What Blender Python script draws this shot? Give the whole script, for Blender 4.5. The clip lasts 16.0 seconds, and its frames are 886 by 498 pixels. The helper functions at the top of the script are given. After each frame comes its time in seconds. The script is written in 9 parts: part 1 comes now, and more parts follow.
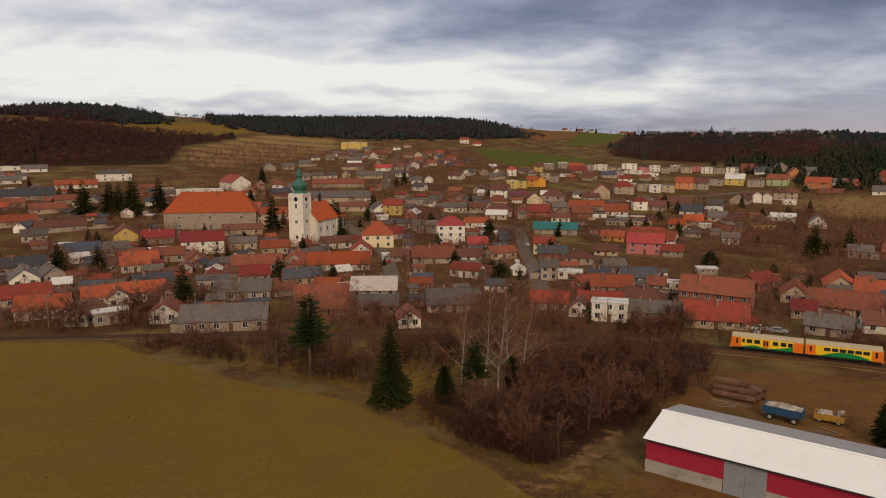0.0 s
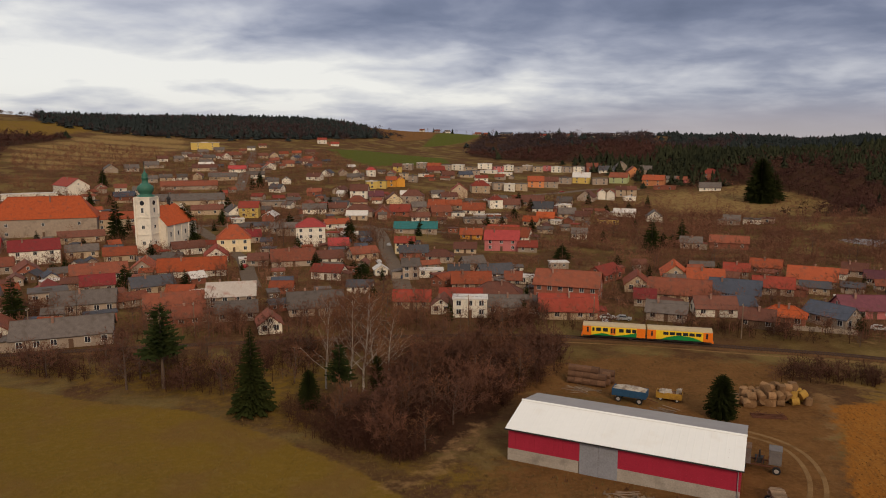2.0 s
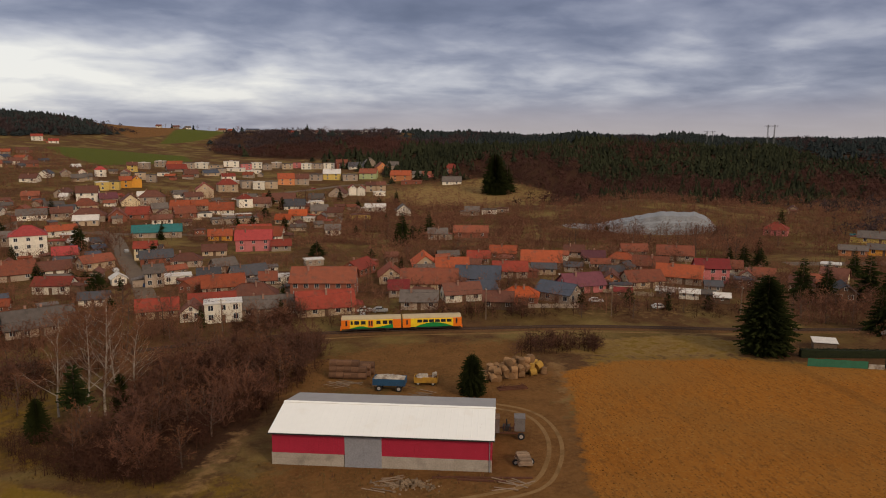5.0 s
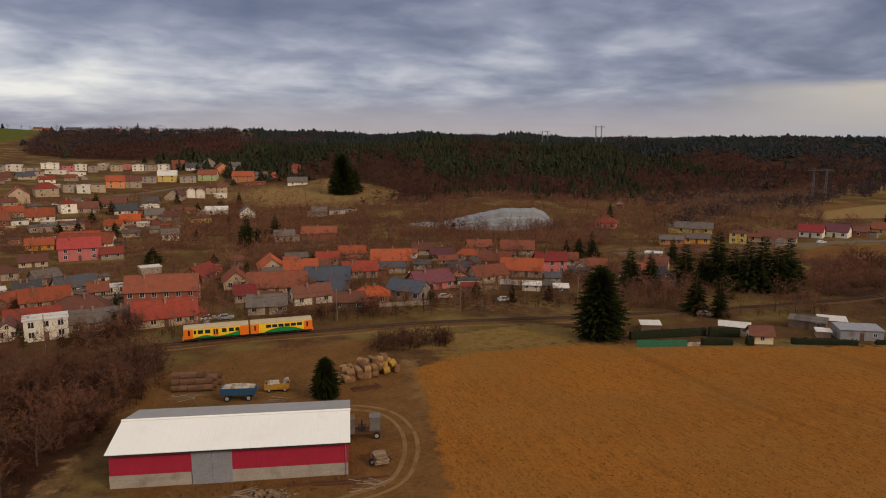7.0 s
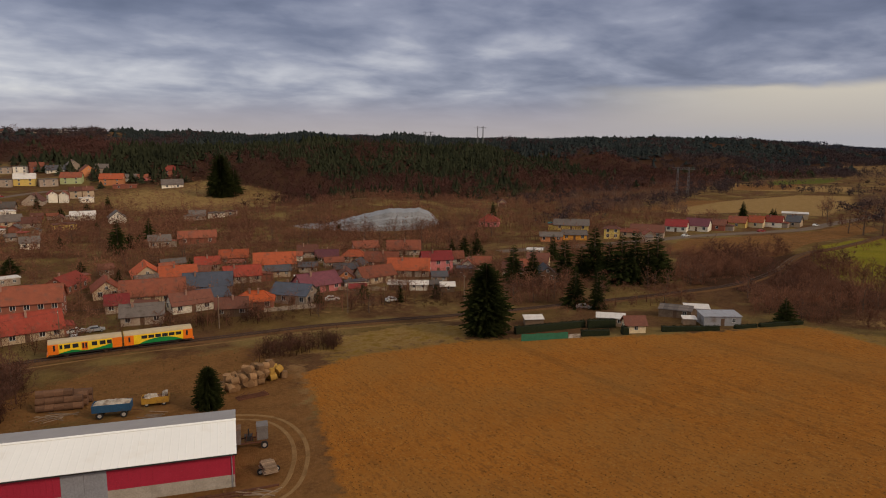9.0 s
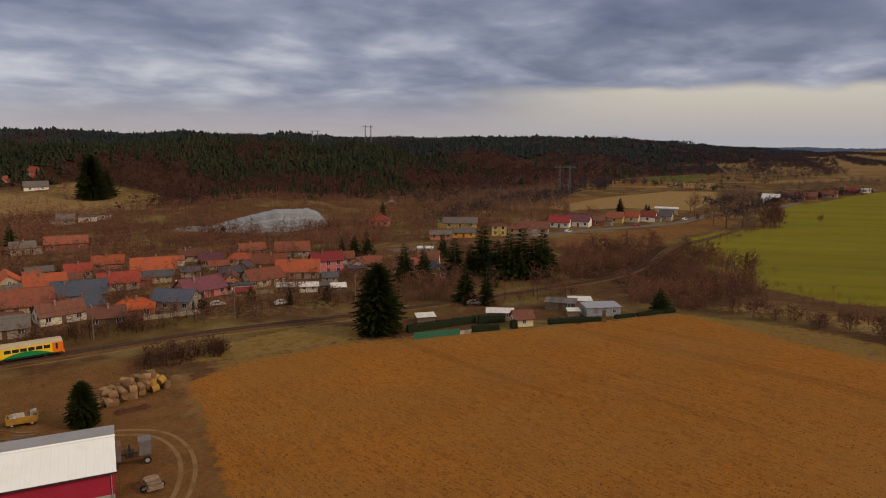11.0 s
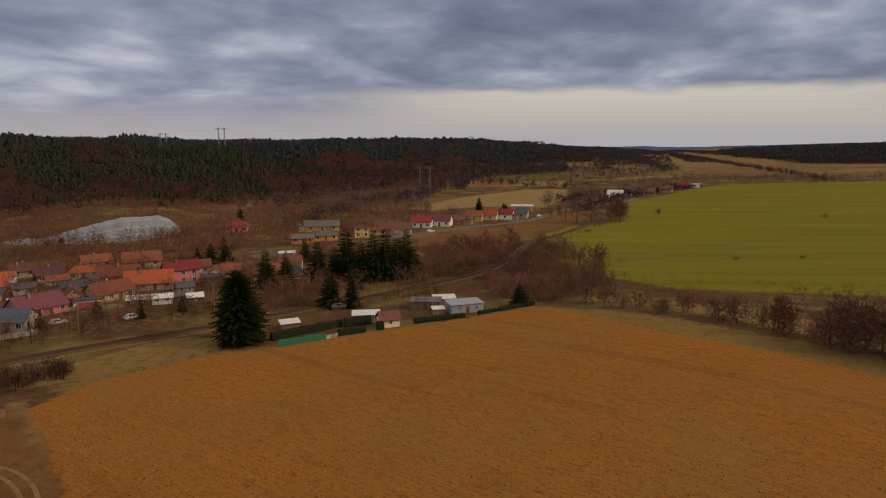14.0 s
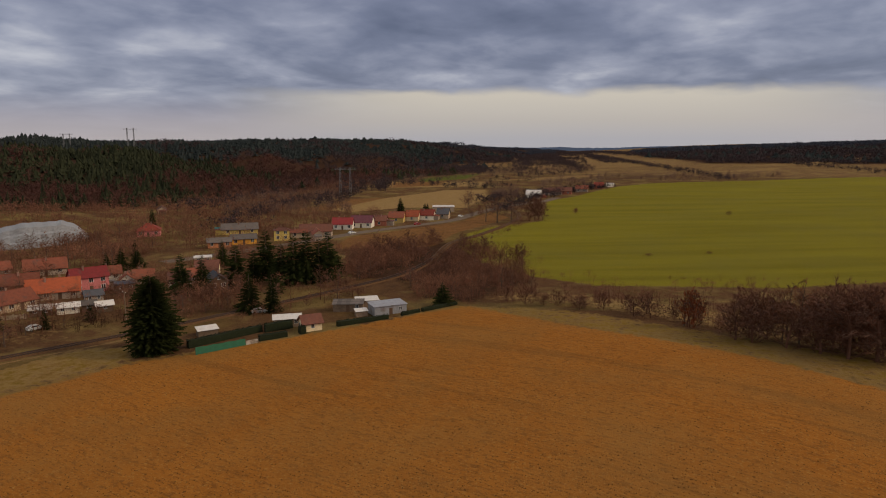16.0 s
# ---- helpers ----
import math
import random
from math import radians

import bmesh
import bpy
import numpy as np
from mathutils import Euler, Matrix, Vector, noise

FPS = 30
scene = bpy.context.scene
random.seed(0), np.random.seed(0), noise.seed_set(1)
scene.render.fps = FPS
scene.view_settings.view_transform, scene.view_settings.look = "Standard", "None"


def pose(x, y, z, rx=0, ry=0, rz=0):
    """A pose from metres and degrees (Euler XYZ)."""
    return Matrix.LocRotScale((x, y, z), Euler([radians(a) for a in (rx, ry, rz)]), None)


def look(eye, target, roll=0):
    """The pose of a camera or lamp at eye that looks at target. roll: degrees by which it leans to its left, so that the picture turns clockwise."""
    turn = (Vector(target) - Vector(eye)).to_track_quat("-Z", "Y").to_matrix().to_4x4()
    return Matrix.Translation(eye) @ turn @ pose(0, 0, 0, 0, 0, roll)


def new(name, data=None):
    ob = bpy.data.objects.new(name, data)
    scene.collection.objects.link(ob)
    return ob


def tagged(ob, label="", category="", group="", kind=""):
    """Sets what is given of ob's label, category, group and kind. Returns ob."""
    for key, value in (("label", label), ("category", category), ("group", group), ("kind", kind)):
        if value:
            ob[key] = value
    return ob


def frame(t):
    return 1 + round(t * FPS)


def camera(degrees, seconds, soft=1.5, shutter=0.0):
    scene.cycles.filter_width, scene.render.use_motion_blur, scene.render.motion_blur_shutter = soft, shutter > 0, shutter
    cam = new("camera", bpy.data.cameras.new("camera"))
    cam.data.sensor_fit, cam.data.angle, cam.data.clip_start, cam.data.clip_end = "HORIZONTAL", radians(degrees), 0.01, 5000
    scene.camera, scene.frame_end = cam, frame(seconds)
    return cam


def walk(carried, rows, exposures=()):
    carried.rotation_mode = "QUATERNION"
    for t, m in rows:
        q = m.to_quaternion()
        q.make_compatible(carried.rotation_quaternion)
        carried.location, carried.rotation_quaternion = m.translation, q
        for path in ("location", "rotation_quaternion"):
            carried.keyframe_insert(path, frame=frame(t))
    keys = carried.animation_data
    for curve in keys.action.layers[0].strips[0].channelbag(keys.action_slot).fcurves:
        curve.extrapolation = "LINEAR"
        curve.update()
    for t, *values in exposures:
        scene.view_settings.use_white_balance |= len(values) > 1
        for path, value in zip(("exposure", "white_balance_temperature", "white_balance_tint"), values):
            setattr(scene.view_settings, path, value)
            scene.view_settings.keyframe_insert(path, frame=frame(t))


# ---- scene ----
cam = camera(64.65, 16.0, soft=1.0)

# the camera hovers 46 m over the railway and turns to the right: seconds, heading, pitch, roll
EYE = (0, 0, 46)
TURNS = [
    (0, 0.00, -8.82, 0.17), (0.5, 2.61, -8.78, 0.25), (1, 5.43, -8.78, 0.12), (1.5, 8.28, -8.78, 0.09), (2, 11.43, -8.81, 0.08),
    (2.5, 14.83, -8.86, 0.06), (3, 18.25, -8.91, 0.01), (3.5, 21.63, -8.96, 0.08), (4, 25.02, -9.02, 0.06), (6.5, 40.97, -9.12, 0.0),
    (7, 44.00, -9.12, -0.02), (7.5, 46.59, -9.10, -0.04), (8, 48.87, -9.08, -0.08), (8.5, 51.13, -9.07, -0.12), (9, 53.38, -9.07, -0.09),
    (11.5, 64.79, -9.12, -0.19), (12, 67.01, -9.12, -0.18), (12.5, 68.49, -9.09, -0.17), (13, 70.02, -9.05, 0.0), (13.5, 71.84, -9.03, 0.12),
    (14, 73.69, -8.99, 0.2), (14.5, 75.66, -8.98, 0.18), (15, 77.59, -8.97, 0.18), (15.5, 79.18, -8.97, 0.16), (16, 80.13, -8.93, 0.16)]
walk(cam, [(t, Matrix.Translation(EYE) @ pose(0, 0, 0, 0, 0, -a) @ pose(0, 0, 0, 90 + p, 0, 0) @ pose(0, 0, 0, 0, 0, -r))
           for t, a, p, r in TURNS])


# ---- daylight: an overcast sky with rolls of cloud ----
SUN_AZ, SUN_EL = radians(172), radians(30)
world = bpy.data.worlds.new("sky")
scene.world = world
world.use_nodes = True
wn, wl = world.node_tree.nodes, world.node_tree.links
wn.clear()


def wnode(kind, **inputs):
    n = wn.new(kind)
    for k, v in inputs.items():
        n.inputs[int(k[1:])].default_value = v
    return n


def wmath(op, a, b=None):
    n = wn.new("ShaderNodeMath")
    n.operation = op
    for i, v in enumerate((a, b)):
        if v is None:
            continue
        if isinstance(v, (int, float)):
            n.inputs[i].default_value = v
        else:
            wl.new(v, n.inputs[i])
    return n.outputs[0]


def wramp(source, stops):
    n = wn.new("ShaderNodeValToRGB")
    r = n.color_ramp
    while len(r.elements) < len(stops):
        r.elements.new(0.5)
    for e, (p, c) in zip(r.elements, stops):
        e.position, e.color = p, (*c, 1)
    wl.new(source, n.inputs[0])
    return n.outputs[0]


def wmix(fac, a, b, mode="MIX"):
    n = wn.new("ShaderNodeMix")
    n.data_type, n.blend_type = "RGBA", mode
    for sock, v in ((n.inputs[0], fac), (n.inputs[6], a), (n.inputs[7], b)):
        if isinstance(v, (int, float)):
            sock.default_value = v
        elif isinstance(v, tuple):
            sock.default_value = (*v, 1)
        else:
            wl.new(v, sock)
    return n.outputs[2]


coord = wnode("ShaderNodeTexCoord")
sep = wnode("ShaderNodeSeparateXYZ")
wl.new(coord.outputs["Generated"], sep.inputs[0])
east = sep.outputs[0]
up = wmath("MAXIMUM", sep.outputs[2], 0.0)
deep = wmath("ADD", up, 0.18)
plane = wnode("ShaderNodeCombineXYZ")
wl.new(wmath("DIVIDE", sep.outputs[0], deep), plane.inputs[0])
wl.new(wmath("DIVIDE", sep.outputs[1], deep), plane.inputs[1])


def cloud(scale, detail, rough, stretch, turn, offset, warp=0.4):
    m = wnode("ShaderNodeMapping")
    m.inputs["Rotation"].default_value = (0, 0, radians(turn))
    m.inputs["Scale"].default_value = (scale * stretch, scale, scale)
    m.inputs["Location"].default_value = (offset, offset * 0.7, 0)
    wl.new(plane.outputs[0], m.inputs[0])
    n = wnode("ShaderNodeTexNoise")
    n.inputs["Scale"].default_value, n.inputs["Detail"].default_value, n.inputs["Roughness"].default_value = 1.0, detail, rough
    n.inputs["Distortion"].default_value = warp
    wl.new(m.outputs[0], n.inputs["Vector"])
    return n.outputs["Fac"]


def ease(source, lo, hi, a=0.0, b=1.0):
    n = wnode("ShaderNodeMapRange")
    n.interpolation_type = "SMOOTHSTEP"
    for i, v in enumerate((lo, hi, a, b)):
        n.inputs[i + 1].default_value = v
    wl.new(source, n.inputs[0])
    return n.outputs[0]


big = cloud(0.62, 2, 0.45, 0.9, 40, 3.1, 0.2)
rolls = cloud(2.3, 5, 0.50, 0.9, 30, 7.7, 0.25)
wisps = cloud(7.0, 4, 0.5, 0.9, 30, 1.3, 0.2)
mass = wmath("ADD", wmath("ADD", wmath("MULTIPLY", big, 0.42), wmath("MULTIPLY", rolls, 0.46)), wmath("MULTIPLY", wisps, 0.09))
# the cloud thins towards the west and is brightest low over the western hills
thin = ease(east, -0.5, 0.98, 0.165, -0.02)
low = wmath("MULTIPLY", wmath("MULTIPLY", ease(up, 0.015, 0.06), ease(up, 0.085, 0.15, 1.0, 0.0)), ease(east, 0.05, 0.8, 0.17, 0.03))
sheet = wramp(wmath("ADD", mass, wmath("ADD", thin, low)),
              [(0.34, (0.105, 0.120, 0.190)), (0.45, (0.165, 0.182, 0.268)), (0.55, (0.28, 0.295, 0.385)), (0.66, (0.50, 0.505, 0.565)), (0.80, (0.84, 0.82, 0.78))])
# under the eastern edge of the deck: a clear pale strip; further west a veil of rain
edge = wmath("ADD", up, wmath("MULTIPLY", wmath("SUBTRACT", rolls, 0.5), 0.03))
strip = wmath("MULTIPLY", ease(edge, 0.056, 0.072, 1.0, 0.0), ease(east, 0.87, 0.99, 0.0, 0.95))
veil = wmath("MULTIPLY", ease(up, 0.02, 0.075, 1.0, 0.0), ease(east, 0.2, 0.5, 0.15, 0.85))
toned = wmix(veil, sheet, wramp(wmath("MULTIPLY", up, 10.0), [(0.0, (0.46, 0.41, 0.41)), (0.3, (0.36, 0.335, 0.385)), (0.7, (0.235, 0.25, 0.345))]))
toned = wmix(strip, toned, wramp(wmath("MULTIPLY", up, 10.0), [(0.0, (0.40, 0.39, 0.42)), (0.25, (0.47, 0.43, 0.40)), (0.6, (0.58, 0.52, 0.44))]))
high = ease(up, 0.2, 0.9, 1.0, 1.75)
lift = wnode("ShaderNodeCombineXYZ")
for i, share in enumerate((1.0, 0.9, 0.5)):
    wl.new(wmath("ADD", wmath("MULTIPLY", wmath("SUBTRACT", high, 1.0), share), 1.0), lift.inputs[i])
toned = wmix(1.0, toned, lift.outputs[0], "MULTIPLY")
air = wnode("ShaderNodeTexSky")
air.sky_type, air.sun_disc, air.sun_elevation, air.sun_rotation = "NISHITA", False, SUN_EL, SUN_AZ
back = wnode("ShaderNodeBackground")
back.inputs[1].default_value = 1.0
clear = wnode("ShaderNodeBackground")
clear.inputs[1].default_value = 0.01
both = wnode("ShaderNodeAddShader")
out = wnode("ShaderNodeOutputWorld")
wl.new(toned, back.inputs[0])
wl.new(air.outputs[0], clear.inputs[0])
wl.new(back.outputs[0], both.inputs[0])
wl.new(clear.outputs[0], both.inputs[1])
wl.new(both.outputs[0], out.inputs[0])

sun = new("sun", bpy.data.lights.new("sun", "SUN"))
sun.data.energy, sun.data.angle, sun.data.color = 1.9, radians(14), (1.0, 0.80, 0.57)
sun.matrix_world = look((math.sin(SUN_AZ) * 100, math.cos(SUN_AZ) * 100, math.tan(SUN_EL) * 100), (0, 0, 0))
scene.view_settings.exposure = -0.08


# ---- materials ----
def mat(name, a, b=None, scale=3.0, rough=0.85, bump=0.15, metal=0.0, rand=0.0, rows=0.0, stain=None, stain_amount=0.0, stain_scale=0.6, island=0.0,
        bump_scale=None, speckle=0.35, gloss=0.25):
    """Two tones mixed by coarse and fine noise; optional stains, tile rows and variation from piece to piece."""
    m = bpy.data.materials.new(name)
    m.use_nodes = True
    n, l = m.node_tree.nodes, m.node_tree.links
    bsdf = n["Principled BSDF"]
    co = n.new("ShaderNodeTexCoord").outputs["Object"]
    b = b or tuple(c * 0.72 for c in a)

    def noise_tex(s, detail=5.0):
        t = n.new("ShaderNodeTexNoise")
        t.inputs["Scale"].default_value, t.inputs["Detail"].default_value = s, detail
        l.new(co, t.inputs["Vector"])
        return t.outputs["Fac"]

    def ramp(src, lo, hi):
        r = n.new("ShaderNodeMapRange")
        r.inputs[1].default_value, r.inputs[2].default_value = lo, hi
        l.new(src, r.inputs[0])
        return r.outputs[0]

    def mix(f, p, q, mode="MIX"):
        x = n.new("ShaderNodeMix")
        x.data_type, x.blend_type = "RGBA", mode
        for sock, v in ((x.inputs[0], f), (x.inputs[6], p), (x.inputs[7], q)):
            if isinstance(v, float):
                sock.default_value = v
            elif isinstance(v, tuple):
                sock.default_value = (*v, 1)
            else:
                l.new(v, sock)
        return x.outputs[2]

    col = mix(ramp(noise_tex(scale), 0.3, 0.7), a, b)
    fine = noise_tex(scale * 9, 3)
    col = mix(float(speckle), col, mix(ramp(fine, 0.3, 0.7), tuple(min(1, c * 1.25) for c in a), tuple(c * 0.7 for c in b)))
    if stain:
        col = mix(ramp(noise_tex(stain_scale, 6), 0.62 - stain_amount * 0.4, 0.84 - stain_amount * 0.3), col, stain)
    if rand or island:
        src = n.new("ShaderNodeObjectInfo").outputs["Random"] if rand else n.new("ShaderNodeNewGeometry").outputs["Random Per Island"]
        k = rand or island
        hsv = n.new("ShaderNodeHueSaturation")
        r = n.new("ShaderNodeMapRange")
        r.inputs[3].default_value, r.inputs[4].default_value = 1 - k, 1 + k
        l.new(src, r.inputs[0])
        l.new(r.outputs[0], hsv.inputs["Value"])
        l.new(col, hsv.inputs["Color"])
        col = hsv.outputs[0]
    l.new(col, bsdf.inputs["Base Color"])
    bsdf.inputs["Roughness"].default_value, bsdf.inputs["Metallic"].default_value = rough, metal
    bsdf.inputs["Specular IOR Level"].default_value = gloss
    bm_ = n.new("ShaderNodeBump")
    bm_.inputs["Strength"].default_value = bump
    hgt = fine if bump_scale is None else noise_tex(bump_scale, 4)
    if rows:
        w = n.new("ShaderNodeTexWave")
        w.bands_direction = "Z"
        w.inputs["Scale"].default_value, w.inputs["Distortion"].default_value = rows, 0.4
        l.new(co, w.inputs["Vector"])
        hgt = w.outputs["Fac"]
        dark = n.new("ShaderNodeMapRange")
        dark.inputs[3].default_value, dark.inputs[4].default_value = 0.8, 1.08
        l.new(hgt, dark.inputs[0])
        hs2 = n.new("ShaderNodeHueSaturation")
        l.new(dark.outputs[0], hs2.inputs["Value"])
        l.new(col, hs2.inputs["Color"])
        l.new(hs2.outputs[0], bsdf.inputs["Base Color"])
    l.new(hgt, bm_.inputs["Height"])
    l.new(bm_.outputs[0], bsdf.inputs["Normal"])
    return m


def tiles(name, a, stain=(0.10, 0.055, 0.04), amount=0.12, rough=0.75):
    return mat(name, a, tuple(c * 0.68 for c in a), 0.9, rough, 0.5, rows=1.6, stain=stain, stain_amount=amount, rand=0.28)


ROOF = {
    "orange": tiles("orange roof tiles", (0.33, 0.070, 0.024), amount=0.16),
    "bright": tiles("bright orange roof tiles", (0.44, 0.080, 0.018), amount=0.08),
    "red": tiles("red roof tiles", (0.27, 0.042, 0.022)),
    "pink": tiles("pinkish red roof sheet", (0.38, 0.052, 0.046), amount=0.05),
    "crimson": tiles("crimson roof tiles", (0.24, 0.026, 0.024)),
    "brown": tiles("weathered brown roof tiles", (0.155, 0.055, 0.033)),
    "rust": tiles("old russet roof tiles", (0.24, 0.066, 0.032), amount=0.22),
    "grey": tiles("grey fibre cement roof", (0.135, 0.105, 0.088), (0.07, 0.052, 0.04), 0.2),
    "dark": tiles("dark slate roof", (0.075, 0.07, 0.075), (0.05, 0.04, 0.04)),
    "blue": tiles("blue-grey roof sheet", (0.065, 0.07, 0.09), (0.05, 0.045, 0.045)),
    "purple": tiles("purple-red roof tiles", (0.15, 0.045, 0.055), amount=0.06),
    "teal": tiles("teal roof sheet", (0.03, 0.15, 0.145), amount=0.05),
    "tin": mat("rusty white tin roof", (0.46, 0.39, 0.33), (0.38, 0.31, 0.26), 1.0, 0.5, 0.3, stain=(0.26, 0.05, 0.025), stain_amount=0.12, stain_scale=0.35),
    "white": mat("pale sheet roof", (0.64, 0.58, 0.52), (0.48, 0.42, 0.37), 0.7, 0.5, 0.1),
    "copper": mat("green copper", (0.045, 0.15, 0.10), (0.03, 0.10, 0.07), 1.5, 0.5, 0.2),
}


def plaster(name, a, amount=0.12):
    return mat(name, a, tuple(c * 0.82 for c in a), 0.7, 0.9, 0.15, stain=tuple(c * 0.55 for c in a), stain_amount=amount, stain_scale=0.45, rand=0.16)


WALL = {
    "white": plaster("white plaster", (0.77, 0.68, 0.55)),
    "cream": plaster("cream plaster", (0.72, 0.56, 0.34)),
    "yellow": plaster("yellow plaster", (0.58, 0.40, 0.11), 0.06),
    "ochre": plaster("ochre plaster", (0.48, 0.32, 0.10), 0.05),
    "grey": plaster("grey plaster", (0.36, 0.27, 0.20), 0.2),
    "beige": plaster("beige plaster", (0.47, 0.34, 0.22), 0.15),
    "pink": plaster("pink plaster", (0.52, 0.16, 0.15), 0.05),
    "salmon": plaster("salmon orange plaster", (0.58, 0.22, 0.09), 0.03),
    "brick": plaster("red brick wall", (0.30, 0.10, 0.06), 0.1),
    "orange": plaster("orange plaster", (0.62, 0.28, 0.04), 0.03),
    "wood": plaster("weathered timber boards", (0.16, 0.10, 0.06), 0.2),
    "green": plaster("pale green plaster", (0.42, 0.45, 0.22), 0.05),
}
M_FRAME = mat("white window frame", (0.66, 0.64, 0.60), scale=4, rough=0.5, bump=0.02)
M_PANE = mat("dark window glass", (0.02, 0.022, 0.028), (0.03, 0.03, 0.035), 2, 0.08, 0.0)
M_PANE.node_tree.nodes["Principled BSDF"].inputs["Specular IOR Level"].default_value = 0.5
M_CHIM = mat("brick chimney", (0.30, 0.17, 0.12), (0.20, 0.10, 0.07), 3, 0.9, 0.3, rand=0.3)
M_DOOR = mat("brown painted door", (0.13, 0.07, 0.04), scale=3, rough=0.6)
M_BARK = mat("grey-brown bark", (0.120, 0.078, 0.054), (0.072, 0.046, 0.033), 2.5, 0.95, 0.4, rand=0.25)
M_TWIG = mat("reddish brown bare twigs", (0.160, 0.066, 0.036), (0.105, 0.043, 0.024), 0.5, 0.95, 0.0, rand=0.3)
M_TWIG_WARM = mat("russet bare twigs with dead leaves", (0.185, 0.076, 0.032), (0.12, 0.048, 0.022), 0.6, 0.95, 0.0, rand=0.25)
M_RUSSET = mat("russet dead leaves", (0.22, 0.055, 0.018), (0.13, 0.032, 0.012), 0.6, 0.95, 0.0)
M_SHRUB = mat("dull brown bare scrub", (0.122, 0.052, 0.030), (0.076, 0.033, 0.020), 0.4, 0.95, 0.0, rand=0.3)
M_BIRCH = mat("white birch bark", (0.40, 0.33, 0.27), (0.24, 0.19, 0.15), 2.0, 0.85, 0.2, stain=(0.06, 0.05, 0.045), stain_amount=0.15, stain_scale=2.0)
M_NEEDLE = mat("dark green spruce needles", (0.026, 0.030, 0.008), (0.013, 0.015, 0.004), 1.2, 1.0, 0.0, rand=0.25, gloss=0.03)
M_PINE = mat("green pine needles", (0.030, 0.038, 0.011), (0.016, 0.021, 0.007), 1.2, 1.0, 0.0, rand=0.25, gloss=0.03)
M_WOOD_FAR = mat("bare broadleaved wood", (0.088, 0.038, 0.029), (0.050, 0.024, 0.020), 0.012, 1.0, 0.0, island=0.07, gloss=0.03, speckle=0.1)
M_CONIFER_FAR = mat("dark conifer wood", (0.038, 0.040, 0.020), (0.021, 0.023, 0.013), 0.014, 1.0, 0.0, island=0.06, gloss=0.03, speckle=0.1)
# distance haze painted into the next four base colours, bluer with range
M_WOOD_HAZED = mat("bare wood greyed by painted haze", (0.066, 0.043, 0.041), (0.043, 0.031, 0.032), 0.008, 1.0, 0.0, island=0.06, gloss=0.03, speckle=0.1)
M_CONIFER_HAZED = mat("conifer wood blued by painted haze", (0.034, 0.039, 0.035), (0.024, 0.029, 0.029), 0.008, 1.0, 0.0, island=0.08, gloss=0.03, speckle=0.1)
M_WOOD_REMOTE_HAZED = mat("distant wood in painted blue-grey haze", (0.048, 0.050, 0.062), (0.038, 0.041, 0.053), 0.004, 1.0, 0.0, island=0.06, gloss=0.03, speckle=0.1)
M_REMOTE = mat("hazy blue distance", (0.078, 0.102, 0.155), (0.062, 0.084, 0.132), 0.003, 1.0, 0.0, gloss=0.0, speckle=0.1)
# ---- lie of the land ----
def soft_lin(v, xs, ys, w):
    v = np.asarray(v, float)
    return sum(np.interp(v + o * w, xs, ys) for o in (-1, -0.5, 0, 0.5, 1)) / 5


def step(a, b, v):
    u = np.clip((np.asarray(v, float) - a) / (b - a), 0, 1)
    return u * u * (3 - 2 * u)


def bump(x, y, cx, cy, sx, sy, top):
    return top * np.exp(-((x - cx) / sx) ** 2 - ((y - cy) / sy) ** 2)


def hill_foot(x):
    return soft_lin(x, [-1500, -300, 0, 220, 320, 440, 550, 770, 975, 1280, 1640, 2200, 3000, 5000], [250, 290, 300, 380, 345, 290, 252, 262, 225, 165, 105, 70, 50, 0], 40) + 30 * np.sin(x / 62 + 0.8) * step(430, 560, x)


def spur(x, y):
    """Side valleys cut slantwise into the wooded hillside, -1 to 1."""
    return np.sin((0.64 * x - 0.77 * y) / 34 + 1.3 * np.sin(x / 130)) * 0.7 + 0.3 * np.sin((0.64 * x - 0.77 * y) / 15 + 2)


def height(x, y):
    """The ground's height: a flat valley, hills to the north, a low ridge far to the south."""
    x, y = np.asarray(x, float), np.asarray(y, float)
    foot = hill_foot(x)
    s = y - foot
    west = soft_lin(s, [0, 300, 600, 900, 1100, 2500], [0, 22, 36, 68, 78, 78], 30) * (1 - 0.24 * step(20, 260, x))
    east = soft_lin(s, [0, 60, 200, 330, 600, 2500], [0, 6, 23, 33, 37, 39], 20)
    bearing = np.degrees(np.arctan2(x, np.maximum(y, 1.0)))
    east = east * soft_lin(bearing, [0, 48, 52, 57, 62, 67, 75, 79, 82.3, 84.5, 86.5], [1.0, 1.0, 0.92, 0.82, 0.82, 0.92, 1.0, 0.85, 0.62, 0.30, 0.02], 0.7) + step(20, 150, s) * (3 * np.sin(x / 48) + 4 * np.sin(x / 130 + 1)) + step(15, 90, s) * (1 - 0.5 * step(150, 320, s)) * 9 * spur(x, y) * step(300, 380, x)
    k = step(230, 380, x)
    h = west * (1 - k) + east * k
    h = h + soft_lin(-y - 150, [0, 300, 1000], [0, 16, 40], 40) * step(700, 2000, x)
    h = h - 30 * step(1500, 4800, x) + 0.5 * np.sin(x / 37 + 1) * np.sin(y / 43)
    h = h + bump(x, y, 110, -15, 75, 60, 5) + bump(x, y, -75, 85, 55, 40, 4) + bump(x, y, 318, 292, 62, 45, 9) + bump(x, y, -150, 1150, 230, 200, 10) + bump(x, y, -520, 900, 200, 300, 46) + bump(x, y, 500, 1250, 310, 240, 18)
    return h


def ground_z(x, y):
    return float(height(x, y))
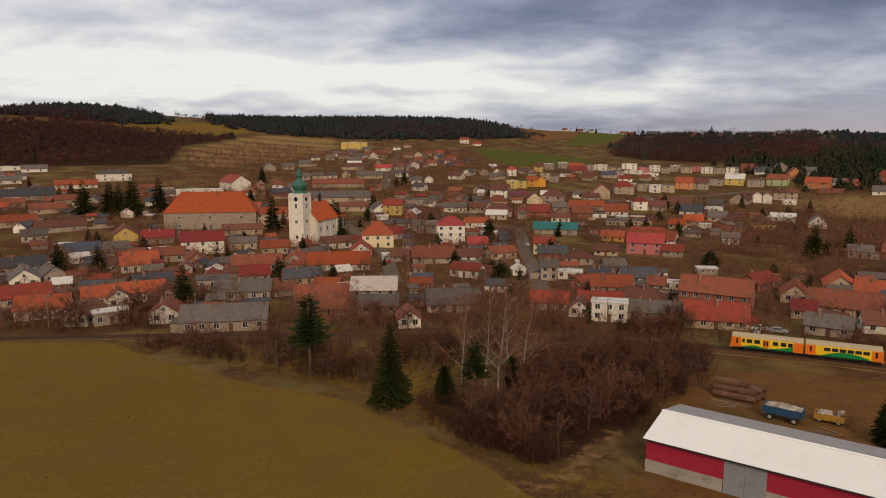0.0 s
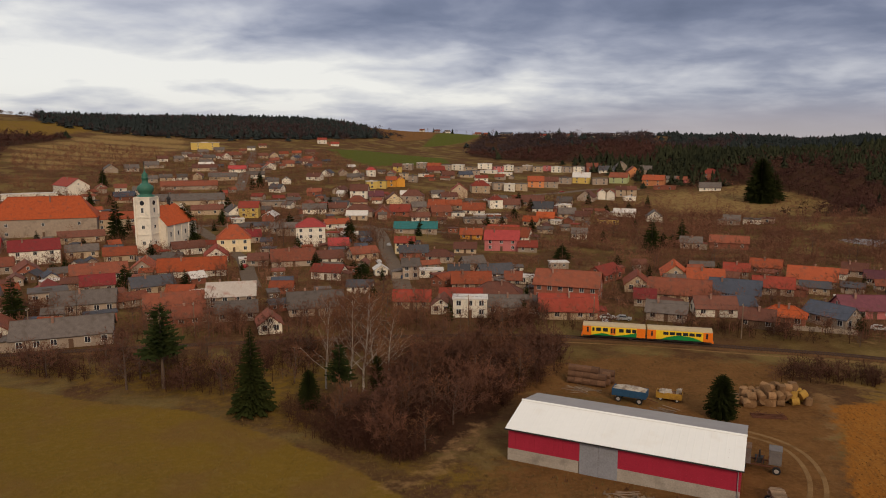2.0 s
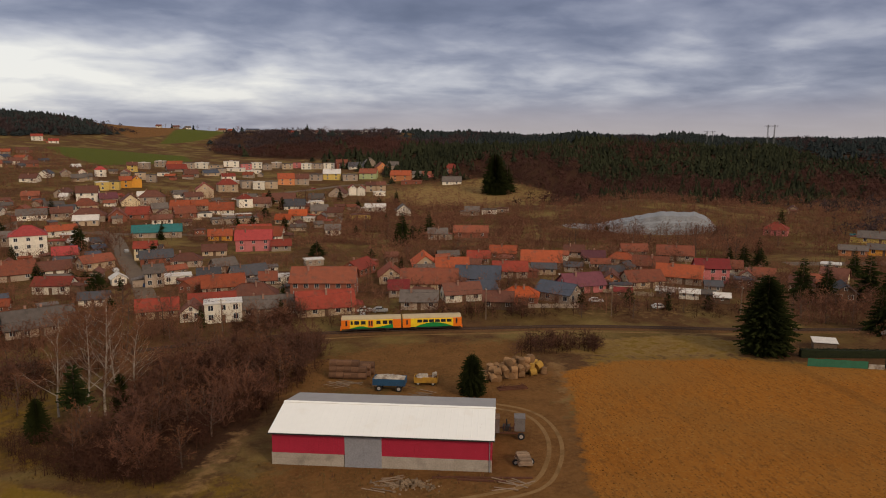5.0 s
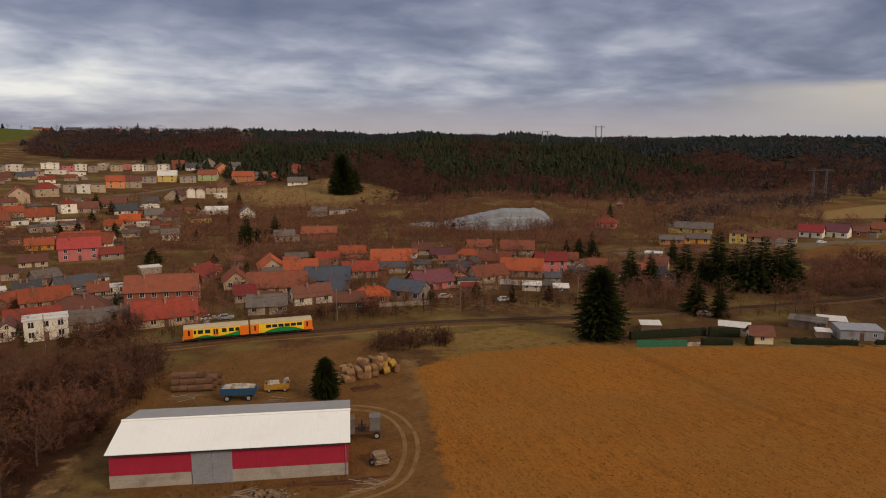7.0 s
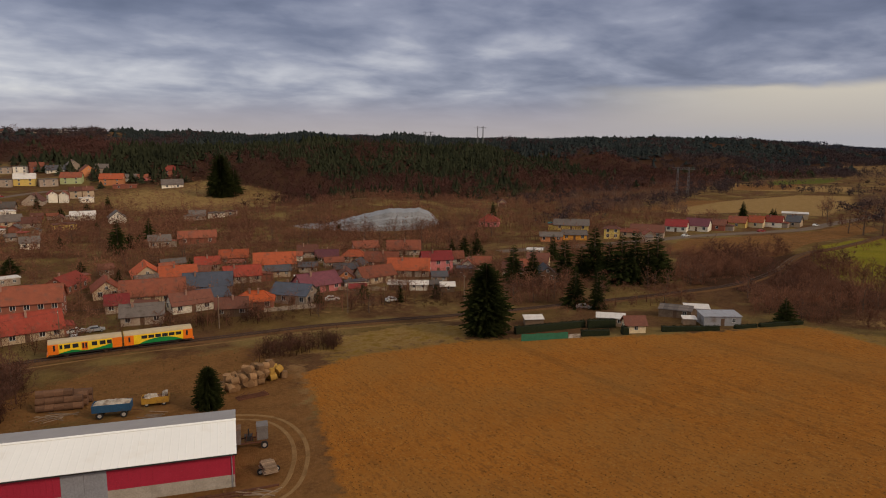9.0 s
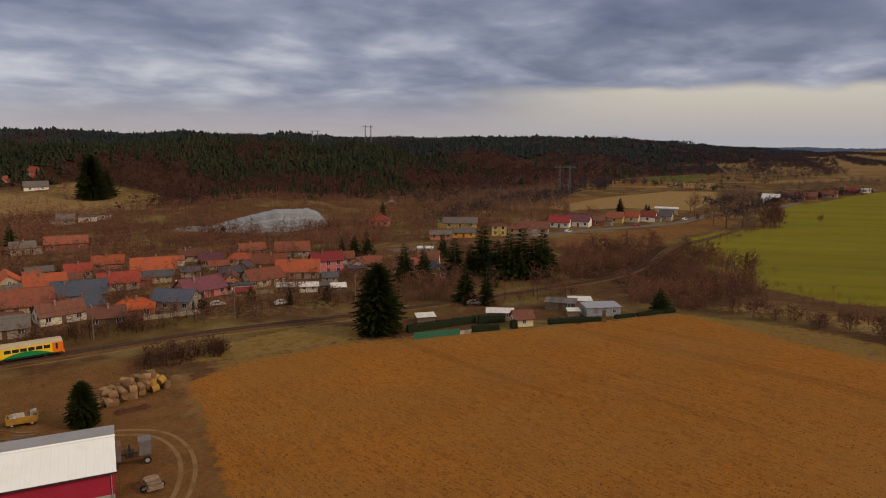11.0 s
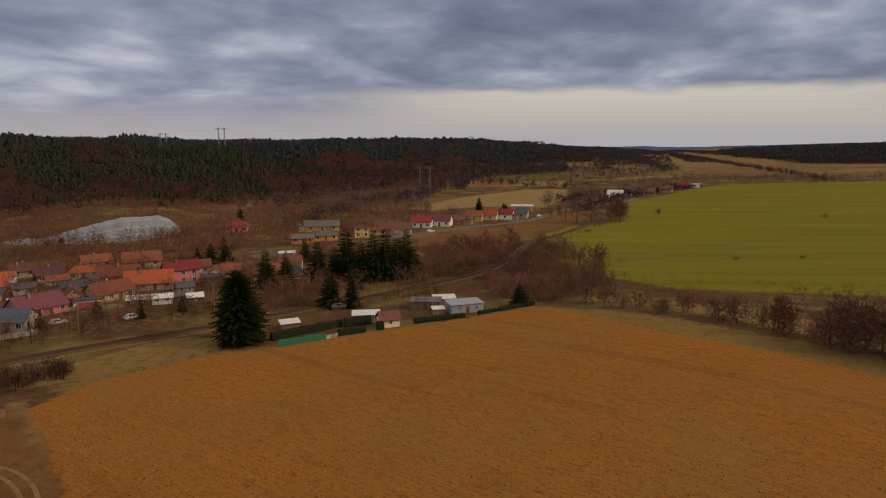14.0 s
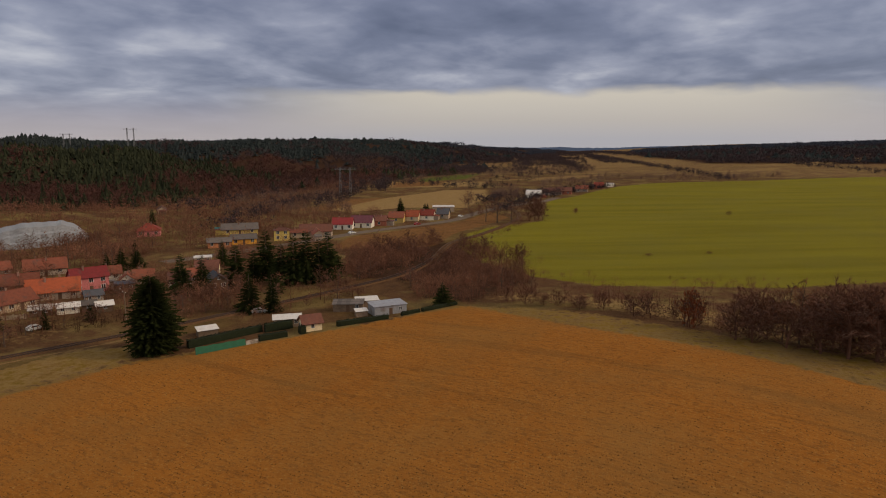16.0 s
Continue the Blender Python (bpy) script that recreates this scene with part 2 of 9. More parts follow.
# ---- ground sheet: what grows or lies where ----
PLOUGHED = [(20, 8), (40, 36), (59, 60), (68, 72), (80, 87), (90, 101), (104, 101), (128, 88), (137, 77), (159, 52), (176, 35), (184, 25), (156, -9),
            (138, -38), (124, -56), (104, -80), (60, -60), (25, -25)]
MARGIN = [(100, 108), (128, 92), (140, 78), (159, 54), (186, 29), (181, -2), (158, -36), (146, -62), (117, -97), (50, -80), (20, -25), (60, 40)]
MEADOW = [(-250, 150), (-102, 156), (-76, 155), (-57, 140), (-35, 126), (-19, 119), (-4, 104), (7, 91), (12, 82), (10, 30), (-40, -30), (-250, -60)]
CROP = [(262, -190), (245, -105), (229, -68), (220, -10), (233, 10), (254, 28), (292, 44), (318, 46), (338, 48), (370, 38), (398, 12), (470, 13), (531, 12), (578, -10), (710, -53), (757, -88), (840, -240), (905, -372),
        (800, -500), (400, -420)]
HALL_WEEDS = [(23.5, 91.5), (26.0, 87.0), (50.0, 69.0), (53.5, 70.0), (51.5, 72.2), (27.0, 90.3)]
YARD = [(40, 108), (72, 112), (92, 104), (64, 60), (40, 28), (20, 6), (8, 30), (16, 78), (30, 92)]
MARGIN_GRASS = [(192, 22), (188, -4), (166, -30), (151, -48), (140, -66), (165, -80), (182, -52), (198, -28), (206, -4), (206, 16)]
GARDENS = [(113, 136), (122, 124), (150, 109), (160, 114), (168, 123), (156, 137), (144, 150), (129, 146), (118, 143)]
PADDOCK = [(88, 124), (110, 116), (135, 107), (141, 92), (128, 90), (104, 103)]
DUG = [(26, 132), (70, 136), (100, 122), (86, 108), (60, 108), (34, 118)]
STUBBLE = [(440, 156), (520, 145), (631, 107), (646, 71), (539, 60), (462, 64), (460, 108), (429, 134)]
FALLOW = [(280, 97), (318, 101), (370, 71), (394, 57), (440, 46), (416, 32), (380, 41), (343, 53), (292, 56)]
BROWN_STRIP = [(425, 182), (527, 166), (549, 137), (472, 146), (432, 156)]
BROWN_MID = [(735, 186), (783, 132), (694, 120), (650, 164)]
FIELD_FAR = [(1180, 110), (1601, -60), (1567, -255), (1260, -222), (1123, -43)]
TERRACES = [(-277, 765), (-263, 935), (-213, 1017), (-143, 983), (-128, 874), (-144, 682), (-190, 587), (-245, 647)]
CREST = [(-403, 930), (-301, 1090), (-252, 1015), (-281, 920), (-337, 877), (-412, 820)]
LEFT_WOOD = [(-560, 740), (-470, 755), (-409, 806), (-268, 930), (-285, 765), (-240, 613), (-358, 560), (-480, 540)]
NORTH_WOOD = [(250, 1040), (300, 1160), (420, 1290), (640, 1400), (784, 1544), (500, 900), (328, 612), (254, 794), (212, 880)]
SOUTH_WOOD = [(1300, -250), (1200, -430), (1100, -800), (2600, -1500), (3600, -700), (2900, -260), (1800, -190)]
FLOOR_WOOD = [(522, 260), (573, 242), (713, 198), (811, 184), (974, 110), (1111, 126), (1046, 203), (942, 262), (770, 325), (632, 315)]
BROWN_CREST = [(130, 1175), (150, 1330), (260, 1330), (222, 1150), (140, 1040)]
GREEN_SLOPE = [(32, 879), (83, 884), (165, 817), (156, 729), (104, 675), (66, 650), (48, 740)]
GREEN_FAR = [(172, 1003), (233, 1217), (300, 1330), (520, 1700), (629, 1800), (330, 1230), (256, 1086)]
DRY_SLOPE = [(255, 500), (330, 470), (345, 400), (300, 360), (215, 380), (200, 440)]
STRIP_MID = [(747, 189), (760, 85), (686, 77), (653, 165)]
CLEARING = [(905, 600), (880, 566), (876, 522), (716, 388), (690, 384), (800, 480), (848, 560)]

MEADOW_EAST = [(795, 167), (896, 137), (927, 112), (814, 114), (749, 151)]
STRIP_EAST = [(780, 97), (898, -2), (1020, -165), (1144, -326), (1035, -295), (982, -107), (800, 16)]
STRIP_SOUTH = [(1180, -260), (1250, -330), (1420, -560), (1300, -540), (1200, -400)]


def inside(poly, x, y):
    """The signed distance to the edge of a plot, in metres: positive inside."""
    odd, near = np.zeros(x.shape, bool), np.full(x.shape, 1e9)
    for (ax, ay), (bx, by) in zip(poly, poly[1:] + poly[:1]):
        odd ^= ((ay > y) != (by > y)) & (x < (bx - ax) * (y - ay) / (by - ay + 1e-9) + ax)
        k = np.clip(((x - ax) * (bx - ax) + (y - ay) * (by - ay)) / ((bx - ax) ** 2 + (by - ay) ** 2), 0, 1)
        near = np.minimum(near, np.hypot(x - ax - k * (bx - ax), y - ay - k * (by - ay)))
    return np.where(odd, near, -near)


def along(line, x, y):
    """The distance to a line of points."""
    near = np.full(x.shape, 1e9)
    for (ax, ay), (bx, by) in zip(line, line[1:]):
        k = np.clip(((x - ax) * (bx - ax) + (y - ay) * (by - ay)) / ((bx - ax) ** 2 + (by - ay) ** 2), 0, 1)
        near = np.minimum(near, np.hypot(x - ax - k * (bx - ax), y - ay - k * (by - ay)))
    return near


TRACK_LOOP = [(20, 68), (36, 70), (48, 67.5), (55.6, 66.8), (62, 71), (67.2, 77.1), (70.2, 83.8), (70.1, 89), (67, 94)]
ROUGH_GRASS = [(-100, 157), (-57, 143), (-20, 121), (4, 94), (12, 82), (30, 70), (50, 66), (54, 71), (28, 93), (16, 96), (6, 104), (2, 122), (14, 140), (-5, 156), (-60, 157)]
THICKET_SKIRT = [(-5, 117), (-2, 106), (5, 98), (14, 93), (25, 93), (28, 104), (17, 110), (7, 122), (1, 126)]
THICKET = [(2, 118), (4, 102), (12, 92), (19, 94), (26, 100), (36, 114), (50, 127), (57, 146), (43, 151), (28, 154), (16, 136), (11, 122)]
EAST_WOOD = [(280, 88), (302, 60), (312, 44), (254, 14), (222, 10), (188, 24), (192, 41), (216, 49), (221, 72)]
TRACK_WEST = [(27.1, 104.0), (25.0, 101.0), (21.7, 96.6), (18.6, 92.1), (15.8, 88.6), (13.0, 87.0), (9.6, 86.0)]
TRACK_NORTH = [(67.8, 78), (77.3, 87.6), (84.8, 94.9), (91.7, 105.1)]


def m_ground():
    m = bpy.data.materials.new("winter ground")
    m.use_nodes = True
    n, l = m.node_tree.nodes, m.node_tree.links
    bsdf = n["Principled BSDF"]
    pos = n.new("ShaderNodeNewGeometry").outputs["Position"]

    def tex(scale, detail=5, stretch=None, turn=0):
        src = pos
        if stretch:
            mp = n.new("ShaderNodeMapping")
            mp.inputs["Rotation"].default_value = (0, 0, radians(turn))
            mp.vector_type = "TEXTURE"
            mp.inputs["Scale"].default_value = (1 / stretch, 1, 1)
            l.new(pos, mp.inputs[0])
            src = mp.outputs[0]
        t = n.new("ShaderNodeTexNoise")
        t.inputs["Scale"].default_value, t.inputs["Detail"].default_value, t.inputs["Roughness"].default_value = scale, detail, 0.6
        l.new(src, t.inputs["Vector"])
        return t.outputs["Fac"]

    def rng(src, lo, hi, a=0.0, b=1.0):
        r = n.new("ShaderNodeMapRange")
        for i, v in enumerate((lo, hi, a, b)):
            r.inputs[i + 1].default_value = v
        l.new(src, r.inputs[0])
        return r.outputs[0]

    def mix(f, a, b):
        x = n.new("ShaderNodeMix")
        x.data_type = "RGBA"
        for sock, v in ((x.inputs[0], f), (x.inputs[6], a), (x.inputs[7], b)):
            if isinstance(v, float):
                sock.default_value = v
            elif isinstance(v, tuple):
                sock.default_value = (*v, 1)
            else:
                l.new(v, sock)
        return x.outputs[2]

    def op(kind, a, b):
        x = n.new("ShaderNodeMath")
        x.operation = kind
        for i, v in enumerate((a, b)):
            if isinstance(v, float):
                x.inputs[i].default_value = v
            else:
                l.new(v, x.inputs[i])
        return x.outputs[0]

    patch, mid, fine, grit = tex(0.03), tex(0.22), tex(1.4), tex(6.0, 3)
    grain = mix(0.5, fine, grit)

    def tone(a, b, c, f1=mid, f2=fine, warm=(1.06, 0.94, 0.72)):
        a, b, c = (tuple(u * v for u, v in zip(t, warm)) for t in (a, b, c))
        return mix(rng(f2, 0.42, 0.75, 0.0, 0.7), mix(rng(f1, 0.35, 0.65), a, b), c)

    wild = tone((0.104, 0.058, 0.034), (0.068, 0.038, 0.024), (0.138, 0.083, 0.046))
    wild = mix(rng(tex(0.045, 3), 0.48, 0.60, 0.0, 0.8), wild, tone((0.185, 0.145, 0.062), (0.15, 0.115, 0.05), (0.22, 0.165, 0.085)))
    wild = mix(rng(patch, 0.5, 0.66), wild, tone((0.112, 0.076, 0.031), (0.080, 0.055, 0.022), (0.145, 0.092, 0.045)))
    furrow = tex(0.9, 3, 0.3, 64)
    plough = tone((0.285, 0.128, 0.034), (0.245, 0.108, 0.029), (0.32, 0.152, 0.044), tex(0.05), furrow, warm=(1.10, 0.90, 0.54))
    plough = mix(rng(tex(1.7, 5, 0.4, 64), 0.53, 0.62, 0.0, 0.62), plough, (0.150, 0.058, 0.015))
    lines = tex(0.5, 4, 0.03, 64)
    plough = mix(rng(lines, 0.56, 0.68, 0.0, 0.28), plough, (0.140, 0.058, 0.016))
    plough = mix(rng(tex(0.16, 3, 0.012, 64), 0.60, 0.66, 0.0, 0.35), plough, (0.130, 0.056, 0.016))
    plough = mix(rng(tex(2.4, 3), 0.56, 0.66, 0.0, 0.7), plough, (0.34, 0.170, 0.046))
    plough = mix(rng(tex(0.035, 4), 0.42, 0.66, 0.0, 0.5), plough, (0.240, 0.122, 0.034))
    meadow = tone((0.170, 0.122, 0.032), (0.140, 0.104, 0.028), (0.195, 0.134, 0.042), patch, warm=(1.10, 0.90, 0.54))
    meadow = mix(rng(tex(0.09, 6), 0.45, 0.62, 0.0, 0.8), meadow, (0.170, 0.092, 0.028))
    meadow = mix(rng(tex(0.7, 5), 0.5, 0.72, 0.0, 0.5), meadow, (0.205, 0.128, 0.036))
    band = tex(0.06, 5, 0.12, 105)
    crop = tone((0.176, 0.180, 0.024), (0.122, 0.127, 0.018), (0.168, 0.146, 0.030), band, warm=(1.10, 0.90, 0.54))
    crop = mix(rng(tex(0.35, 3, 0.02, 105), 0.55, 0.7, 0.0, 0.28), crop, (0.115, 0.092, 0.018))
    crop = mix(rng(tex(0.02, 4), 0.45, 0.7, 0.0, 0.5), crop, (0.150, 0.128, 0.024))
    dry = tone((0.25, 0.172, 0.085), (0.20, 0.135, 0.064), (0.28, 0.20, 0.11))
    dirt = tone((0.26, 0.168, 0.094), (0.20, 0.124, 0.066), (0.30, 0.20, 0.122))
    yard = tone((0.175, 0.092, 0.040), (0.120, 0.062, 0.028), (0.205, 0.118, 0.056))
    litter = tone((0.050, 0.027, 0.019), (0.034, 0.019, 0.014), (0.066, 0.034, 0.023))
    green = tone((0.085, 0.105, 0.022), (0.07, 0.085, 0.02), (0.10, 0.10, 0.03))
    rock = tone((0.46, 0.46, 0.47), (0.34, 0.33, 0.33), (0.52, 0.52, 0.53))
    col = wild
    ragged = rng(tex(0.5, 4), 0.3, 0.7, -0.22, 0.22)
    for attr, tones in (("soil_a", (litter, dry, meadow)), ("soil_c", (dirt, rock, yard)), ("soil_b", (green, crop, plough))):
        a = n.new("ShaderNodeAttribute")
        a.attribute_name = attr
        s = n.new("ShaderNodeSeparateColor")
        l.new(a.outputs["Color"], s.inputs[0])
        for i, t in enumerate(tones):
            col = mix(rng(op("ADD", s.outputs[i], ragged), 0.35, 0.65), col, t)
    l.new(col, bsdf.inputs["Base Color"])
    bsdf.inputs["Roughness"].default_value = 0.95
    bsdf.inputs["Specular IOR Level"].default_value = 0.03
    bp = n.new("ShaderNodeBump")
    bp.inputs["Strength"].default_value, bp.inputs["Distance"].default_value = 0.8, 0.35
    l.new(op("ADD", op("ADD", fine, grit), furrow), bp.inputs["Height"])
    l.new(bp.outputs[0], bsdf.inputs["Normal"])
    return m


M_GROUND = m_ground()


def ground_masks(x, y):
    def soft(poly, w=2.0):
        return np.clip(inside(poly, x, y) / w * 0.5 + 0.5, 0, 1)

    def lane(line, half, w=0.8):
        return np.clip((half - along(line, x, y)) / w * 0.5 + 0.5, 0, 1)

    r = np.hypot(x, y)
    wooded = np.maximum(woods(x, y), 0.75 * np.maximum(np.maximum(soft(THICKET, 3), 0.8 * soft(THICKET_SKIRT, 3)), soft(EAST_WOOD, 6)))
    dry = np.maximum.reduce([0.44 * step(780, 1000, r) * step(500, 700, x) * (1 - wooded), soft(GARDENS, 12) * 0.40, soft(MARGIN_GRASS, 6) * 0.55] + [soft(p, 6) for p in (STUBBLE, STRIP_MID)] + [0.56 * soft(p, 8) for p in (STRIP_EAST, STRIP_SOUTH)] + [soft(FIELD_FAR, 20) * 0.5, soft(TERRACES, 12) * (0.62 + 0.25 * np.sin(y / 7.5 + x / 40)), soft(DRY_SLOPE, 30) * 0.62, soft(CLEARING, 8) * 0.62] + [soft(ROUGH_GRASS, 8) * 0.28, soft(PADDOCK) * 0.7, soft(MARGIN, 3.0) * 0.6])
    green = np.maximum.reduce([soft(p, 6) for p in (GREEN_SLOPE, GREEN_FAR, MEADOW_EAST)])
    lanes = np.maximum.reduce([1.0 * lane(TRACK_LOOP, 3.0, 2.2), 0.52 * lane(TRACK_WEST, 2.2, 2.0), 0.7 * lane(TRACK_NORTH, 2.2, 2.0)])
    plough = soft(PLOUGHED, 2.5)
    yard = np.maximum.reduce([0.9 * soft(YARD, 8), 0.9 * soft(DUG, 6), soft(FALLOW, 3), *(0.7 * soft(p, 6) for p in (BROWN_STRIP, BROWN_MID, BROWN_CREST))])
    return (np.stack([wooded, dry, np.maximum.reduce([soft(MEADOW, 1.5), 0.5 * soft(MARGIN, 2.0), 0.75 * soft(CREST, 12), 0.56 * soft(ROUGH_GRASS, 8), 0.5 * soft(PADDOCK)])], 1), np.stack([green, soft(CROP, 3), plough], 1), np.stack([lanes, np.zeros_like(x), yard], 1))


def woods(x, y):
    """How densely wooded the land is, 0 to 1."""
    foot = hill_foot(x)
    s = y - foot
    east = step(-20, 15, s) * step(250, 330, x)
    east = east * (1 - np.clip(inside(DRY_SLOPE, x, y) / 8 + 0.5, 0, 1))
    east = east * (1 - np.clip(inside(CLEARING, x, y) / 8 + 0.5, 0, 1))
    north = np.clip(inside(NORTH_WOOD, x, y) / 20 + 0.5, 0, 1)
    bare = step(470, 540, s) * step(0.11, 0.15, x / np.maximum(y, 1)) * step(0.58, 0.52, x / np.maximum(y, 1))
    east = east * (1 - bare)
    ridge = np.clip(1.4 - np.hypot((x + 120) / 240, (y - 1130) / 160), 0, 1)
    left = np.clip(inside(LEFT_WOOD, x, y) / 15 + 0.5, 0, 1)
    left2 = np.clip(1.4 - np.hypot((x + 500) / 120, (y - 940) / 110), 0, 1)
    floor_ = np.clip(inside(FLOOR_WOOD, x, y) / 15 + 0.5, 0, 1)
    south = np.clip(inside(SOUTH_WOOD, x, y) / 30 + 0.5, 0, 1)
    return np.clip(np.maximum.reduce([east, north, step(1900, 2100, x) * step(-10, 40, s), step(0.2, 0.5, ridge), left, step(0.2, 0.5, left2), south, floor_]), 0, 1)


def add_mesh(name, verts, faces, material, parent=None):
    me = bpy.data.meshes.new(name)
    me.from_pydata(verts, [], faces)
    for m in material if isinstance(material, (list, tuple)) else [material]:
        me.materials.append(m)
    ob = new(name, me)
    if parent:
        ob.parent = parent
    return ob


def build_ground():
    az = np.radians(np.concatenate([np.arange(-42, 122, 0.3), np.arange(122, 318, 2.0)]))
    rad = np.concatenate([[0.0, 8, 16], np.exp(np.linspace(np.log(24), np.log(4950), 330))])
    A, R = np.meshgrid(az, rad, indexing="ij")
    x, y = (R * np.sin(A)).ravel(), (R * np.cos(A)).ravel()
    z = height(x, y)
    na, nr = len(az), len(rad)
    i, j = np.meshgrid(np.arange(na), np.arange(nr - 1), indexing="ij")
    i2 = (i + 1) % na
    quads = np.stack([i * nr + j, i * nr + j + 1, i2 * nr + j + 1, i2 * nr + j], -1).reshape(-1, 4)
    me = bpy.data.meshes.new("ground")
    me.vertices.add(len(x))
    me.vertices.foreach_set("co", np.stack([x, y, z], 1).ravel())
    me.loops.add(quads.size)
    me.loops.foreach_set("vertex_index", quads.ravel())
    me.polygons.add(len(quads))
    me.polygons.foreach_set("loop_start", np.arange(len(quads)) * 4)
    me.polygons.foreach_set("use_smooth", np.ones(len(quads), bool))
    me.update(calc_edges=True)
    for nm, v in zip(("soil_a", "soil_b", "soil_c"), ground_masks(x, y)):
        at = me.color_attributes.new(nm, "FLOAT_COLOR", "POINT")
        at.data.foreach_set("color", np.concatenate([v, np.ones((len(x), 1))], 1).astype(np.float32).ravel())
    me.materials.append(M_GROUND)
    return tagged(new("ground", me), "winter valley ground with ploughed field, meadow and dry grass", "ground", kind="structure")


build_ground()


# ---- building kit ----
class Geo:
    """Points and faces of one mesh, with a material index a face."""

    def __init__(self):
        self.v, self.f, self.m = [], [], []

    def face(self, pts, m=0):
        k = len(self.v)
        self.v += [tuple(p) for p in pts]
        self.f.append(tuple(range(k, k + len(pts))))
        self.m.append(m)

    def box(self, x0, x1, y0, y1, z0, z1, m=0, taper=0.0):
        k, t = len(self.v), taper
        self.v += [(x0, y0, z0), (x1, y0, z0), (x1, y1, z0), (x0, y1, z0),
                   (x0 + t, y0 + t, z1), (x1 - t, y0 + t, z1), (x1 - t, y1 - t, z1), (x0 + t, y1 - t, z1)]
        for q in ((0, 3, 2, 1), (4, 5, 6, 7), (0, 1, 5, 4), (1, 2, 6, 5), (2, 3, 7, 6), (3, 0, 4, 7)):
            self.f.append(tuple(k + i for i in q))
            self.m.append(m)
        return self

    def slab(self, a, b, c, d, thick, m=0):
        """A sloping slab: its lower face a b c d, counter-clockwise from above, thickened upwards."""
        k = len(self.v)
        a, b, c, d = (Vector(p) for p in (a, b, c, d))
        n = (b - a).cross(d - a).normalized() * thick
        self.v += [tuple(p) for p in (a, b, c, d, a + n, b + n, c + n, d + n)]
        for q in ((0, 3, 2, 1), (4, 5, 6, 7), (0, 1, 5, 4), (1, 2, 6, 5), (2, 3, 7, 6), (3, 0, 4, 7)):
            self.f.append(tuple(k + i for i in q))
            self.m.append(m)
        return self

    def tube(self, p, q, r0, r1, sides=8, m=0, caps=True):
        p, q = Vector(p), Vector(q)
        w = (q - p).normalized()
        u = w.orthogonal().normalized()
        s = w.cross(u)
        k = len(self.v)
        for c, r in ((p, r0), (q, r1)):
            for i in range(sides):
                a = 2 * math.pi * i / sides
                self.v.append(tuple(c + (u * math.cos(a) + s * math.sin(a)) * r))
        for i in range(sides):
            j = (i + 1) % sides
            self.f.append((k + i, k + j, k + sides + j, k + sides + i))
            self.m.append(m)
        if caps:
            self.f += [tuple(k + i for i in reversed(range(sides))), tuple(k + sides + i for i in range(sides))]
            self.m += [m, m]
        return self

    def lathe(self, rings, sides=16, m=0, cx=0.0, cy=0.0):
        """A turned body: rings of (radius, z) from below."""
        k = len(self.v)
        for r, z in rings:
            for i in range(sides):
                a = 2 * math.pi * (i + 0.5) / sides
                self.v.append((cx + r * math.cos(a), cy + r * math.sin(a), z))
        for j in range(len(rings) - 1):
            for i in range(sides):
                n = (i + 1) % sides
                self.f.append((k + j * sides + i, k + j * sides + n, k + (j + 1) * sides + n, k + (j + 1) * sides + i))
                self.m.append(m)
        return self

    def data(self, name, mats, smooth=False):
        me = bpy.data.meshes.new(name)
        me.from_pydata(self.v, [], self.f)
        for x in mats if isinstance(mats, (list, tuple)) else [mats]:
            me.materials.append(x)
        me.polygons.foreach_set("material_index", self.m)
        if smooth:
            me.polygons.foreach_set("use_smooth", [True] * len(self.f))
        me.update()
        return me


def part(name, geo, mats, parent, label="", at=None, smooth=False):
    """One mesh object under a thing or a part."""
    me = geo if isinstance(geo, bpy.types.Mesh) else geo.data(name, mats, smooth)
    ob = new(name, me)
    ob.parent = parent
    if at is not None:
        ob.matrix_basis = at
    return tagged(ob, label) if label else ob


def thing(name, label, category, m, group=""):
    ob = new(name)
    ob.empty_display_size = 0.5
    ob.matrix_basis = m
    return tagged(ob, label, category, group)


def solo(name, geo, mats, m, label, category, group="", kind="", smooth=False):
    ob = new(name, geo if isinstance(geo, bpy.types.Mesh) else geo.data(name, mats, smooth))
    ob.matrix_basis = m
    return tagged(ob, label, category, group, kind)


def window_meshes(w, h):
    """A casement as one folded sheet: frame, mullion and two panes; also the frame alone, and a pane."""
    xs, zs = (-w / 2, -w / 2 + 0.09, -0.04, 0.04, w / 2 - 0.09, w / 2), (0, 0.09, h - 0.09, h)
    made = []
    for glazed in (False, True):
        g = Geo()
        for y in (0.0, -0.06):
            g.v += [(x, y, z) for z in zs for x in xs]
        for j in range(3):
            for i in range(5):
                hole = j == 1 and i in (1, 3)
                if hole and not glazed:
                    continue
                g.f.append(tuple(24 + q for q in (j * 6 + i, j * 6 + i + 1, j * 6 + i + 7, j * 6 + i + 6)))
                g.m.append(1 if hole else 0)
        for q in ((0, 5), (5, 23), (23, 18), (18, 0)):
            g.f.append((q[0], q[1], q[1] + 24, q[0] + 24))
            g.m.append(0)
        made.append(g.data("window", [M_FRAME, M_PANE]))
    pane = Geo().box(-w / 2 + 0.06, w / 2 - 0.06, -0.03, -0.01, 0.06, h - 0.06).data("pane", M_PANE)
    return made[0], pane, made[1]


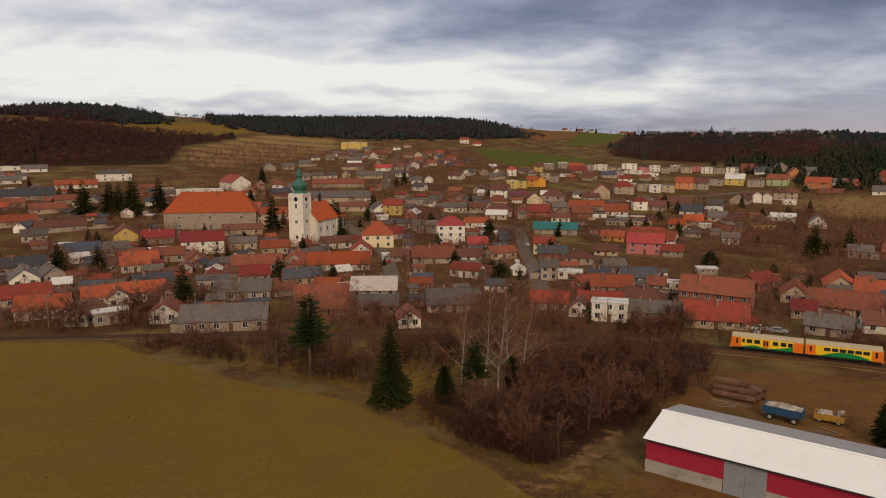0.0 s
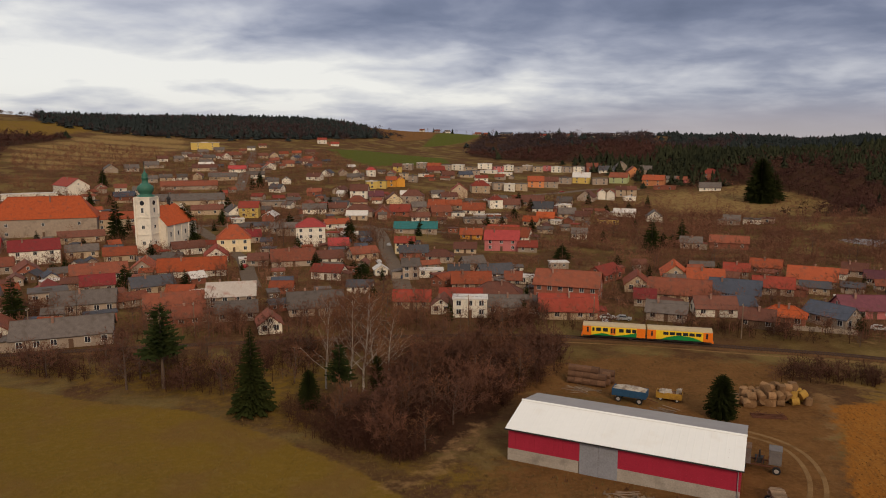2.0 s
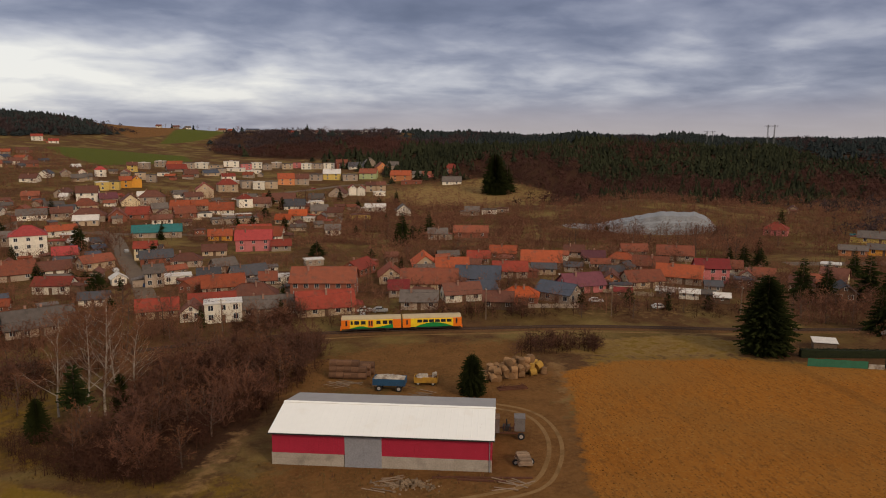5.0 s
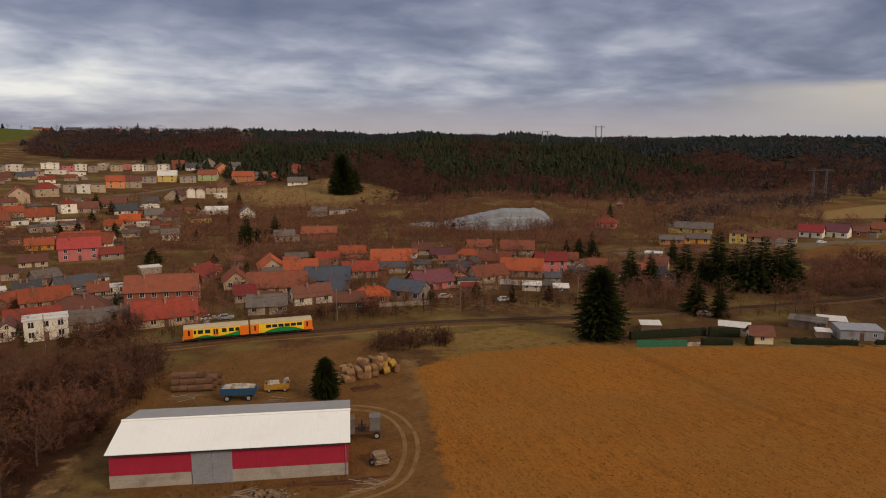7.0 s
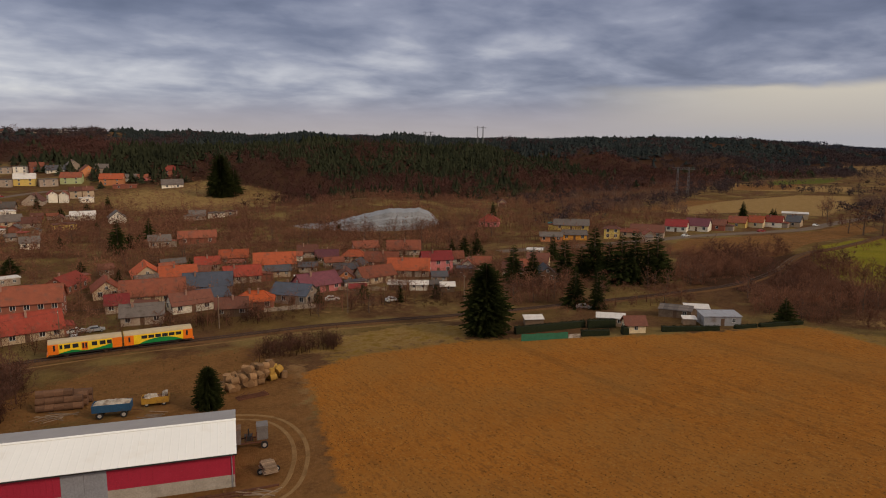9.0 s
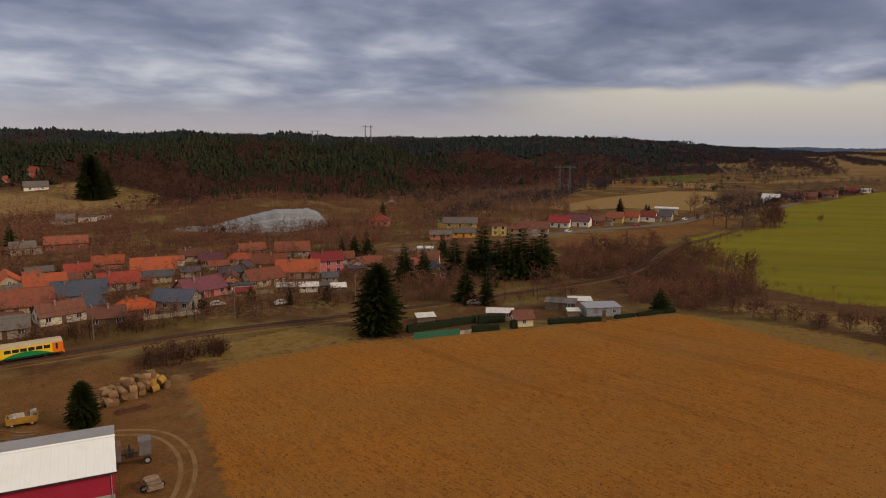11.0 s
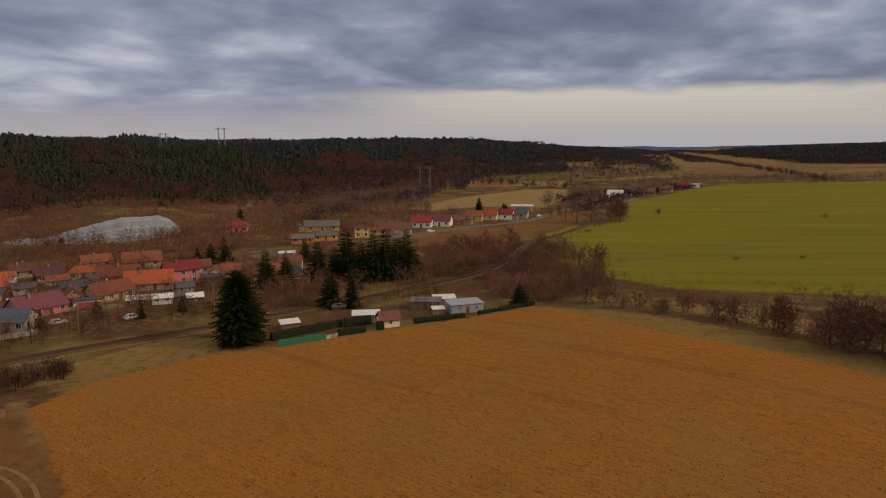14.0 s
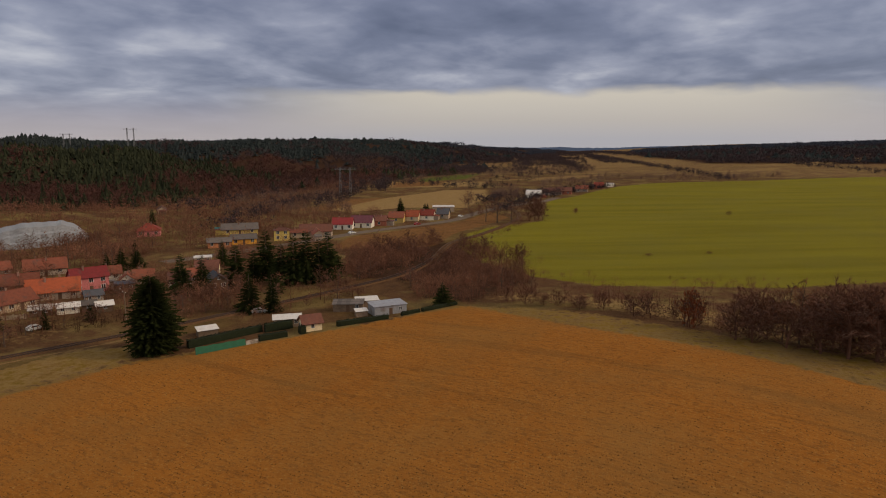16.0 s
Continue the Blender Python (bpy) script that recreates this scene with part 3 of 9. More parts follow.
WINDOWS = {"small": window_meshes(0.9, 1.0), "normal": window_meshes(1.3, 1.45), "wide": window_meshes(2.0, 1.45), "tall": window_meshes(1.1, 2.0)}
FOOTPRINTS = []


def add_window(parent, kind, m, far=False):
    fr, pn, both = WINDOWS[kind]
    if far:
        return part("window", both, None, parent, at=m)
    w = part("window", fr, None, parent, at=m)
    part("pane", pn, None, w)
    return w


ROOF_WORDS = {"orange": "orange tiled", "bright": "bright orange tiled", "red": "red tiled", "pink": "pinkish red sheet", "crimson": "crimson tiled", "brown": "weathered brown tiled",
              "rust": "old russet tiled", "grey": "grey fibre cement", "dark": "dark slate", "blue": "blue-grey sheet", "purple": "purple-red tiled", "teal": "teal sheet",
              "tin": "rust-streaked white tin", "white": "pale sheet", "copper": "green copper"}
WALL_WORDS = {"white": "white plastered", "cream": "cream plastered", "yellow": "yellow plastered", "ochre": "ochre plastered", "grey": "grey plastered", "beige": "beige plastered",
              "pink": "pink plastered", "salmon": "salmon plastered", "brick": "red brick", "orange": "orange plastered", "wood": "weathered timber", "green": "pale green plastered"}


def house(x, y, rot, w, d, hw, hr, wall, roof, style="gable", floors=1, chims=1, win="normal", name="house", category="house", label="", group="houses of the village",
          near=True, glass=True):
    """A house: ridge along its own x, front to -y. w by d metres, walls hw high, roof hr high."""
    if group == "houses of the village" and name in ("house", "outbuilding"):
        d, hr = d * 0.88, hr * (0.74 if style != "flat" else 1.0)
    z = min(ground_z(x + a * w * 0.4, y + b * d * 0.4) for a in (-1, 1) for b in (-1, 1)) - 0.1
    lab = label or f"{WALL_WORDS[wall]} house with a {ROOF_WORDS[roof]} {'flat ' if style == 'flat' else ''}roof"
    top = thing(name, lab, category, pose(x, y, z, 0, 0, rot), group)
    FOOTPRINTS.append((x, y, 0.5 * math.hypot(w, d)))
    X, Y, o, t = w / 2, d / 2, 0.45, 0.16
    g = Geo()
    if style == "gable":
        g.face([(-X, -Y, -1), (X, -Y, -1), (X, -Y, hw), (-X, -Y, hw)])
        g.face([(X, Y, -1), (-X, Y, -1), (-X, Y, hw), (X, Y, hw)])
        g.face([(X, -Y, -1), (X, Y, -1), (X, Y, hw), (X, 0, hw + hr), (X, -Y, hw)])
        g.face([(-X, Y, -1), (-X, -Y, -1), (-X, -Y, hw), (-X, 0, hw + hr), (-X, Y, hw)])
    else:
        g.box(-X, X, -Y, Y, -1, hw)
    walls = part("wall", g, WALL[wall], top)
    r = Geo()
    e = o * hr / Y
    if style == "gable":
        r.slab((-X - o, -Y - o, hw - e + 0.02), (X + o, -Y - o, hw - e + 0.02), (X + o, 0, hw + hr + 0.02), (-X - o, 0, hw + hr + 0.02), t)
        r.slab((X + o, Y + o, hw - e + 0.02), (-X - o, Y + o, hw - e + 0.02), (-X - o, 0, hw + hr + 0.02), (X + o, 0, hw + hr + 0.02), t)
        r.tube((-X - o, 0, hw + hr + 0.13), (X + o, 0, hw + hr + 0.13), 0.14, 0.14, 6)
    elif style == "hip":
        k = max(0.3, X - Y * 0.9)
        a, b, c, dd = (-X - o, -Y - o, hw - 0.05), (X + o, -Y - o, hw - 0.05), (X + o, Y + o, hw - 0.05), (-X - o, Y + o, hw - 0.05)
        p, q = (-k, 0, hw + hr), (k, 0, hw + hr)
        for f in ((a, b, q, p), (c, dd, p, q), (b, c, q), (dd, a, p), (a, dd, c, b)):
            r.face(f)
        r.tube(p, q, 0.16, 0.16, 6)
        for s, u in ((a, p), (dd, p), (b, q), (c, q)):
            r.tube(s, u, 0.12, 0.12, 5)
    else:
        r.box(-X - 0.25, X + 0.25, -Y - 0.25, Y + 0.25, hw, hw + 0.3)
        r.box(-X * 0.3, X * 0.2, -Y * 0.5, Y * 0.2, hw + 0.3, hw + max(0.4, hr))
    roof_ob = part("roof", r, ROOF[roof], top)
    rnd = random.Random(int(x * 13 + y * 7))
    for i in range(chims):
        cx = -X * 0.55 + 1.1 * X * (i + rnd.random() * 0.6) / max(1, chims)
        cy = Y * 0.25 * (1 if rnd.random() < 0.5 else -1) if style != "flat" else 0
        base = hw + hr * (1 - abs(cy) / Y) - 0.4 if style != "flat" else hw
        c = Geo().box(cx - 0.24, cx + 0.24, cy - 0.24, cy + 0.24, base, hw + hr + 0.7)
        c.box(cx - 0.29, cx + 0.29, cy - 0.29, cy + 0.29, hw + hr + 0.7, hw + hr + 0.8)
        part("chimney", c, M_CHIM, roof_ob)
    if style == "gable" and w < 22 and rnd.random() < 0.36 and name == "house":
        # a lean-to at one end
        s, aw, ad, ah = rnd.choice((-1, 1)), rnd.uniform(2.2, 4.5), d * rnd.uniform(0.5, 0.8), rnd.uniform(2.1, 2.6)
        x0, x1 = sorted((s * X, s * (X + aw)))
        off = rnd.uniform(-0.2, 0.2) * d
        ax = part("annex", Geo().box(x0, x1, off - ad / 2, off + ad / 2, -0.8, ah), WALL[rnd.choice((wall, "grey", "wood", "brick"))], top, "low lean-to annex")
        lo, hi = (x1 + 0.3, x0) if s > 0 else (x0 - 0.3, x1)
        a, b = (lo, ah + 0.02), (hi, ah + aw * 0.22)
        q = [(a[0], off - ad / 2 - 0.3, a[1]), (b[0], off - ad / 2 - 0.3, b[1]), (b[0], off + ad / 2 + 0.3, b[1]), (a[0], off + ad / 2 + 0.3, a[1])]
        part("annex_roof", Geo().slab(*(q if s < 0 else [q[1], q[0], q[3], q[2]]), 0.12), ROOF[rnd.choice((roof, "grey", "rust", "brown"))], ax)
    distant = math.hypot(x, y) > 185
    if glass:
        n = max(1, min(6 if math.hypot(x, y) < 250 else 3 if math.hypot(x, y) < 380 else 2 if w > 9 else 1, round(w / 3.1)))
        for k in range(floors):
            zz = 1.0 + k * (hw - 0.3) / floors
            for i in range(n):
                if k == 0 and i == n // 2 and near and n > 2:
                    part("door", Geo().box(-0.5, 0.5, -0.05, 0.02, 0, 2.05), M_DOOR, top, at=pose(-X + w * (i + 0.5) / n, -Y, 0.15))
                else:
                    add_window(top, win, pose(-X + w * (i + 0.5) / n, -Y, zz), distant)
            for side in (-1, 1):
                if Vector((x, y)).dot(Vector((math.cos(radians(rot)), math.sin(radians(rot))))) * side > -0.1 * math.hypot(x, y):
                    continue
                for s in (-0.25, 0.25) if math.hypot(x, y) < 300 else ():
                    add_window(top, win, pose(side * X, s * d, zz, 0, 0, side * 90), distant)
        if style == "gable" and hr > 1.9:
            for side in (-1, 1):
                if Vector((x, y)).dot(Vector((math.cos(radians(rot)), math.sin(radians(rot))))) * side > 0:
                    continue
                add_window(top, "small", pose(side * X, 0, hw + 0.5, 0, 0, side * 90), distant)
    return top


# ---- trees ----
def bare_tree(name, seed, tall, spread, limbs, forks, twigs, thick, bark, twig, trunk_to=0.35, twig_size=0.05, upward=0.6):
    """A leafless tree: a tapered trunk, limbs, forks and fans of twigs. Returns the meshes of trunk and crown."""
    rnd = random.Random(seed)
    wood, tips = Geo(), Geo()

    def bend(d, k):
        return (d + Vector((rnd.uniform(-k, k), rnd.uniform(-k, k), rnd.uniform(-k, k)))).normalized()

    p, d, pts = Vector((0, 0, -0.3)), Vector((0, 0, 1)), []
    segs = 5
    for i in range(segs):
        q = p + d * (tall * 0.9 / segs)
        wood.tube(p, q, thick * (1 - i / segs) + 0.02, thick * (1 - (i + 1) / segs) + 0.02, 6, caps=False)
        pts.append((p, q))
        p, d = q, bend(d, 0.13)
    for i in range(limbs):
        k = trunk_to + (0.97 - trunk_to) * (i + rnd.random()) / limbs
        a, b = pts[min(segs - 1, int(k * segs))]
        s = a.lerp(b, (k * segs) % 1)
        ang = i * 2.4 + rnd.uniform(-0.5, 0.5)
        out = Vector((math.cos(ang), math.sin(ang), upward + rnd.uniform(-0.2, 0.4))).normalized()
        length = spread * (1.15 - 0.75 * (k - trunk_to) / (1 - trunk_to)) * rnd.uniform(0.75, 1.2)
        r0 = max(0.02, thick * 0.42 * (1.1 - k))
        m1 = s + out * length * 0.5
        out2 = bend(out + Vector((0, 0, 0.25)), 0.25)
        m2 = m1 + out2 * length * 0.55
        wood.tube(s, m1, r0, r0 * 0.65, 4, caps=False)
        wood.tube(m1, m2, r0 * 0.65, r0 * 0.25, 3, caps=False)
        for j in range(forks):
            f = (j + rnd.random()) / forks
            a = s.lerp(m1, f * 2) if f < 0.5 else m1.lerp(m2, f * 2 - 1)
            d2 = bend(out + Vector((0, 0, 0.2)), 0.85)
            l2 = length * rnd.uniform(0.3, 0.55)
            e = a + d2 * l2
            wood.tube(a, e, r0 * 0.4, r0 * 0.14, 3, caps=False)
            for _ in range(twigs):
                h = a.lerp(e, rnd.uniform(0.25, 1.0))
                d3 = bend(d2 + Vector((0, 0, 0.15)), 0.9)
                t = h + d3 * l2 * rnd.uniform(0.35, 0.75)
                side = d3.orthogonal().normalized()
                side.rotate(Matrix.Rotation(rnd.uniform(0, 6.28), 3, d3))
                side *= twig_size * rnd.uniform(0.6, 1.3)
                tips.face([h - side * 0.5, h + side * 0.5, t])
                u = h.lerp(t, 0.5) + bend(d3, 0.9) * l2 * 0.3
                tips.face([h.lerp(t, 0.4), h.lerp(t, 0.4) + side, u])
    return wood.data("trunk", bark), tips.data("crown", twig)


def spruce(name, seed, tall, wide, whorls, arms, needle, low=0.06, droop=0.35, bushy=3, shape=0.85, belly=0.0):
    """A conifer: a straight trunk and whorls of drooping, feathered arms."""
    rnd = random.Random(seed)
    wood, leaf = Geo(), Geo()
    wood.tube((0, 0, -0.3), (0, 0, tall * 0.97), tall * 0.018 + 0.05, 0.02, 7, caps=False)
    for i in range(whorls):
        k = i / (whorls - 1)
        reach = wide * (1 - k) ** shape * (1 - belly * max(0, 1 - k / 0.35)) * rnd.uniform(0.75, 1.12) + 0.1
        n = max(4, int(arms * (1 - 0.55 * k)))
        for j in range(n):
            a = 6.283 * (j + rnd.uniform(-0.45, 0.45)) / n + i * 0.9
            c, s = math.cos(a), math.sin(a)
            z = tall * (low + (0.97 - low) * min(1, max(0, k + rnd.uniform(-0.6, 0.6) / whorls)))
            L = reach * rnd.uniform(0.6, 1.12)
            root, dz = Vector((0, 0, z)), -droop * L * rnd.uniform(0.4, 1.4) * (1 - 0.6 * k) + 0.2 * L * k
            for q in range(bushy):
                f0, f1 = 0.15 + 0.85 * q / bushy, min(1.08, 0.15 + 0.85 * (q + 1.3) / bushy)
                p0 = root + Vector((c * L * f0, s * L * f0, dz * f0 * f0))
                p1 = root + Vector((c * L * f1, s * L * f1, dz * f1 * f1 + 0.05 * L * rnd.random()))
                wd = L * 0.60 / bushy * (1.1 - 0.6 * f0) * rnd.uniform(0.7, 1.3) + 0.05
                for side in (-1, 1):
                    tip = p0.lerp(p1, rnd.uniform(0.5, 0.9)) + Vector((-s * wd * side, c * wd * side, -wd * rnd.uniform(0.2, 1.0)))
                    leaf.face([p0, tip, p1])
                    tip2 = p0.lerp(p1, rnd.uniform(0.1, 0.5)) + Vector((-s * wd * side * 0.8, c * wd * side * 0.8, -wd * rnd.uniform(0.5, 1.4)))
                    leaf.face([p0, tip2, p0.lerp(p1, 0.6)])
    return wood.data("trunk", M_BARK), leaf.data("crown", needle)


KINDS = {}


def kind(key, meshes, label, category, name, tall):
    KINDS[key] = (meshes, label, category, name, tall)


for i in range(4):
    kind(f"tree{i}", bare_tree("tree", 10 + i, 9.0, 3.2, 13, 5, 13, 0.15, M_BARK, M_TWIG, 0.2, 0.036), "bare grey-brown deciduous tree in winter", "tree", "tree", 9.0)
    kind(f"warm{i}", bare_tree("tree", 30 + i, 9.0, 3.0, 13, 5, 13, 0.14, M_BARK, M_TWIG_WARM, 0.2, 0.042), "leafless russet-tinged deciduous tree in winter", "tree", "tree", 9.0)
    kind(f"scrub{i}", bare_tree("shrub", 50 + i, 3.6, 2.0, 15, 5, 10, 0.05, M_SHRUB, M_SHRUB, 0.02, 0.034, 0.7), "dense leafless brown shrub", "shrub", "shrub", 3.6)
    kind(f"fruit{i}", bare_tree("fruit_tree", 70 + i, 5.0, 2.6, 11, 5, 10, 0.12, M_BARK, M_TWIG, 0.22, 0.04, 0.35), "bare spreading garden fruit tree", "tree", "fruit_tree", 5.0)
for i in range(3):
    kind(f"birch{i}", bare_tree("birch", 90 + i, 14.0, 4.0, 20, 6, 12, 0.13, M_BIRCH, M_TWIG_WARM, 0.2, 0.035, 0.9), "tall leafless birch with pale bark", "tree", "birch", 14.0)
    kind(f"spruce{i}", spruce("spruce", 110 + i, 14.0, 4.0, 30, 15, M_NEEDLE, 0.04, 0.35, 4, 0.7), "dark green spruce among the village houses", "tree", "spruce", 14.0)
    kind(f"pine{i}", spruce("pine", 130 + i, 11.0, 2.5, 20, 10, M_PINE, 0.18, 0.05), "green pine with an open uneven crown", "tree", "pine", 11.0)
kind("spruce_near", spruce("spruce", 200, 13.0, 3.1, 44, 19, M_NEEDLE, 0.04, 0.3, 4), "dark green spruce standing alone in the meadow", "tree", "spruce", 13.0)
kind("spruce_broad", spruce("spruce", 220, 15.0, 5.2, 60, 32, M_NEEDLE, 0.02, 0.3, 6, 0.40, 0.34), "broad old dark spruce at the field corner", "tree", "spruce", 15.0)
kind("spruce_mid", spruce("spruce", 225, 15.0, 4.6, 26, 14, M_NEEDLE, 0.03, 0.3, 3, 0.6, 0.15), "broad dark spruce among the village houses", "tree", "spruce", 15.0)
kind("pine_tall", spruce("pine", 240, 14.0, 3.0, 22, 12, M_PINE, 0.42, 0.05, 3, 0.45), "tall pine with a bare lower trunk", "tree", "pine", 14.0)
for i in range(3):
    kind(f"hedge{i}", bare_tree("bush", 150 + i, 4.0, 2.3, 24, 5, 14, 0.04, M_SHRUB, M_TWIG, 0.0, 0.036, 0.75), "dense rounded leafless brown bush", "bush", "bush", 4.0)
kind("russet", bare_tree("bush", 160, 5.0, 2.2, 24, 5, 14, 0.06, M_SHRUB, M_RUSSET, 0.0, 0.07, 0.9), "russet bush with dead leaves at the field margin", "bush", "bush", 5.0)
kind("bush", spruce("conifer_bush", 210, 5.0, 2.2, 18, 14, M_NEEDLE, 0.02, 0.2), "dense dark green conifer bush", "bush", "conifer_bush", 5.0)


def plant(key, x, y, tall, turn=None, wide=1.0, group="", label=""):
    (wood, crown), lab, cat, name, size = KINDS[key]
    s = tall / size
    turn = (x * 37 + y * 91) % 360 if turn is None else turn
    top = thing(name, label or lab, cat, pose(x, y, ground_z(x, y), 0, 0, turn) @ Matrix.Diagonal((s * wide, s * wide, s, 1)), group)
    part("trunk", wood, None, top)
    part("crown", crown, None, top)
    return top


# ---- railway ----
LINE = [(-420, 120), (-260, 150), (-160, 158), (-102, 160), (-52, 163), (0, 163), (40, 159), (70, 149), (97, 135.5), (115.5, 126.3), (133.6, 114.2), (147.8, 104), (178.4, 84.2), (204, 68),
        (230, 55), (262, 50), (306, 50), (340, 41), (390, 30), (425, 27), (470, 36), (520, 52), (600, 75)]

LINE = [(0.986 * x, 0.986 * y) for x, y in LINE]


def curve(line, gap):
    """Even points along a smooth line through the given ones."""
    p = np.array(line, float)
    q = np.vstack([2 * p[0] - p[1], p, 2 * p[-1] - p[-2]])
    out = []
    for i in range(1, len(q) - 2):
        for t in np.linspace(0, 1, 40, endpoint=False):
            a, b, c, d = q[i - 1:i + 3]
            out.append(0.5 * (2 * b + (c - a) * t + (2 * a - 5 * b + 4 * c - d) * t * t + (3 * b - a - 3 * c + d) * t ** 3))
    out = np.array(out)
    s = np.concatenate([[0], np.cumsum(np.hypot(*np.diff(out, axis=0).T))])
    u = np.arange(0, s[-1], gap)
    x, y = np.interp(u, s, out[:, 0]), np.interp(u, s, out[:, 1])
    dx, dy = np.gradient(x), np.gradient(y)
    n = np.hypot(dx, dy)
    return np.stack([x, y], 1), np.stack([dx / n, dy / n], 1)


def ribbon(name, line, profile, gap, mats, lift=0.0):
    """Sweep a profile of (offset to the right, height) points over the ground along a line."""
    p, t = curve(line, gap)
    right = np.stack([t[:, 1], -t[:, 0]], 1)
    base = height(p[:, 0], p[:, 1]) + lift
    k, v, f = len(profile), [], []
    for i in range(len(p)):
        for o, h in profile:
            v.append((p[i, 0] + right[i, 0] * o, p[i, 1] + right[i, 1] * o, base[i] + h))
    for i in range(len(p) - 1):
        for j in range(k - 1):
            f.append((i * k + j, i * k + j + 1, (i + 1) * k + j + 1, (i + 1) * k + j))
    return add_mesh(name, v, f, mats)


M_BALLAST = mat("dark brown track ballast", (0.125, 0.066, 0.031), (0.075, 0.038, 0.018), 1.5, 0.95, 0.4, gloss=0.03)
M_RAIL = mat("rusty rail steel", (0.05, 0.026, 0.018), (0.08, 0.045, 0.03), 2.0, 0.6, 0.1, metal=0.2)
M_SLEEPER = mat("weathered concrete sleepers", (0.062, 0.034, 0.020), (0.04, 0.022, 0.013), 1.0, 0.9, 0.2)
M_ROAD = mat("worn grey asphalt", (0.14, 0.096, 0.064), (0.095, 0.064, 0.042), 0.3, 0.9, 0.1)
M_PATH = mat("trodden pale earth", (0.125, 0.070, 0.030), (0.085, 0.046, 0.019), 0.5, 0.95, 0.3)
bal = ribbon("railway_track", LINE, [(-2.2, -0.4), (-1.35, 0.40), (1.35, 0.40), (2.2, -0.4)], 2.0, M_BALLAST)
tagged(bal, "single railway track on a low brown ballast bank", "railway track", kind="structure")
for side in (-1, 1):
    o = side * 0.75
    rail = ribbon("rail", LINE, [(o - 0.06, 0.44), (o - 0.04, 0.62), (o + 0.04, 0.62), (o + 0.06, 0.44)], 2.0, M_RAIL)
    rail.parent = bal
p_, t_ = curve(LINE, 0.62)
z_ = height(p_[:, 0], p_[:, 1])
sl = Geo()
for (px_, py_), (tx_, ty_), pz_ in zip(p_, t_, z_):
    if not -110 < px_ < 260:
        continue
    k_ = len(sl.v)
    for du, dw, dz in ((-0.12, -1.25, 0.38), (0.12, -1.25, 0.38), (0.12, 1.25, 0.38), (-0.12, 1.25, 0.38), (-0.10, -1.22, 0.5), (0.10, -1.22, 0.5), (0.10, 1.22, 0.5), (-0.10, 1.22, 0.5)):
        sl.v.append((px_ + tx_ * du + ty_ * dw, py_ + ty_ * du - tx_ * dw, pz_ + dz))
    for q_ in ((4, 5, 6, 7), (0, 1, 5, 4), (1, 2, 6, 5), (2, 3, 7, 6), (3, 0, 4, 7)):
        sl.f.append(tuple(k_ + i_ for i_ in q_))
        sl.m.append(0)
part("sleepers", sl, M_SLEEPER, bal)["kind"] = "stuff"

# wheel ruts of the farm track round the hall
M_RUT = mat("pale trodden earth ruts", (0.225, 0.130, 0.056), (0.175, 0.098, 0.040), 0.6, 0.95, 0.3, stain=(0.12, 0.062, 0.022), stain_amount=0.3, stain_scale=0.35, gloss=0.05)
for line in (TRACK_LOOP,):
    ruts = [ribbon("rut", line, [(o - 0.45, -0.08), (o - 0.28, 0.03), (o + 0.28, 0.03), (o + 0.45, -0.08)], 1.2, M_RUT) for o in (-0.95, 0.95)]
    lead = new("dirt_track")
    tagged(lead, "pale rutted dirt track curving round the farm hall", "track", kind="structure")
    for r_ in ruts:
        r_.parent = lead
edge_ = ribbon("track_path", [(x - 1.3, y - 2.9) for i, (x, y) in enumerate(LINE[5:12])], [(-0.35, -0.05), (-0.2, 0.06), (0.2, 0.06), (0.35, -0.05)], 3.0, M_RUT)
tagged(edge_, "narrow pale earth edge along the railway", "path", kind="structure")
for nm, line, half in (("road", [(30, 205), (33, 249), (34, 283), (36, 316), (36, 338), (31, 356)], 2.8),
                       ("road", [(-38, 480), (-41, 500), (-42, 538), (-45, 622), (-47, 720), (-52, 837)], 3.6),
                       ("road", [(-16, 225), (-19, 248), (-23, 279), (-31, 304), (-43, 337), (-54, 361), (-80, 385)], 2.6),
                       ("road", [(60, 410), (103, 441), (136, 458), (179, 486), (228, 515), (262, 506)], 3.0),
                       ("road", [(240, 150), (280, 125), (306, 112), (336, 100), (365, 83), (395, 64), (437, 53), (479, 38), (522, 16), (560, 6)], 3.2),
                       ("road", [(-5, 417), (4, 397), (-7, 372), (-25, 360)], 2.4),
                       ("road", [(-54, 361), (-25, 360), (-7, 372), (36, 345), (90, 330)], 2.4)):
    rd = ribbon(nm, line, [(-half - 0.5, -0.3), (-half, 0.2), (0, 0.27), (half, 0.2), (half + 0.5, -0.3)], 4.0, M_ROAD)
    tagged(rd, "narrow grey asphalt village road", "road", kind="structure")

# ---- storage hall ----
M_HALLROOF = mat("white ribbed sheet roof", (0.80, 0.765, 0.71), (0.77, 0.735, 0.68), 0.15, 0.55, 0.0, stain=(0.72, 0.66, 0.58), stain_amount=0.04, stain_scale=0.25, speckle=0.04)
# darker grey base colour for the sheets of the back slope
M_HALLROOF_BACK = mat("grey sheet roof", (0.33, 0.30, 0.28), (0.28, 0.255, 0.24), 0.4, 0.5, 0.02, speckle=0.1)
M_HALLRED = mat("crimson sheet cladding", (0.36, 0.022, 0.045), (0.30, 0.018, 0.036), 0.6, 0.5, 0.08)
M_HALLGREY = mat("grey sheet door", (0.26, 0.25, 0.26), (0.22, 0.21, 0.22), 0.5, 0.5, 0.05)
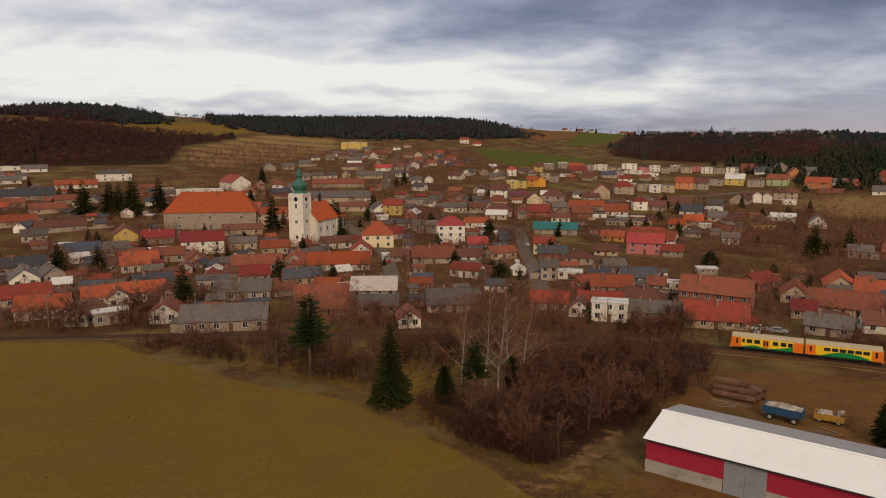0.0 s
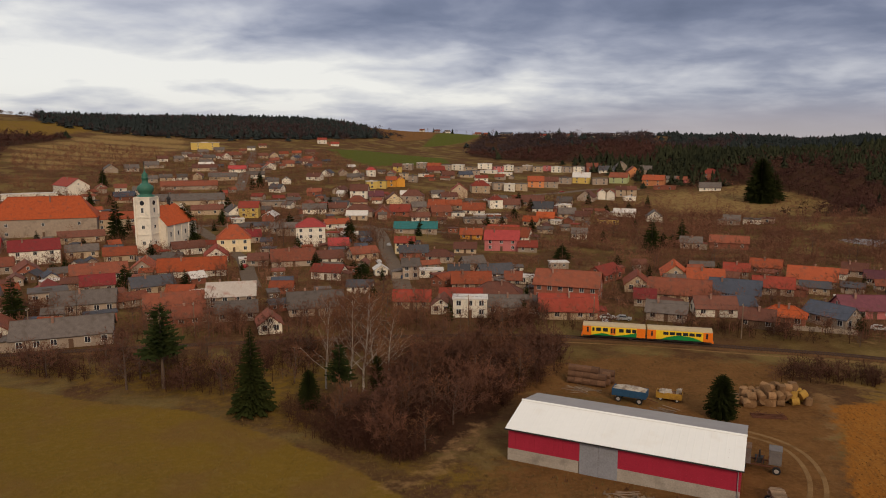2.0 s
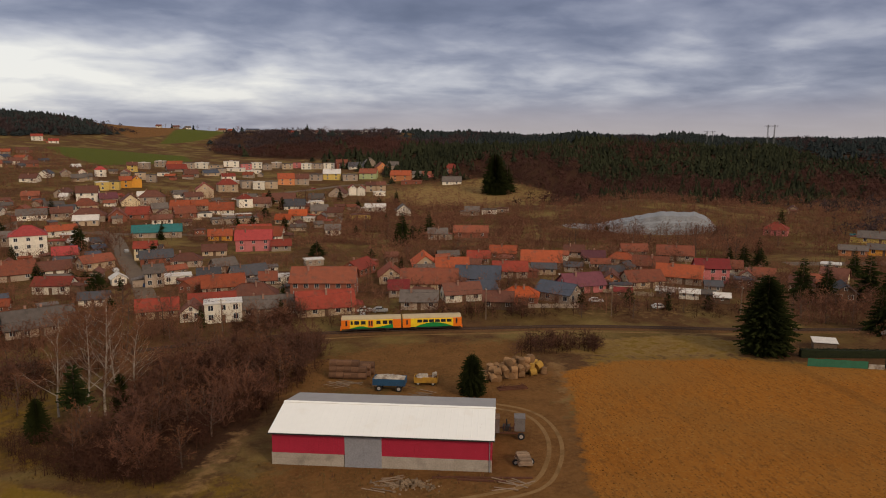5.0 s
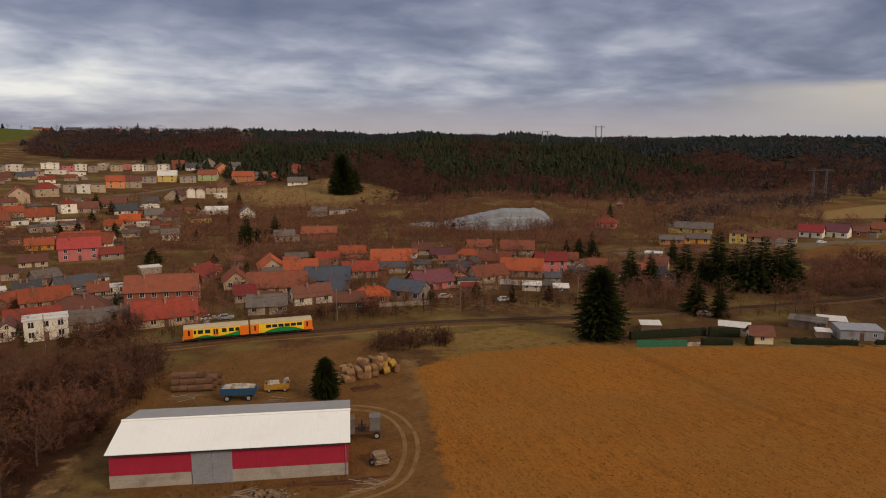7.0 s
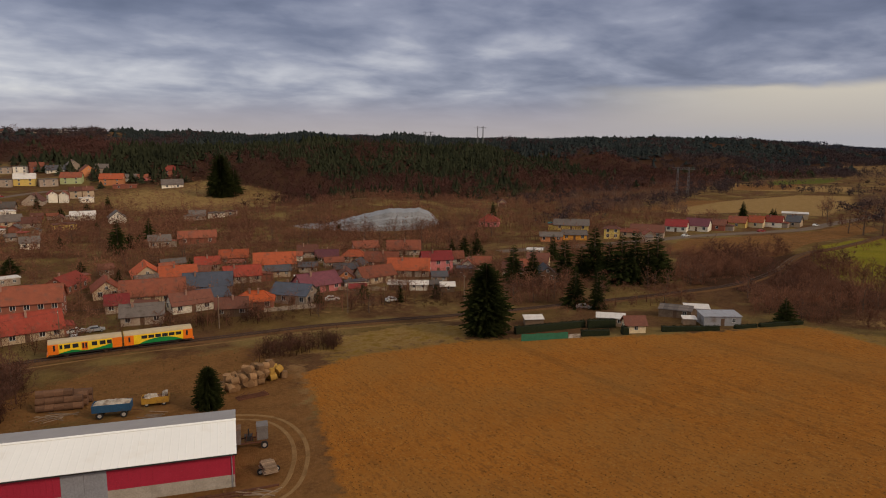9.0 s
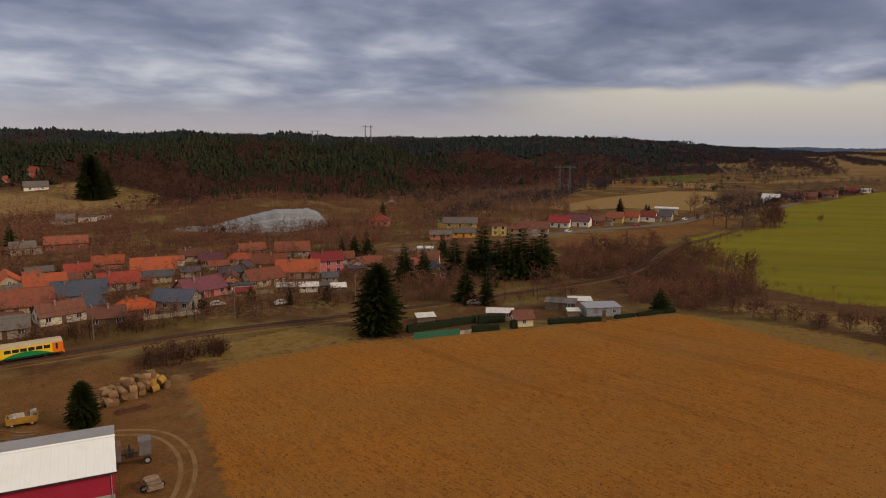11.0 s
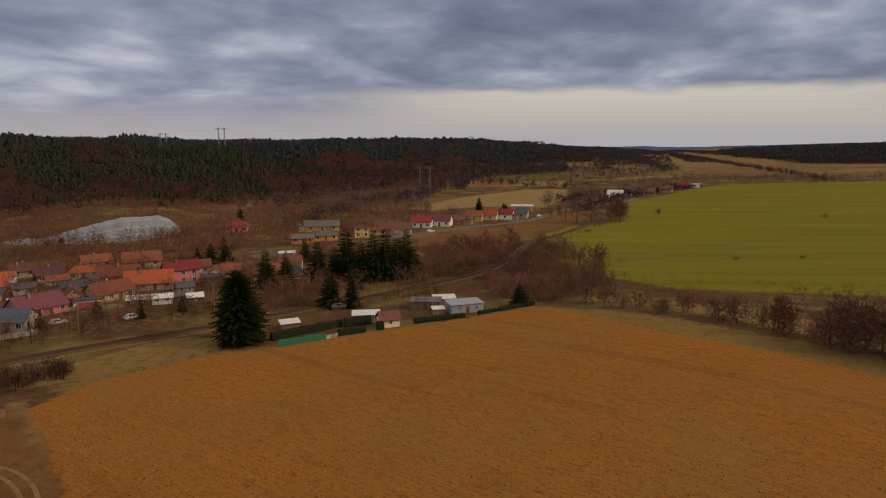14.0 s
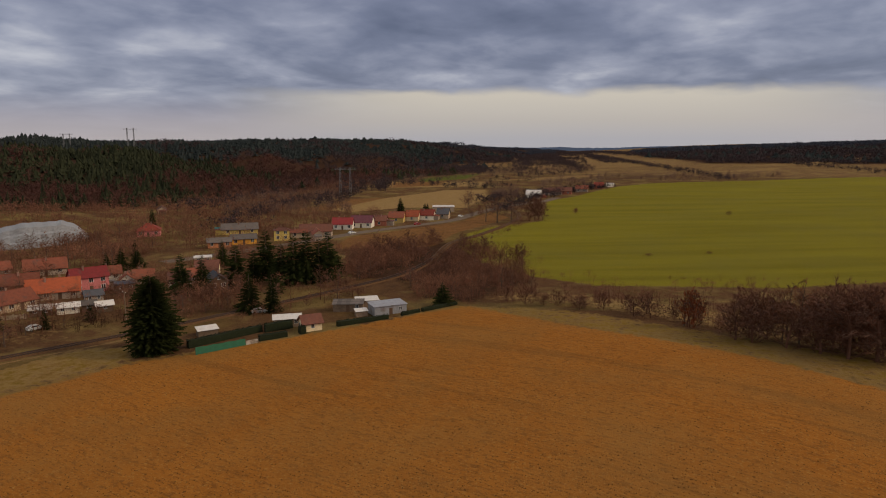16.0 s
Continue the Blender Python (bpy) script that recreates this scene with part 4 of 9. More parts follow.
M_CONCRETE = mat("rough grey concrete panel", (0.37, 0.31, 0.25), (0.28, 0.23, 0.18), 0.5, 0.9, 0.25, stain=(0.18, 0.15, 0.12), stain_amount=0.15, stain_scale=0.4, rand=0.06)
M_DARK = mat("dark iron", (0.03, 0.026, 0.024), scale=2, rough=0.6)


def storage_hall():
    L, W, hw, hr = 30.7, 14.4, 5.1, 1.45
    top = thing("storage_hall", "long farm storage hall with white roof, crimson cladding and concrete base", "barn", pose(28.0, 91.3, 0.45, 0, 0, -36.53))
    # plinth of concrete panels between posts, then cladding
    base = 1.95
    doors = (10.3, 15.5)
    for a, b, n in ((0, doors[0], 2), (doors[1], L, 3)):
        for i in range(n):
            s, e = a + (b - a) * i / n, a + (b - a) * (i + 1) / n
            for j in range(3):
                part("concrete_panel", Geo().box(s + 0.09, e - 0.09, 0.0, 0.25, -0.6 + j * 0.86, -0.6 + j * 0.86 + 0.845), M_CONCRETE, top)
            part("post", Geo().box(s - 0.09, s + 0.09, -0.05, 0.3, -0.6, base), M_CONCRETE, top, "pale concrete post")
        clad = part("cladding", Geo().box(a, b, -0.02, 0.2, base, hw), M_HALLRED, top, "crimson ribbed sheet cladding")
        for i in range(int((b - a) / 0.7)):
            x = a + 0.3 + i * 0.7
            part("rib", Geo().box(x, x + 0.07, -0.045, -0.018, base + 0.01, hw - 0.01), M_HALLRED, clad)
    part("post", Geo().box(L - 0.18, L, -0.05, 0.3, -0.6, base), M_CONCRETE, top, "pale concrete post")
    for s, e in ((doors[0], 12.9), (12.9, doors[1])):
        door = part("door", Geo().box(s + 0.02, e - 0.01, -0.06, 0.05, -0.4, hw - 0.1), M_HALLGREY, top, "grey sliding sheet door")
        for i in range(6):
            x = s + 0.2 + i * 0.42
            part("rib", Geo().box(x, x + 0.05, -0.085, -0.058, -0.3, hw - 0.2), M_HALLGREY, door)
    back = Geo().box(0, L, W - 0.2, W, -0.6, hw)
    for x0, x1 in ((0, 0.2), (L - 0.2, L)):
        back.face([(x0, 0, -0.6), (x0, W, -0.6), (x0, W, hw), (x0, W / 2, hw + hr), (x0, 0, hw)])
        back.face([(x1, W, -0.6), (x1, 0, -0.6), (x1, 0, hw), (x1, W / 2, hw + hr), (x1, W, hw)])
    part("wall", back, M_HALLRED, top)
    o = 0.55
    e = o * hr / (W / 2)
    for near in (True, False):
        y0, y1 = (-o, W / 2) if near else (W / 2, W + o)
        z0, z1 = (hw - e, hw + hr) if near else (hw + hr, hw - e)
        z0, z1 = z0 + 0.03, z1 + 0.03
        n = 16
        for i in range(n):
            xa, xb = -0.35 + (L + 0.7) * i / n, -0.35 + (L + 0.7) * (i + 1) / n - 0.004
            r = Geo()
            # each sheet is one folded strip with two ribs
            cut = [(xa, 0), (xa + 0.6, 0), (xa + 0.66, 0.014), (xa + 0.72, 0.014), (xa + 0.78, 0), (xa + 1.5, 0), (xa + 1.56, 0.014), (xa + 1.62, 0.014), (xa + 1.68, 0), (xb, 0)]
            for x, dz in cut:
                r.v += [(x, y0, z0 + 0.06 + dz), (x, y1, z1 + 0.06 + dz)]
            k = len(cut) * 2
            r.v += [(xb, y0, z0), (xb, y1, z1), (xa, y0, z0), (xa, y1, z1)]
            ring = list(range(0, len(cut) * 2, 2)) + [k, k + 2]
            for u, w in zip(ring, ring[1:] + ring[:1]):
                r.f.append((u, w, w + 1, u + 1))
                r.m.append(0)
            r.f += [tuple(reversed(ring)), tuple(q + 1 for q in ring)]
            r.m += [0, 0]
            part("roof_sheet", r, M_HALLROOF if near else M_HALLROOF_BACK, top, "" if near else "grey roof sheet of the back slope")
    part("ridge_cap", Geo().slab((-0.4, W / 2 - 0.35, hw + hr + 0.06), (L + 0.4, W / 2 - 0.35, hw + hr + 0.06), (L + 0.4, W / 2, hw + hr + 0.18), (-0.4, W / 2, hw + hr + 0.18), 0.05), M_HALLROOF, top)
    part("gutter", Geo().box(-0.4, L + 0.4, -o - 0.16, -o - 0.01, hw - e - 0.1, hw - e + 0.04), M_DARK, top, "dark gutter")
    part("downpipe", Geo().tube((L - 0.3, -0.12, -0.4), (L - 0.3, -0.12, hw - 0.2), 0.05, 0.05, 6), M_HALLGREY, top)


storage_hall()

# ---- railcar ----
M_ORANGE = mat("orange train paint", (0.75, 0.17, 0.012), (0.70, 0.15, 0.012), 0.8, 0.35, 0.02)
M_YELLOW = mat("yellow train paint", (0.80, 0.52, 0.02), (0.74, 0.47, 0.02), 0.8, 0.35, 0.02)
M_GREENP = mat("green train paint", (0.012, 0.22, 0.055), (0.012, 0.18, 0.045), 0.8, 0.35, 0.02)
M_CREAM = mat("cream train roof", (0.46, 0.35, 0.20), (0.38, 0.28, 0.16), 0.8, 0.5, 0.05)


def car_body(L):
    g = Geo()
    prof = [(-1.40, 0.55, 0), (-1.46, 0.95, 0), (-1.46, 2.62, 0), (-1.30, 2.98, 1), (-0.85, 3.22, 1), (0, 3.32, 1), (0.85, 3.22, 1), (1.30, 2.98, 0), (1.46, 2.62, 0), (1.46, 0.95, 0), (1.40, 0.55, 0)]
    for (y0, z0, m0), (y1, z1, m1) in zip(prof, prof[1:]):
        m = 1 if m0 and m1 or z0 > 2.6 and z1 > 2.6 else 0
        g.face([(0, y0, z0), (L, y0, z0), (L, y1, z1), (0, y1, z1)], m)
    g.face([(0, y, z) for y, z, _ in prof])
    g.face([(L, y, z) for y, z, _ in reversed(prof)])
    g.face([(0, -1.4, 0.55), (0, 1.4, 0.55), (L, 1.4, 0.55), (L, -1.4, 0.55)])
    return g


def railcar(m, flip):
    L = 13.9
    top = thing("railcar", "yellow, orange and green diesel railcar on the track", "train", m, "railcars of the train")
    part("body", car_body(L), [M_YELLOW, M_CREAM], top)

    def panel(name, x0, x1, z0, z1, ma, parent=None, lab="", y=1.46, th=0.012):
        for s in (-1, 1):
            part(name, Geo().box(x0, x1, s * y - th if s < 0 else s * y, s * y if s < 0 else s * y + th, z0, z1), ma, parent or top, lab)

    # cab end
    panel("cab_panel", -0.02, 1.9, 0.5, 2.62, M_ORANGE, lab="orange cab side", th=0.014)
    part("cab_front", Geo().box(-0.12, -0.004, -1.42, 1.42, 0.5, 2.7), M_ORANGE, top, "orange cab end")
    part("windscreen", Geo().box(-0.14, -0.121, -1.2, 1.2, 1.65, 2.55), M_PANE, top, "dark cab windscreen")
    part("bumper", Geo().box(-0.35, -0.05, -1.3, 1.3, 0.15, 0.6), M_ORANGE, top)
    for y in (-0.9, 0.9):
        part("headlight", Geo().tube((-0.16, y, 0.95), (-0.121, y, 0.95), 0.14, 0.14, 8), M_FRAME, top)
    panel("door_glass", 0.9, 1.3, 1.2, 2.4, M_PANE, y=1.475)
    panel("end_panel", L - 1.9, L - 0.01, 0.5, 2.62, M_ORANGE, lab="orange end panel", th=0.014)
    if flip:
        xs = [2.3, 3.7, 5.1, 6.5, 7.9, 9.3]
        for x in xs:
            panel("window", x, x + 1.15, 1.62, 2.32, M_PANE)
        panel("door_glass", L - 1.2, L - 0.85, 1.2, 2.3, M_PANE, y=1.475)
        hump = [(2.2 + 8.6 * i / 14, 0.62 + 0.98 * math.sin(math.pi * i / 14) ** 0.8) for i in range(15)]
    else:
        for x, w in ((2.1, 0.5), (2.95, 1.1), (4.5, 1.1), (8.1, 1.0), (9.6, 1.1), (11.0, 0.9)):
            panel("window", x, x + w, 1.5, 2.35, M_PANE)
        panel("door", 6.15, 7.35, 0.75, 2.45, M_ORANGE, lab="orange folding door")
        for x in (6.3, 6.85):
            panel("door_glass", x, x + 0.35, 1.2, 2.3, M_PANE, y=1.473)
        hump = [(2.0 + 10 * i / 14, 0.62 + 0.55 * (1 - abs(1 - i / 3.5)) * (i < 7) + (0.0 if i < 7 else 0.04 + 0.9 * ((i - 7) / 7) ** 1.4) * (i >= 7)) for i in range(15)]
    for s in (-1, 1):
        g = Geo()
        for (xa, za), (xb, zb) in zip(hump, hump[1:]):
            y0, y1 = (-1.471, -1.462) if s < 0 else (1.462, 1.471)
            v = [(xa, 0.56), (xb, 0.56), (xb, zb), (xa, za)]
            g.face([(x, y0 if s < 0 else y1, z) for x, z in (v if s < 0 else v[::-1])])
        part("green_wave", g, M_GREENP, top, "green painted wave")
    part("underframe", Geo().box(1.5, L - 1.5, -1.1, 1.1, 0.12, 0.53), M_DARK, top)
    for x in (3.2, L - 3.2):
        wheel = part("wheelset", Geo().tube((x, -0.95, 0.02), (x, 0.95, 0.02), 0.1, 0.1, 8), M_DARK, top)
        for y in (-0.82, 0.68):
            part("wheel", Geo().tube((x, y, 0.02), (x, y + 0.13, 0.02), 0.42, 0.42, 16), M_RAIL, wheel)


train_a, train_b = Vector((63.6, 149.2, 0)), Vector((89.2, 137.0, 0))
along_ = (train_b - train_a).normalized()
yaw_ = math.degrees(math.atan2(along_.y, along_.x))
for k_ in (0, 1):
    c_ = train_a if k_ == 0 else train_a + along_ * 28.2
    z_top = 1.02 + ground_z(*(train_a + along_ * 14).xy)
    railcar(pose(c_.x, c_.y, z_top, 0, 0, yaw_ + 180 * k_), k_ == 1)

# ---- church ----
def church():
    top = thing("church", "white baroque church with an orange roof and green onion-domed tower", "church", pose(-62.0, 303.0, 0.2, 0, 0, -20))
    FOOTPRINTS.append((-56, 318, 20))
    w = 3.2
    tw = Geo().box(-w, w, -w, w, -1, 23.5)
    for z in (8.0, 15.0, 22.9):
        tw.box(-w - 0.22, w + 0.22, -w - 0.22, w + 0.22, z, z + 0.45)
    for x in (-w, w):
        for y in (-w, w):
            tw.box(x - 0.35, x + 0.35, y - 0.35, y + 0.35, -1, 22.9)
    tower = part("tower", tw, WALL["white"], top)
    for k in range(4):
        m = pose(0, 0, 0, 0, 0, 90 * k)
        for z, kd in ((17.0, "tall"), (10.5, "normal"), (4.0, "normal")):
            add_window(tower, kd, m @ pose(0, -w - 0.004, z))
        part("clock", Geo().tube((0, -w - 0.06, 21.0), (0, -w, 21.0), 0.95, 0.95, 20), M_PANE, tower, "round clock face", at=m)
    dome = Geo().lathe([(3.5, 23.5), (3.3, 23.9), (2.3, 24.4), (2.5, 24.9), (3.1, 25.8), (3.3, 26.8), (2.9, 27.8), (1.8, 28.6), (1.25, 29.0), (1.15, 30.6), (1.5, 30.8), (1.5, 31.0), (1.0, 31.4),
                        (1.25, 32.0), (0.95, 32.7), (0.4, 33.3), (0.14, 34.2), (0.1, 36.0), (0.0, 36.1)], 16)
    part("dome", dome, ROOF["copper"], tower, "green copper onion dome", smooth=True)
    part("cross", Geo().box(-0.06, 0.06, -0.06, 0.06, 36.0, 37.6).box(-0.5, 0.5, -0.05, 0.05, 36.9, 37.05), M_DARK, tower)
    X, L0, L1, hw, hr = 6.3, 3.2, 27.0, 11.5, 7.2
    nv, pilasters = Geo(), []
    nv.face([(-X, L0, -1), (X, L0, -1), (X, L0, hw), (0, L0, hw + hr), (-X, L0, hw)])
    nv.face([(X, L1, -1), (-X, L1, -1), (-X, L1, hw), (0, L1, hw + hr), (X, L1, hw)])
    nv.face([(X, L0, -1), (X, L1, -1), (X, L1, hw), (X, L0, hw)])
    nv.face([(-X, L1, -1), (-X, L0, -1), (-X, L0, hw), (-X, L1, hw)])
    for s in (-1, 1):
        for y in (L0 + 0.4, 9.3, 15.2, 21.1, L1 - 0.4):
            pilasters.append(Geo().box(s * X - 0.3, s * X + 0.3, y - 0.4, y + 0.4, -1, hw - 0.3))
    nave = part("nave", nv, WALL["white"], top)
    for p in pilasters:
        part("pilaster", p, WALL["white"], nave)
    for s in (-1, 1):
        for y in (6.3, 12.2, 18.1, 24.0):
            add_window(nave, "tall", pose(s * (X + 0.004), y, 6.2, 0, 0, 90 * s))
            add_window(nave, "normal", pose(s * (X + 0.004), y, 2.2, 0, 0, 90 * s))
    o = 0.5
    e = o * hr / X
    rf = Geo()
    rf.slab((X + o, L0 - 0.2, hw - e), (X + o, L1 + 0.4, hw - e), (0, L1 - 5, hw + hr), (0, L0 - 0.2, hw + hr), 0.15)
    rf.slab((-X - o, L1 + 0.4, hw - e), (-X - o, L0 - 0.2, hw - e), (0, L0 - 0.2, hw + hr), (0, L1 - 5, hw + hr), 0.15)
    rf.face([(X + o, L1 + 0.4, hw - e + 0.1), (-X - o, L1 + 0.4, hw - e + 0.1), (0, L1 - 5, hw + hr + 0.1)])
    roof = part("roof", rf, ROOF["bright"], top)
    part("ridge_turret", Geo().lathe([(0.7, hw + hr - 0.3), (0.7, hw + hr + 2.0), (0.95, hw + hr + 2.2), (0.8, hw + hr + 2.9), (0.2, hw + hr + 3.6), (0.05, hw + hr + 5.2)], 8, cx=0, cy=17), M_DARK, roof, "small dark ridge turret")
    ap = Geo().box(-3.6, 3.6, L1, L1 + 6, -1, hw - 2)
    part("apse", ap, WALL["white"], top)
    part("apse_roof", Geo().slab((4, L1 + 6.4, hw - 2), (-4, L1 + 6.4, hw - 2), (-3, L1, hw + 2), (3, L1, hw + 2), 0.15), ROOF["bright"], top)


church()
yard = Geo().box(-14, 14, -0.4, 0.4, -1, 2.6).box(-14.2, 14.2, -0.5, 0.5, 2.6, 2.85)
solo("churchyard_wall", yard, M_CONCRETE, pose(-41, 303, 0.2, 0, 0, 8), "weathered brown retaining wall below the church", "wall", kind="structure")


# the manor with its long orange roof
house(-116, 352, 8, 44, 16, 8.2, 9.6, "grey", "bright", "hip", 2, 4, "normal", "manor", "manor", "long two-storey manor with a steep bright orange hipped roof")


# ---- the village: centre, turn, length, depth, wall and roof heights ----
house(-119.4, 194.0, 32, 14.5, 9.0, 3.0, 3.8, "beige", "red", "gable", 1, 1)
house(-105.2, 180.3, 18, 12.7, 9.0, 3.0, 3.8, "white", "orange", "gable", 1, 2)
house(-91.7, 174.8, 93, 10.9, 6.5, 3.0, 2.7, "beige", "brown", "gable", 1, 1)
house(-96.8, 193.1, 32, 9.2, 8.0, 3.0, 3.4, "white", "orange", "gable", 1, 2)
house(-91.7, 192.8, 120, 8.9, 6.6, 3.0, 2.8, "white", "rust", "gable", 1, 1)
house(-87.2, 199.5, 24, 11.7, 8.0, 3.0, 3.4, "white", "orange", "gable", 1, 1)
house(-78.8, 195.4, 120, 7.4, 5.5, 3.0, 2.3, "white", "rust", "gable", 1, 2)
house(-84.7, 173.3, 36, 8.2, 5.0, 3.3, 0.6, "grey", "white", "flat", 1, 0)
house(-68.5, 204.4, 19, 9.3, 9.0, 5.6, 0.9, "grey", "grey", "flat", 2, 0)
house(-54.1, 169.5, 10, 20.3, 10.0, 3.0, 4.2, "grey", "grey", "gable", 1, 1)
house(-58.6, 201.5, 10, 15.6, 9.0, 3.0, 3.8, "grey", "grey", "gable", 1, 1)
house(-61.9, 226.8, 15, 9.2, 8.0, 3.0, 3.4, "grey", "crimson", "gable", 1, 2)
house(-66.8, 247.4, 15, 17.0, 9.0, 3.0, 3.8, "grey", "rust", "gable", 1, 1)
house(-112.6, 257.6, 24, 11.7, 8.0, 3.0, 3.4, "salmon", "orange", "gable", 1, 2)
house(-127.3, 310.9, 14, 13.5, 10.0, 3.0, 4.2, "grey", "crimson", "gable", 1, 2)
house(-146.0, 319.1, 115, 15.8, 11.7, 3.0, 4.9, "ochre", "rust", "gable", 1, 1)
house(-100.0, 288.4, 19, 16.7, 11.0, 5.6, 4.6, "white", "crimson", "gable", 2, 2)
house(-86.1, 297.7, 16, 11.5, 7.0, 3.0, 2.9, "beige", "grey", "gable", 1, 1)
house(-95.6, 331.6, 16, 18.2, 7.0, 3.0, 2.9, "beige", "brown", "gable", 1, 1)
house(-69.3, 286.2, 14, 11.5, 8.0, 3.0, 3.4, "beige", "orange", "gable", 1, 1)
house(-184.2, 334.9, 34, 22.1, 9.0, 3.0, 3.8, "grey", "brown", "gable", 1, 2)
house(-211.9, 346.7, 31, 17.3, 9.0, 3.0, 3.8, "beige", "orange", "gable", 1, 1)
house(-145.3, 279.2, 32, 12.5, 9.0, 3.0, 3.8, "grey", "blue", "gable", 1, 1)
house(-133.6, 283.1, 25, 9.1, 8.0, 3.0, 3.4, "grey", "grey", "gable", 1, 2)
house(-149.7, 244.5, 31, 15.8, 9.0, 3.0, 3.8, "grey", "dark", "gable", 1, 1)
house(-135.8, 223.1, 121, 13.3, 9.8, 3.0, 4.1, "white", "grey", "gable", 1, 2)
house(-130.5, 229.3, 130, 10.1, 7.5, 3.0, 3.2, "grey", "grey", "gable", 1, 2)
house(-183.9, 312.4, 30, 10.1, 8.0, 3.0, 3.4, "white", "grey", "gable", 1, 1)
house(-109.8, 245.8, 24, 9.1, 8.0, 3.0, 3.4, "white", "orange", "gable", 1, 1)
house(-106.3, 268.2, 17, 11.6, 8.0, 3.0, 3.4, "grey", "rust", "gable", 1, 1)
house(-119.5, 245.2, 26, 7.6, 7.0, 3.0, 2.9, "grey", "brown", "gable", 1, 2)
house(-264.8, 428.8, 32, 20.5, 12.0, 3.0, 5.0, "white", "dark", "gable", 1, 1)
house(-251.9, 435.4, 30, 18.7, 14.0, 3.0, 5.9, "grey", "dark", "gable", 1, 2)
house(-217.9, 384.7, 35, 18.0, 9.0, 3.0, 3.8, "beige", "rust", "gable", 1, 1)
house(-250.7, 479.9, 28, 26.1, 10.0, 3.0, 4.2, "white", "orange", "gable", 1, 2)
house(-303.3, 489.7, 32, 16.4, 9.0, 3.0, 3.8, "white", "grey", "gable", 1, 1)
house(-339.7, 549.4, 32, 20.1, 9.0, 3.3, 0.6, "white", "white", "flat", 1, 0)
house(-317.5, 547.4, 30, 17.5, 9.0, 3.0, 3.8, "white", "grey", "gable", 1, 1)
house(-241.8, 517.0, 25, 23.9, 11.0, 5.6, 4.2, "white", "grey", "hip", 2, 2)
house(-224.3, 417.6, 28, 13.4, 8.0, 3.0, 3.4, "grey", "rust", "gable", 1, 1)
house(-87.3, 359.5, 14, 20.2, 9.0, 5.6, 3.8, "beige", "orange", "gable", 2, 1)
house(-141.5, 477.7, 126, 24.8, 14.7, 5.6, 6.0, "white", "red", "gable", 2, 1)
house(-158.6, 457.8, 19, 29.3, 8.0, 3.3, 0.6, "white", "white", "flat", 1, 0)
house(-28.3, 301.7, 5, 13.3, 13.0, 5.6, 7.2, "cream", "orange", "hip", 2, 1)
house(-21.9, 319.1, 4, 7.2, 8.0, 3.0, 3.4, "grey", "crimson", "gable", 1, 2)
house(3.5, 308.2, -1, 12.3, 12.0, 8.6, 4.6, "white", "pink", "hip", 3, 1)
house(14.6, 292.5, -3, 8.0, 8.0, 3.0, 3.4, "grey", "pink", "gable", 1, 1)
house(-63.8, 428.3, 8, 38.3, 11.0, 3.0, 4.6, "beige", "grey", "gable", 1, 2)
house(-72.5, 488.3, 8, 35.1, 9.0, 3.0, 3.8, "grey", "rust", "gable", 1, 2)
house(-49.8, 394.0, 2, 16.0, 7.0, 3.0, 2.9, "beige", "brown", "gable", 1, 1)
house(-35.2, 387.1, 107, 13.6, 10.1, 3.0, 4.2, "white", "grey", "gable", 1, 1)
house(-27.1, 382.8, -6, 9.9, 9.0, 5.6, 3.8, "yellow", "red", "gable", 2, 2)
house(-20.3, 417.1, 3, 22.7, 8.0, 3.3, 0.6, "grey", "grey", "flat", 1, 0)
house(-49.7, 587.7, 5, 13.1, 8.0, 3.0, 3.4, "white", "pink", "gable", 1, 1)
house(-55.9, 537.5, 6, 19.7, 8.0, 3.0, 3.4, "beige", "grey", "gable", 1, 1)
house(-76.6, 602.1, 7, 19.2, 8.0, 3.0, 3.4, "beige", "brown", "gable", 1, 2)
house(-10.2, 518.0, 91, 9.5, 7.0, 3.0, 2.9, "white", "grey", "gable", 1, 1)
house(-19.0, 509.5, 2, 7.3, 7.0, 3.0, 2.9, "white", "grey", "gable", 1, 1)
house(6.9, 391.7, -1, 12.6, 8.0, 3.0, 3.4, "white", "grey", "gable", 1, 1)
house(19.8, 395.0, -3, 9.5, 8.0, 3.0, 3.4, "grey", "brown", "gable", 1, 1)
house(54.2, 334.8, -12, 20.6, 9.0, 3.0, 3.8, "grey", "teal", "gable", 1, 1)
house(95.1, 323.1, -20, 14.5, 9.0, 3.0, 3.8, "white", "red", "gable", 1, 1)
house(102.5, 315.6, 54, 9.8, 5.8, 3.0, 2.4, "white", "red", "gable", 1, 1)
house(129.5, 311.9, -23, 7.1, 7.0, 3.0, 2.9, "white", "grey", "gable", 1, 1)
house(308.4, 198.8, -62, 10.4, 11.0, 3.0, 4.2, "pink", "red", "hip", 1, 2)
house(394.7, 244.8, 32, 8.0, 5.9, 3.0, 2.5, "beige", "brown", "gable", 1, 1)
house(215.4, 118.2, -69, 7.3, 9.0, 3.0, 3.8, "cream", "brown", "gable", 1, 1)
house(199.8, 106.9, 38, 8.4, 6.3, 3.0, 2.6, "wood", "dark", "gable", 1, 1)
house(319.1, 117.5, -75, 15.0, 9.0, 3.0, 3.8, "grey", "brown", "gable", 1, 1)
house(349.4, 113.7, -80, 10.2, 9.0, 3.0, 3.8, "white", "crimson", "gable", 1, 2)
house(359.2, 106.1, -86, 11.1, 10.0, 3.0, 4.2, "white", "purple", "gable", 1, 1)
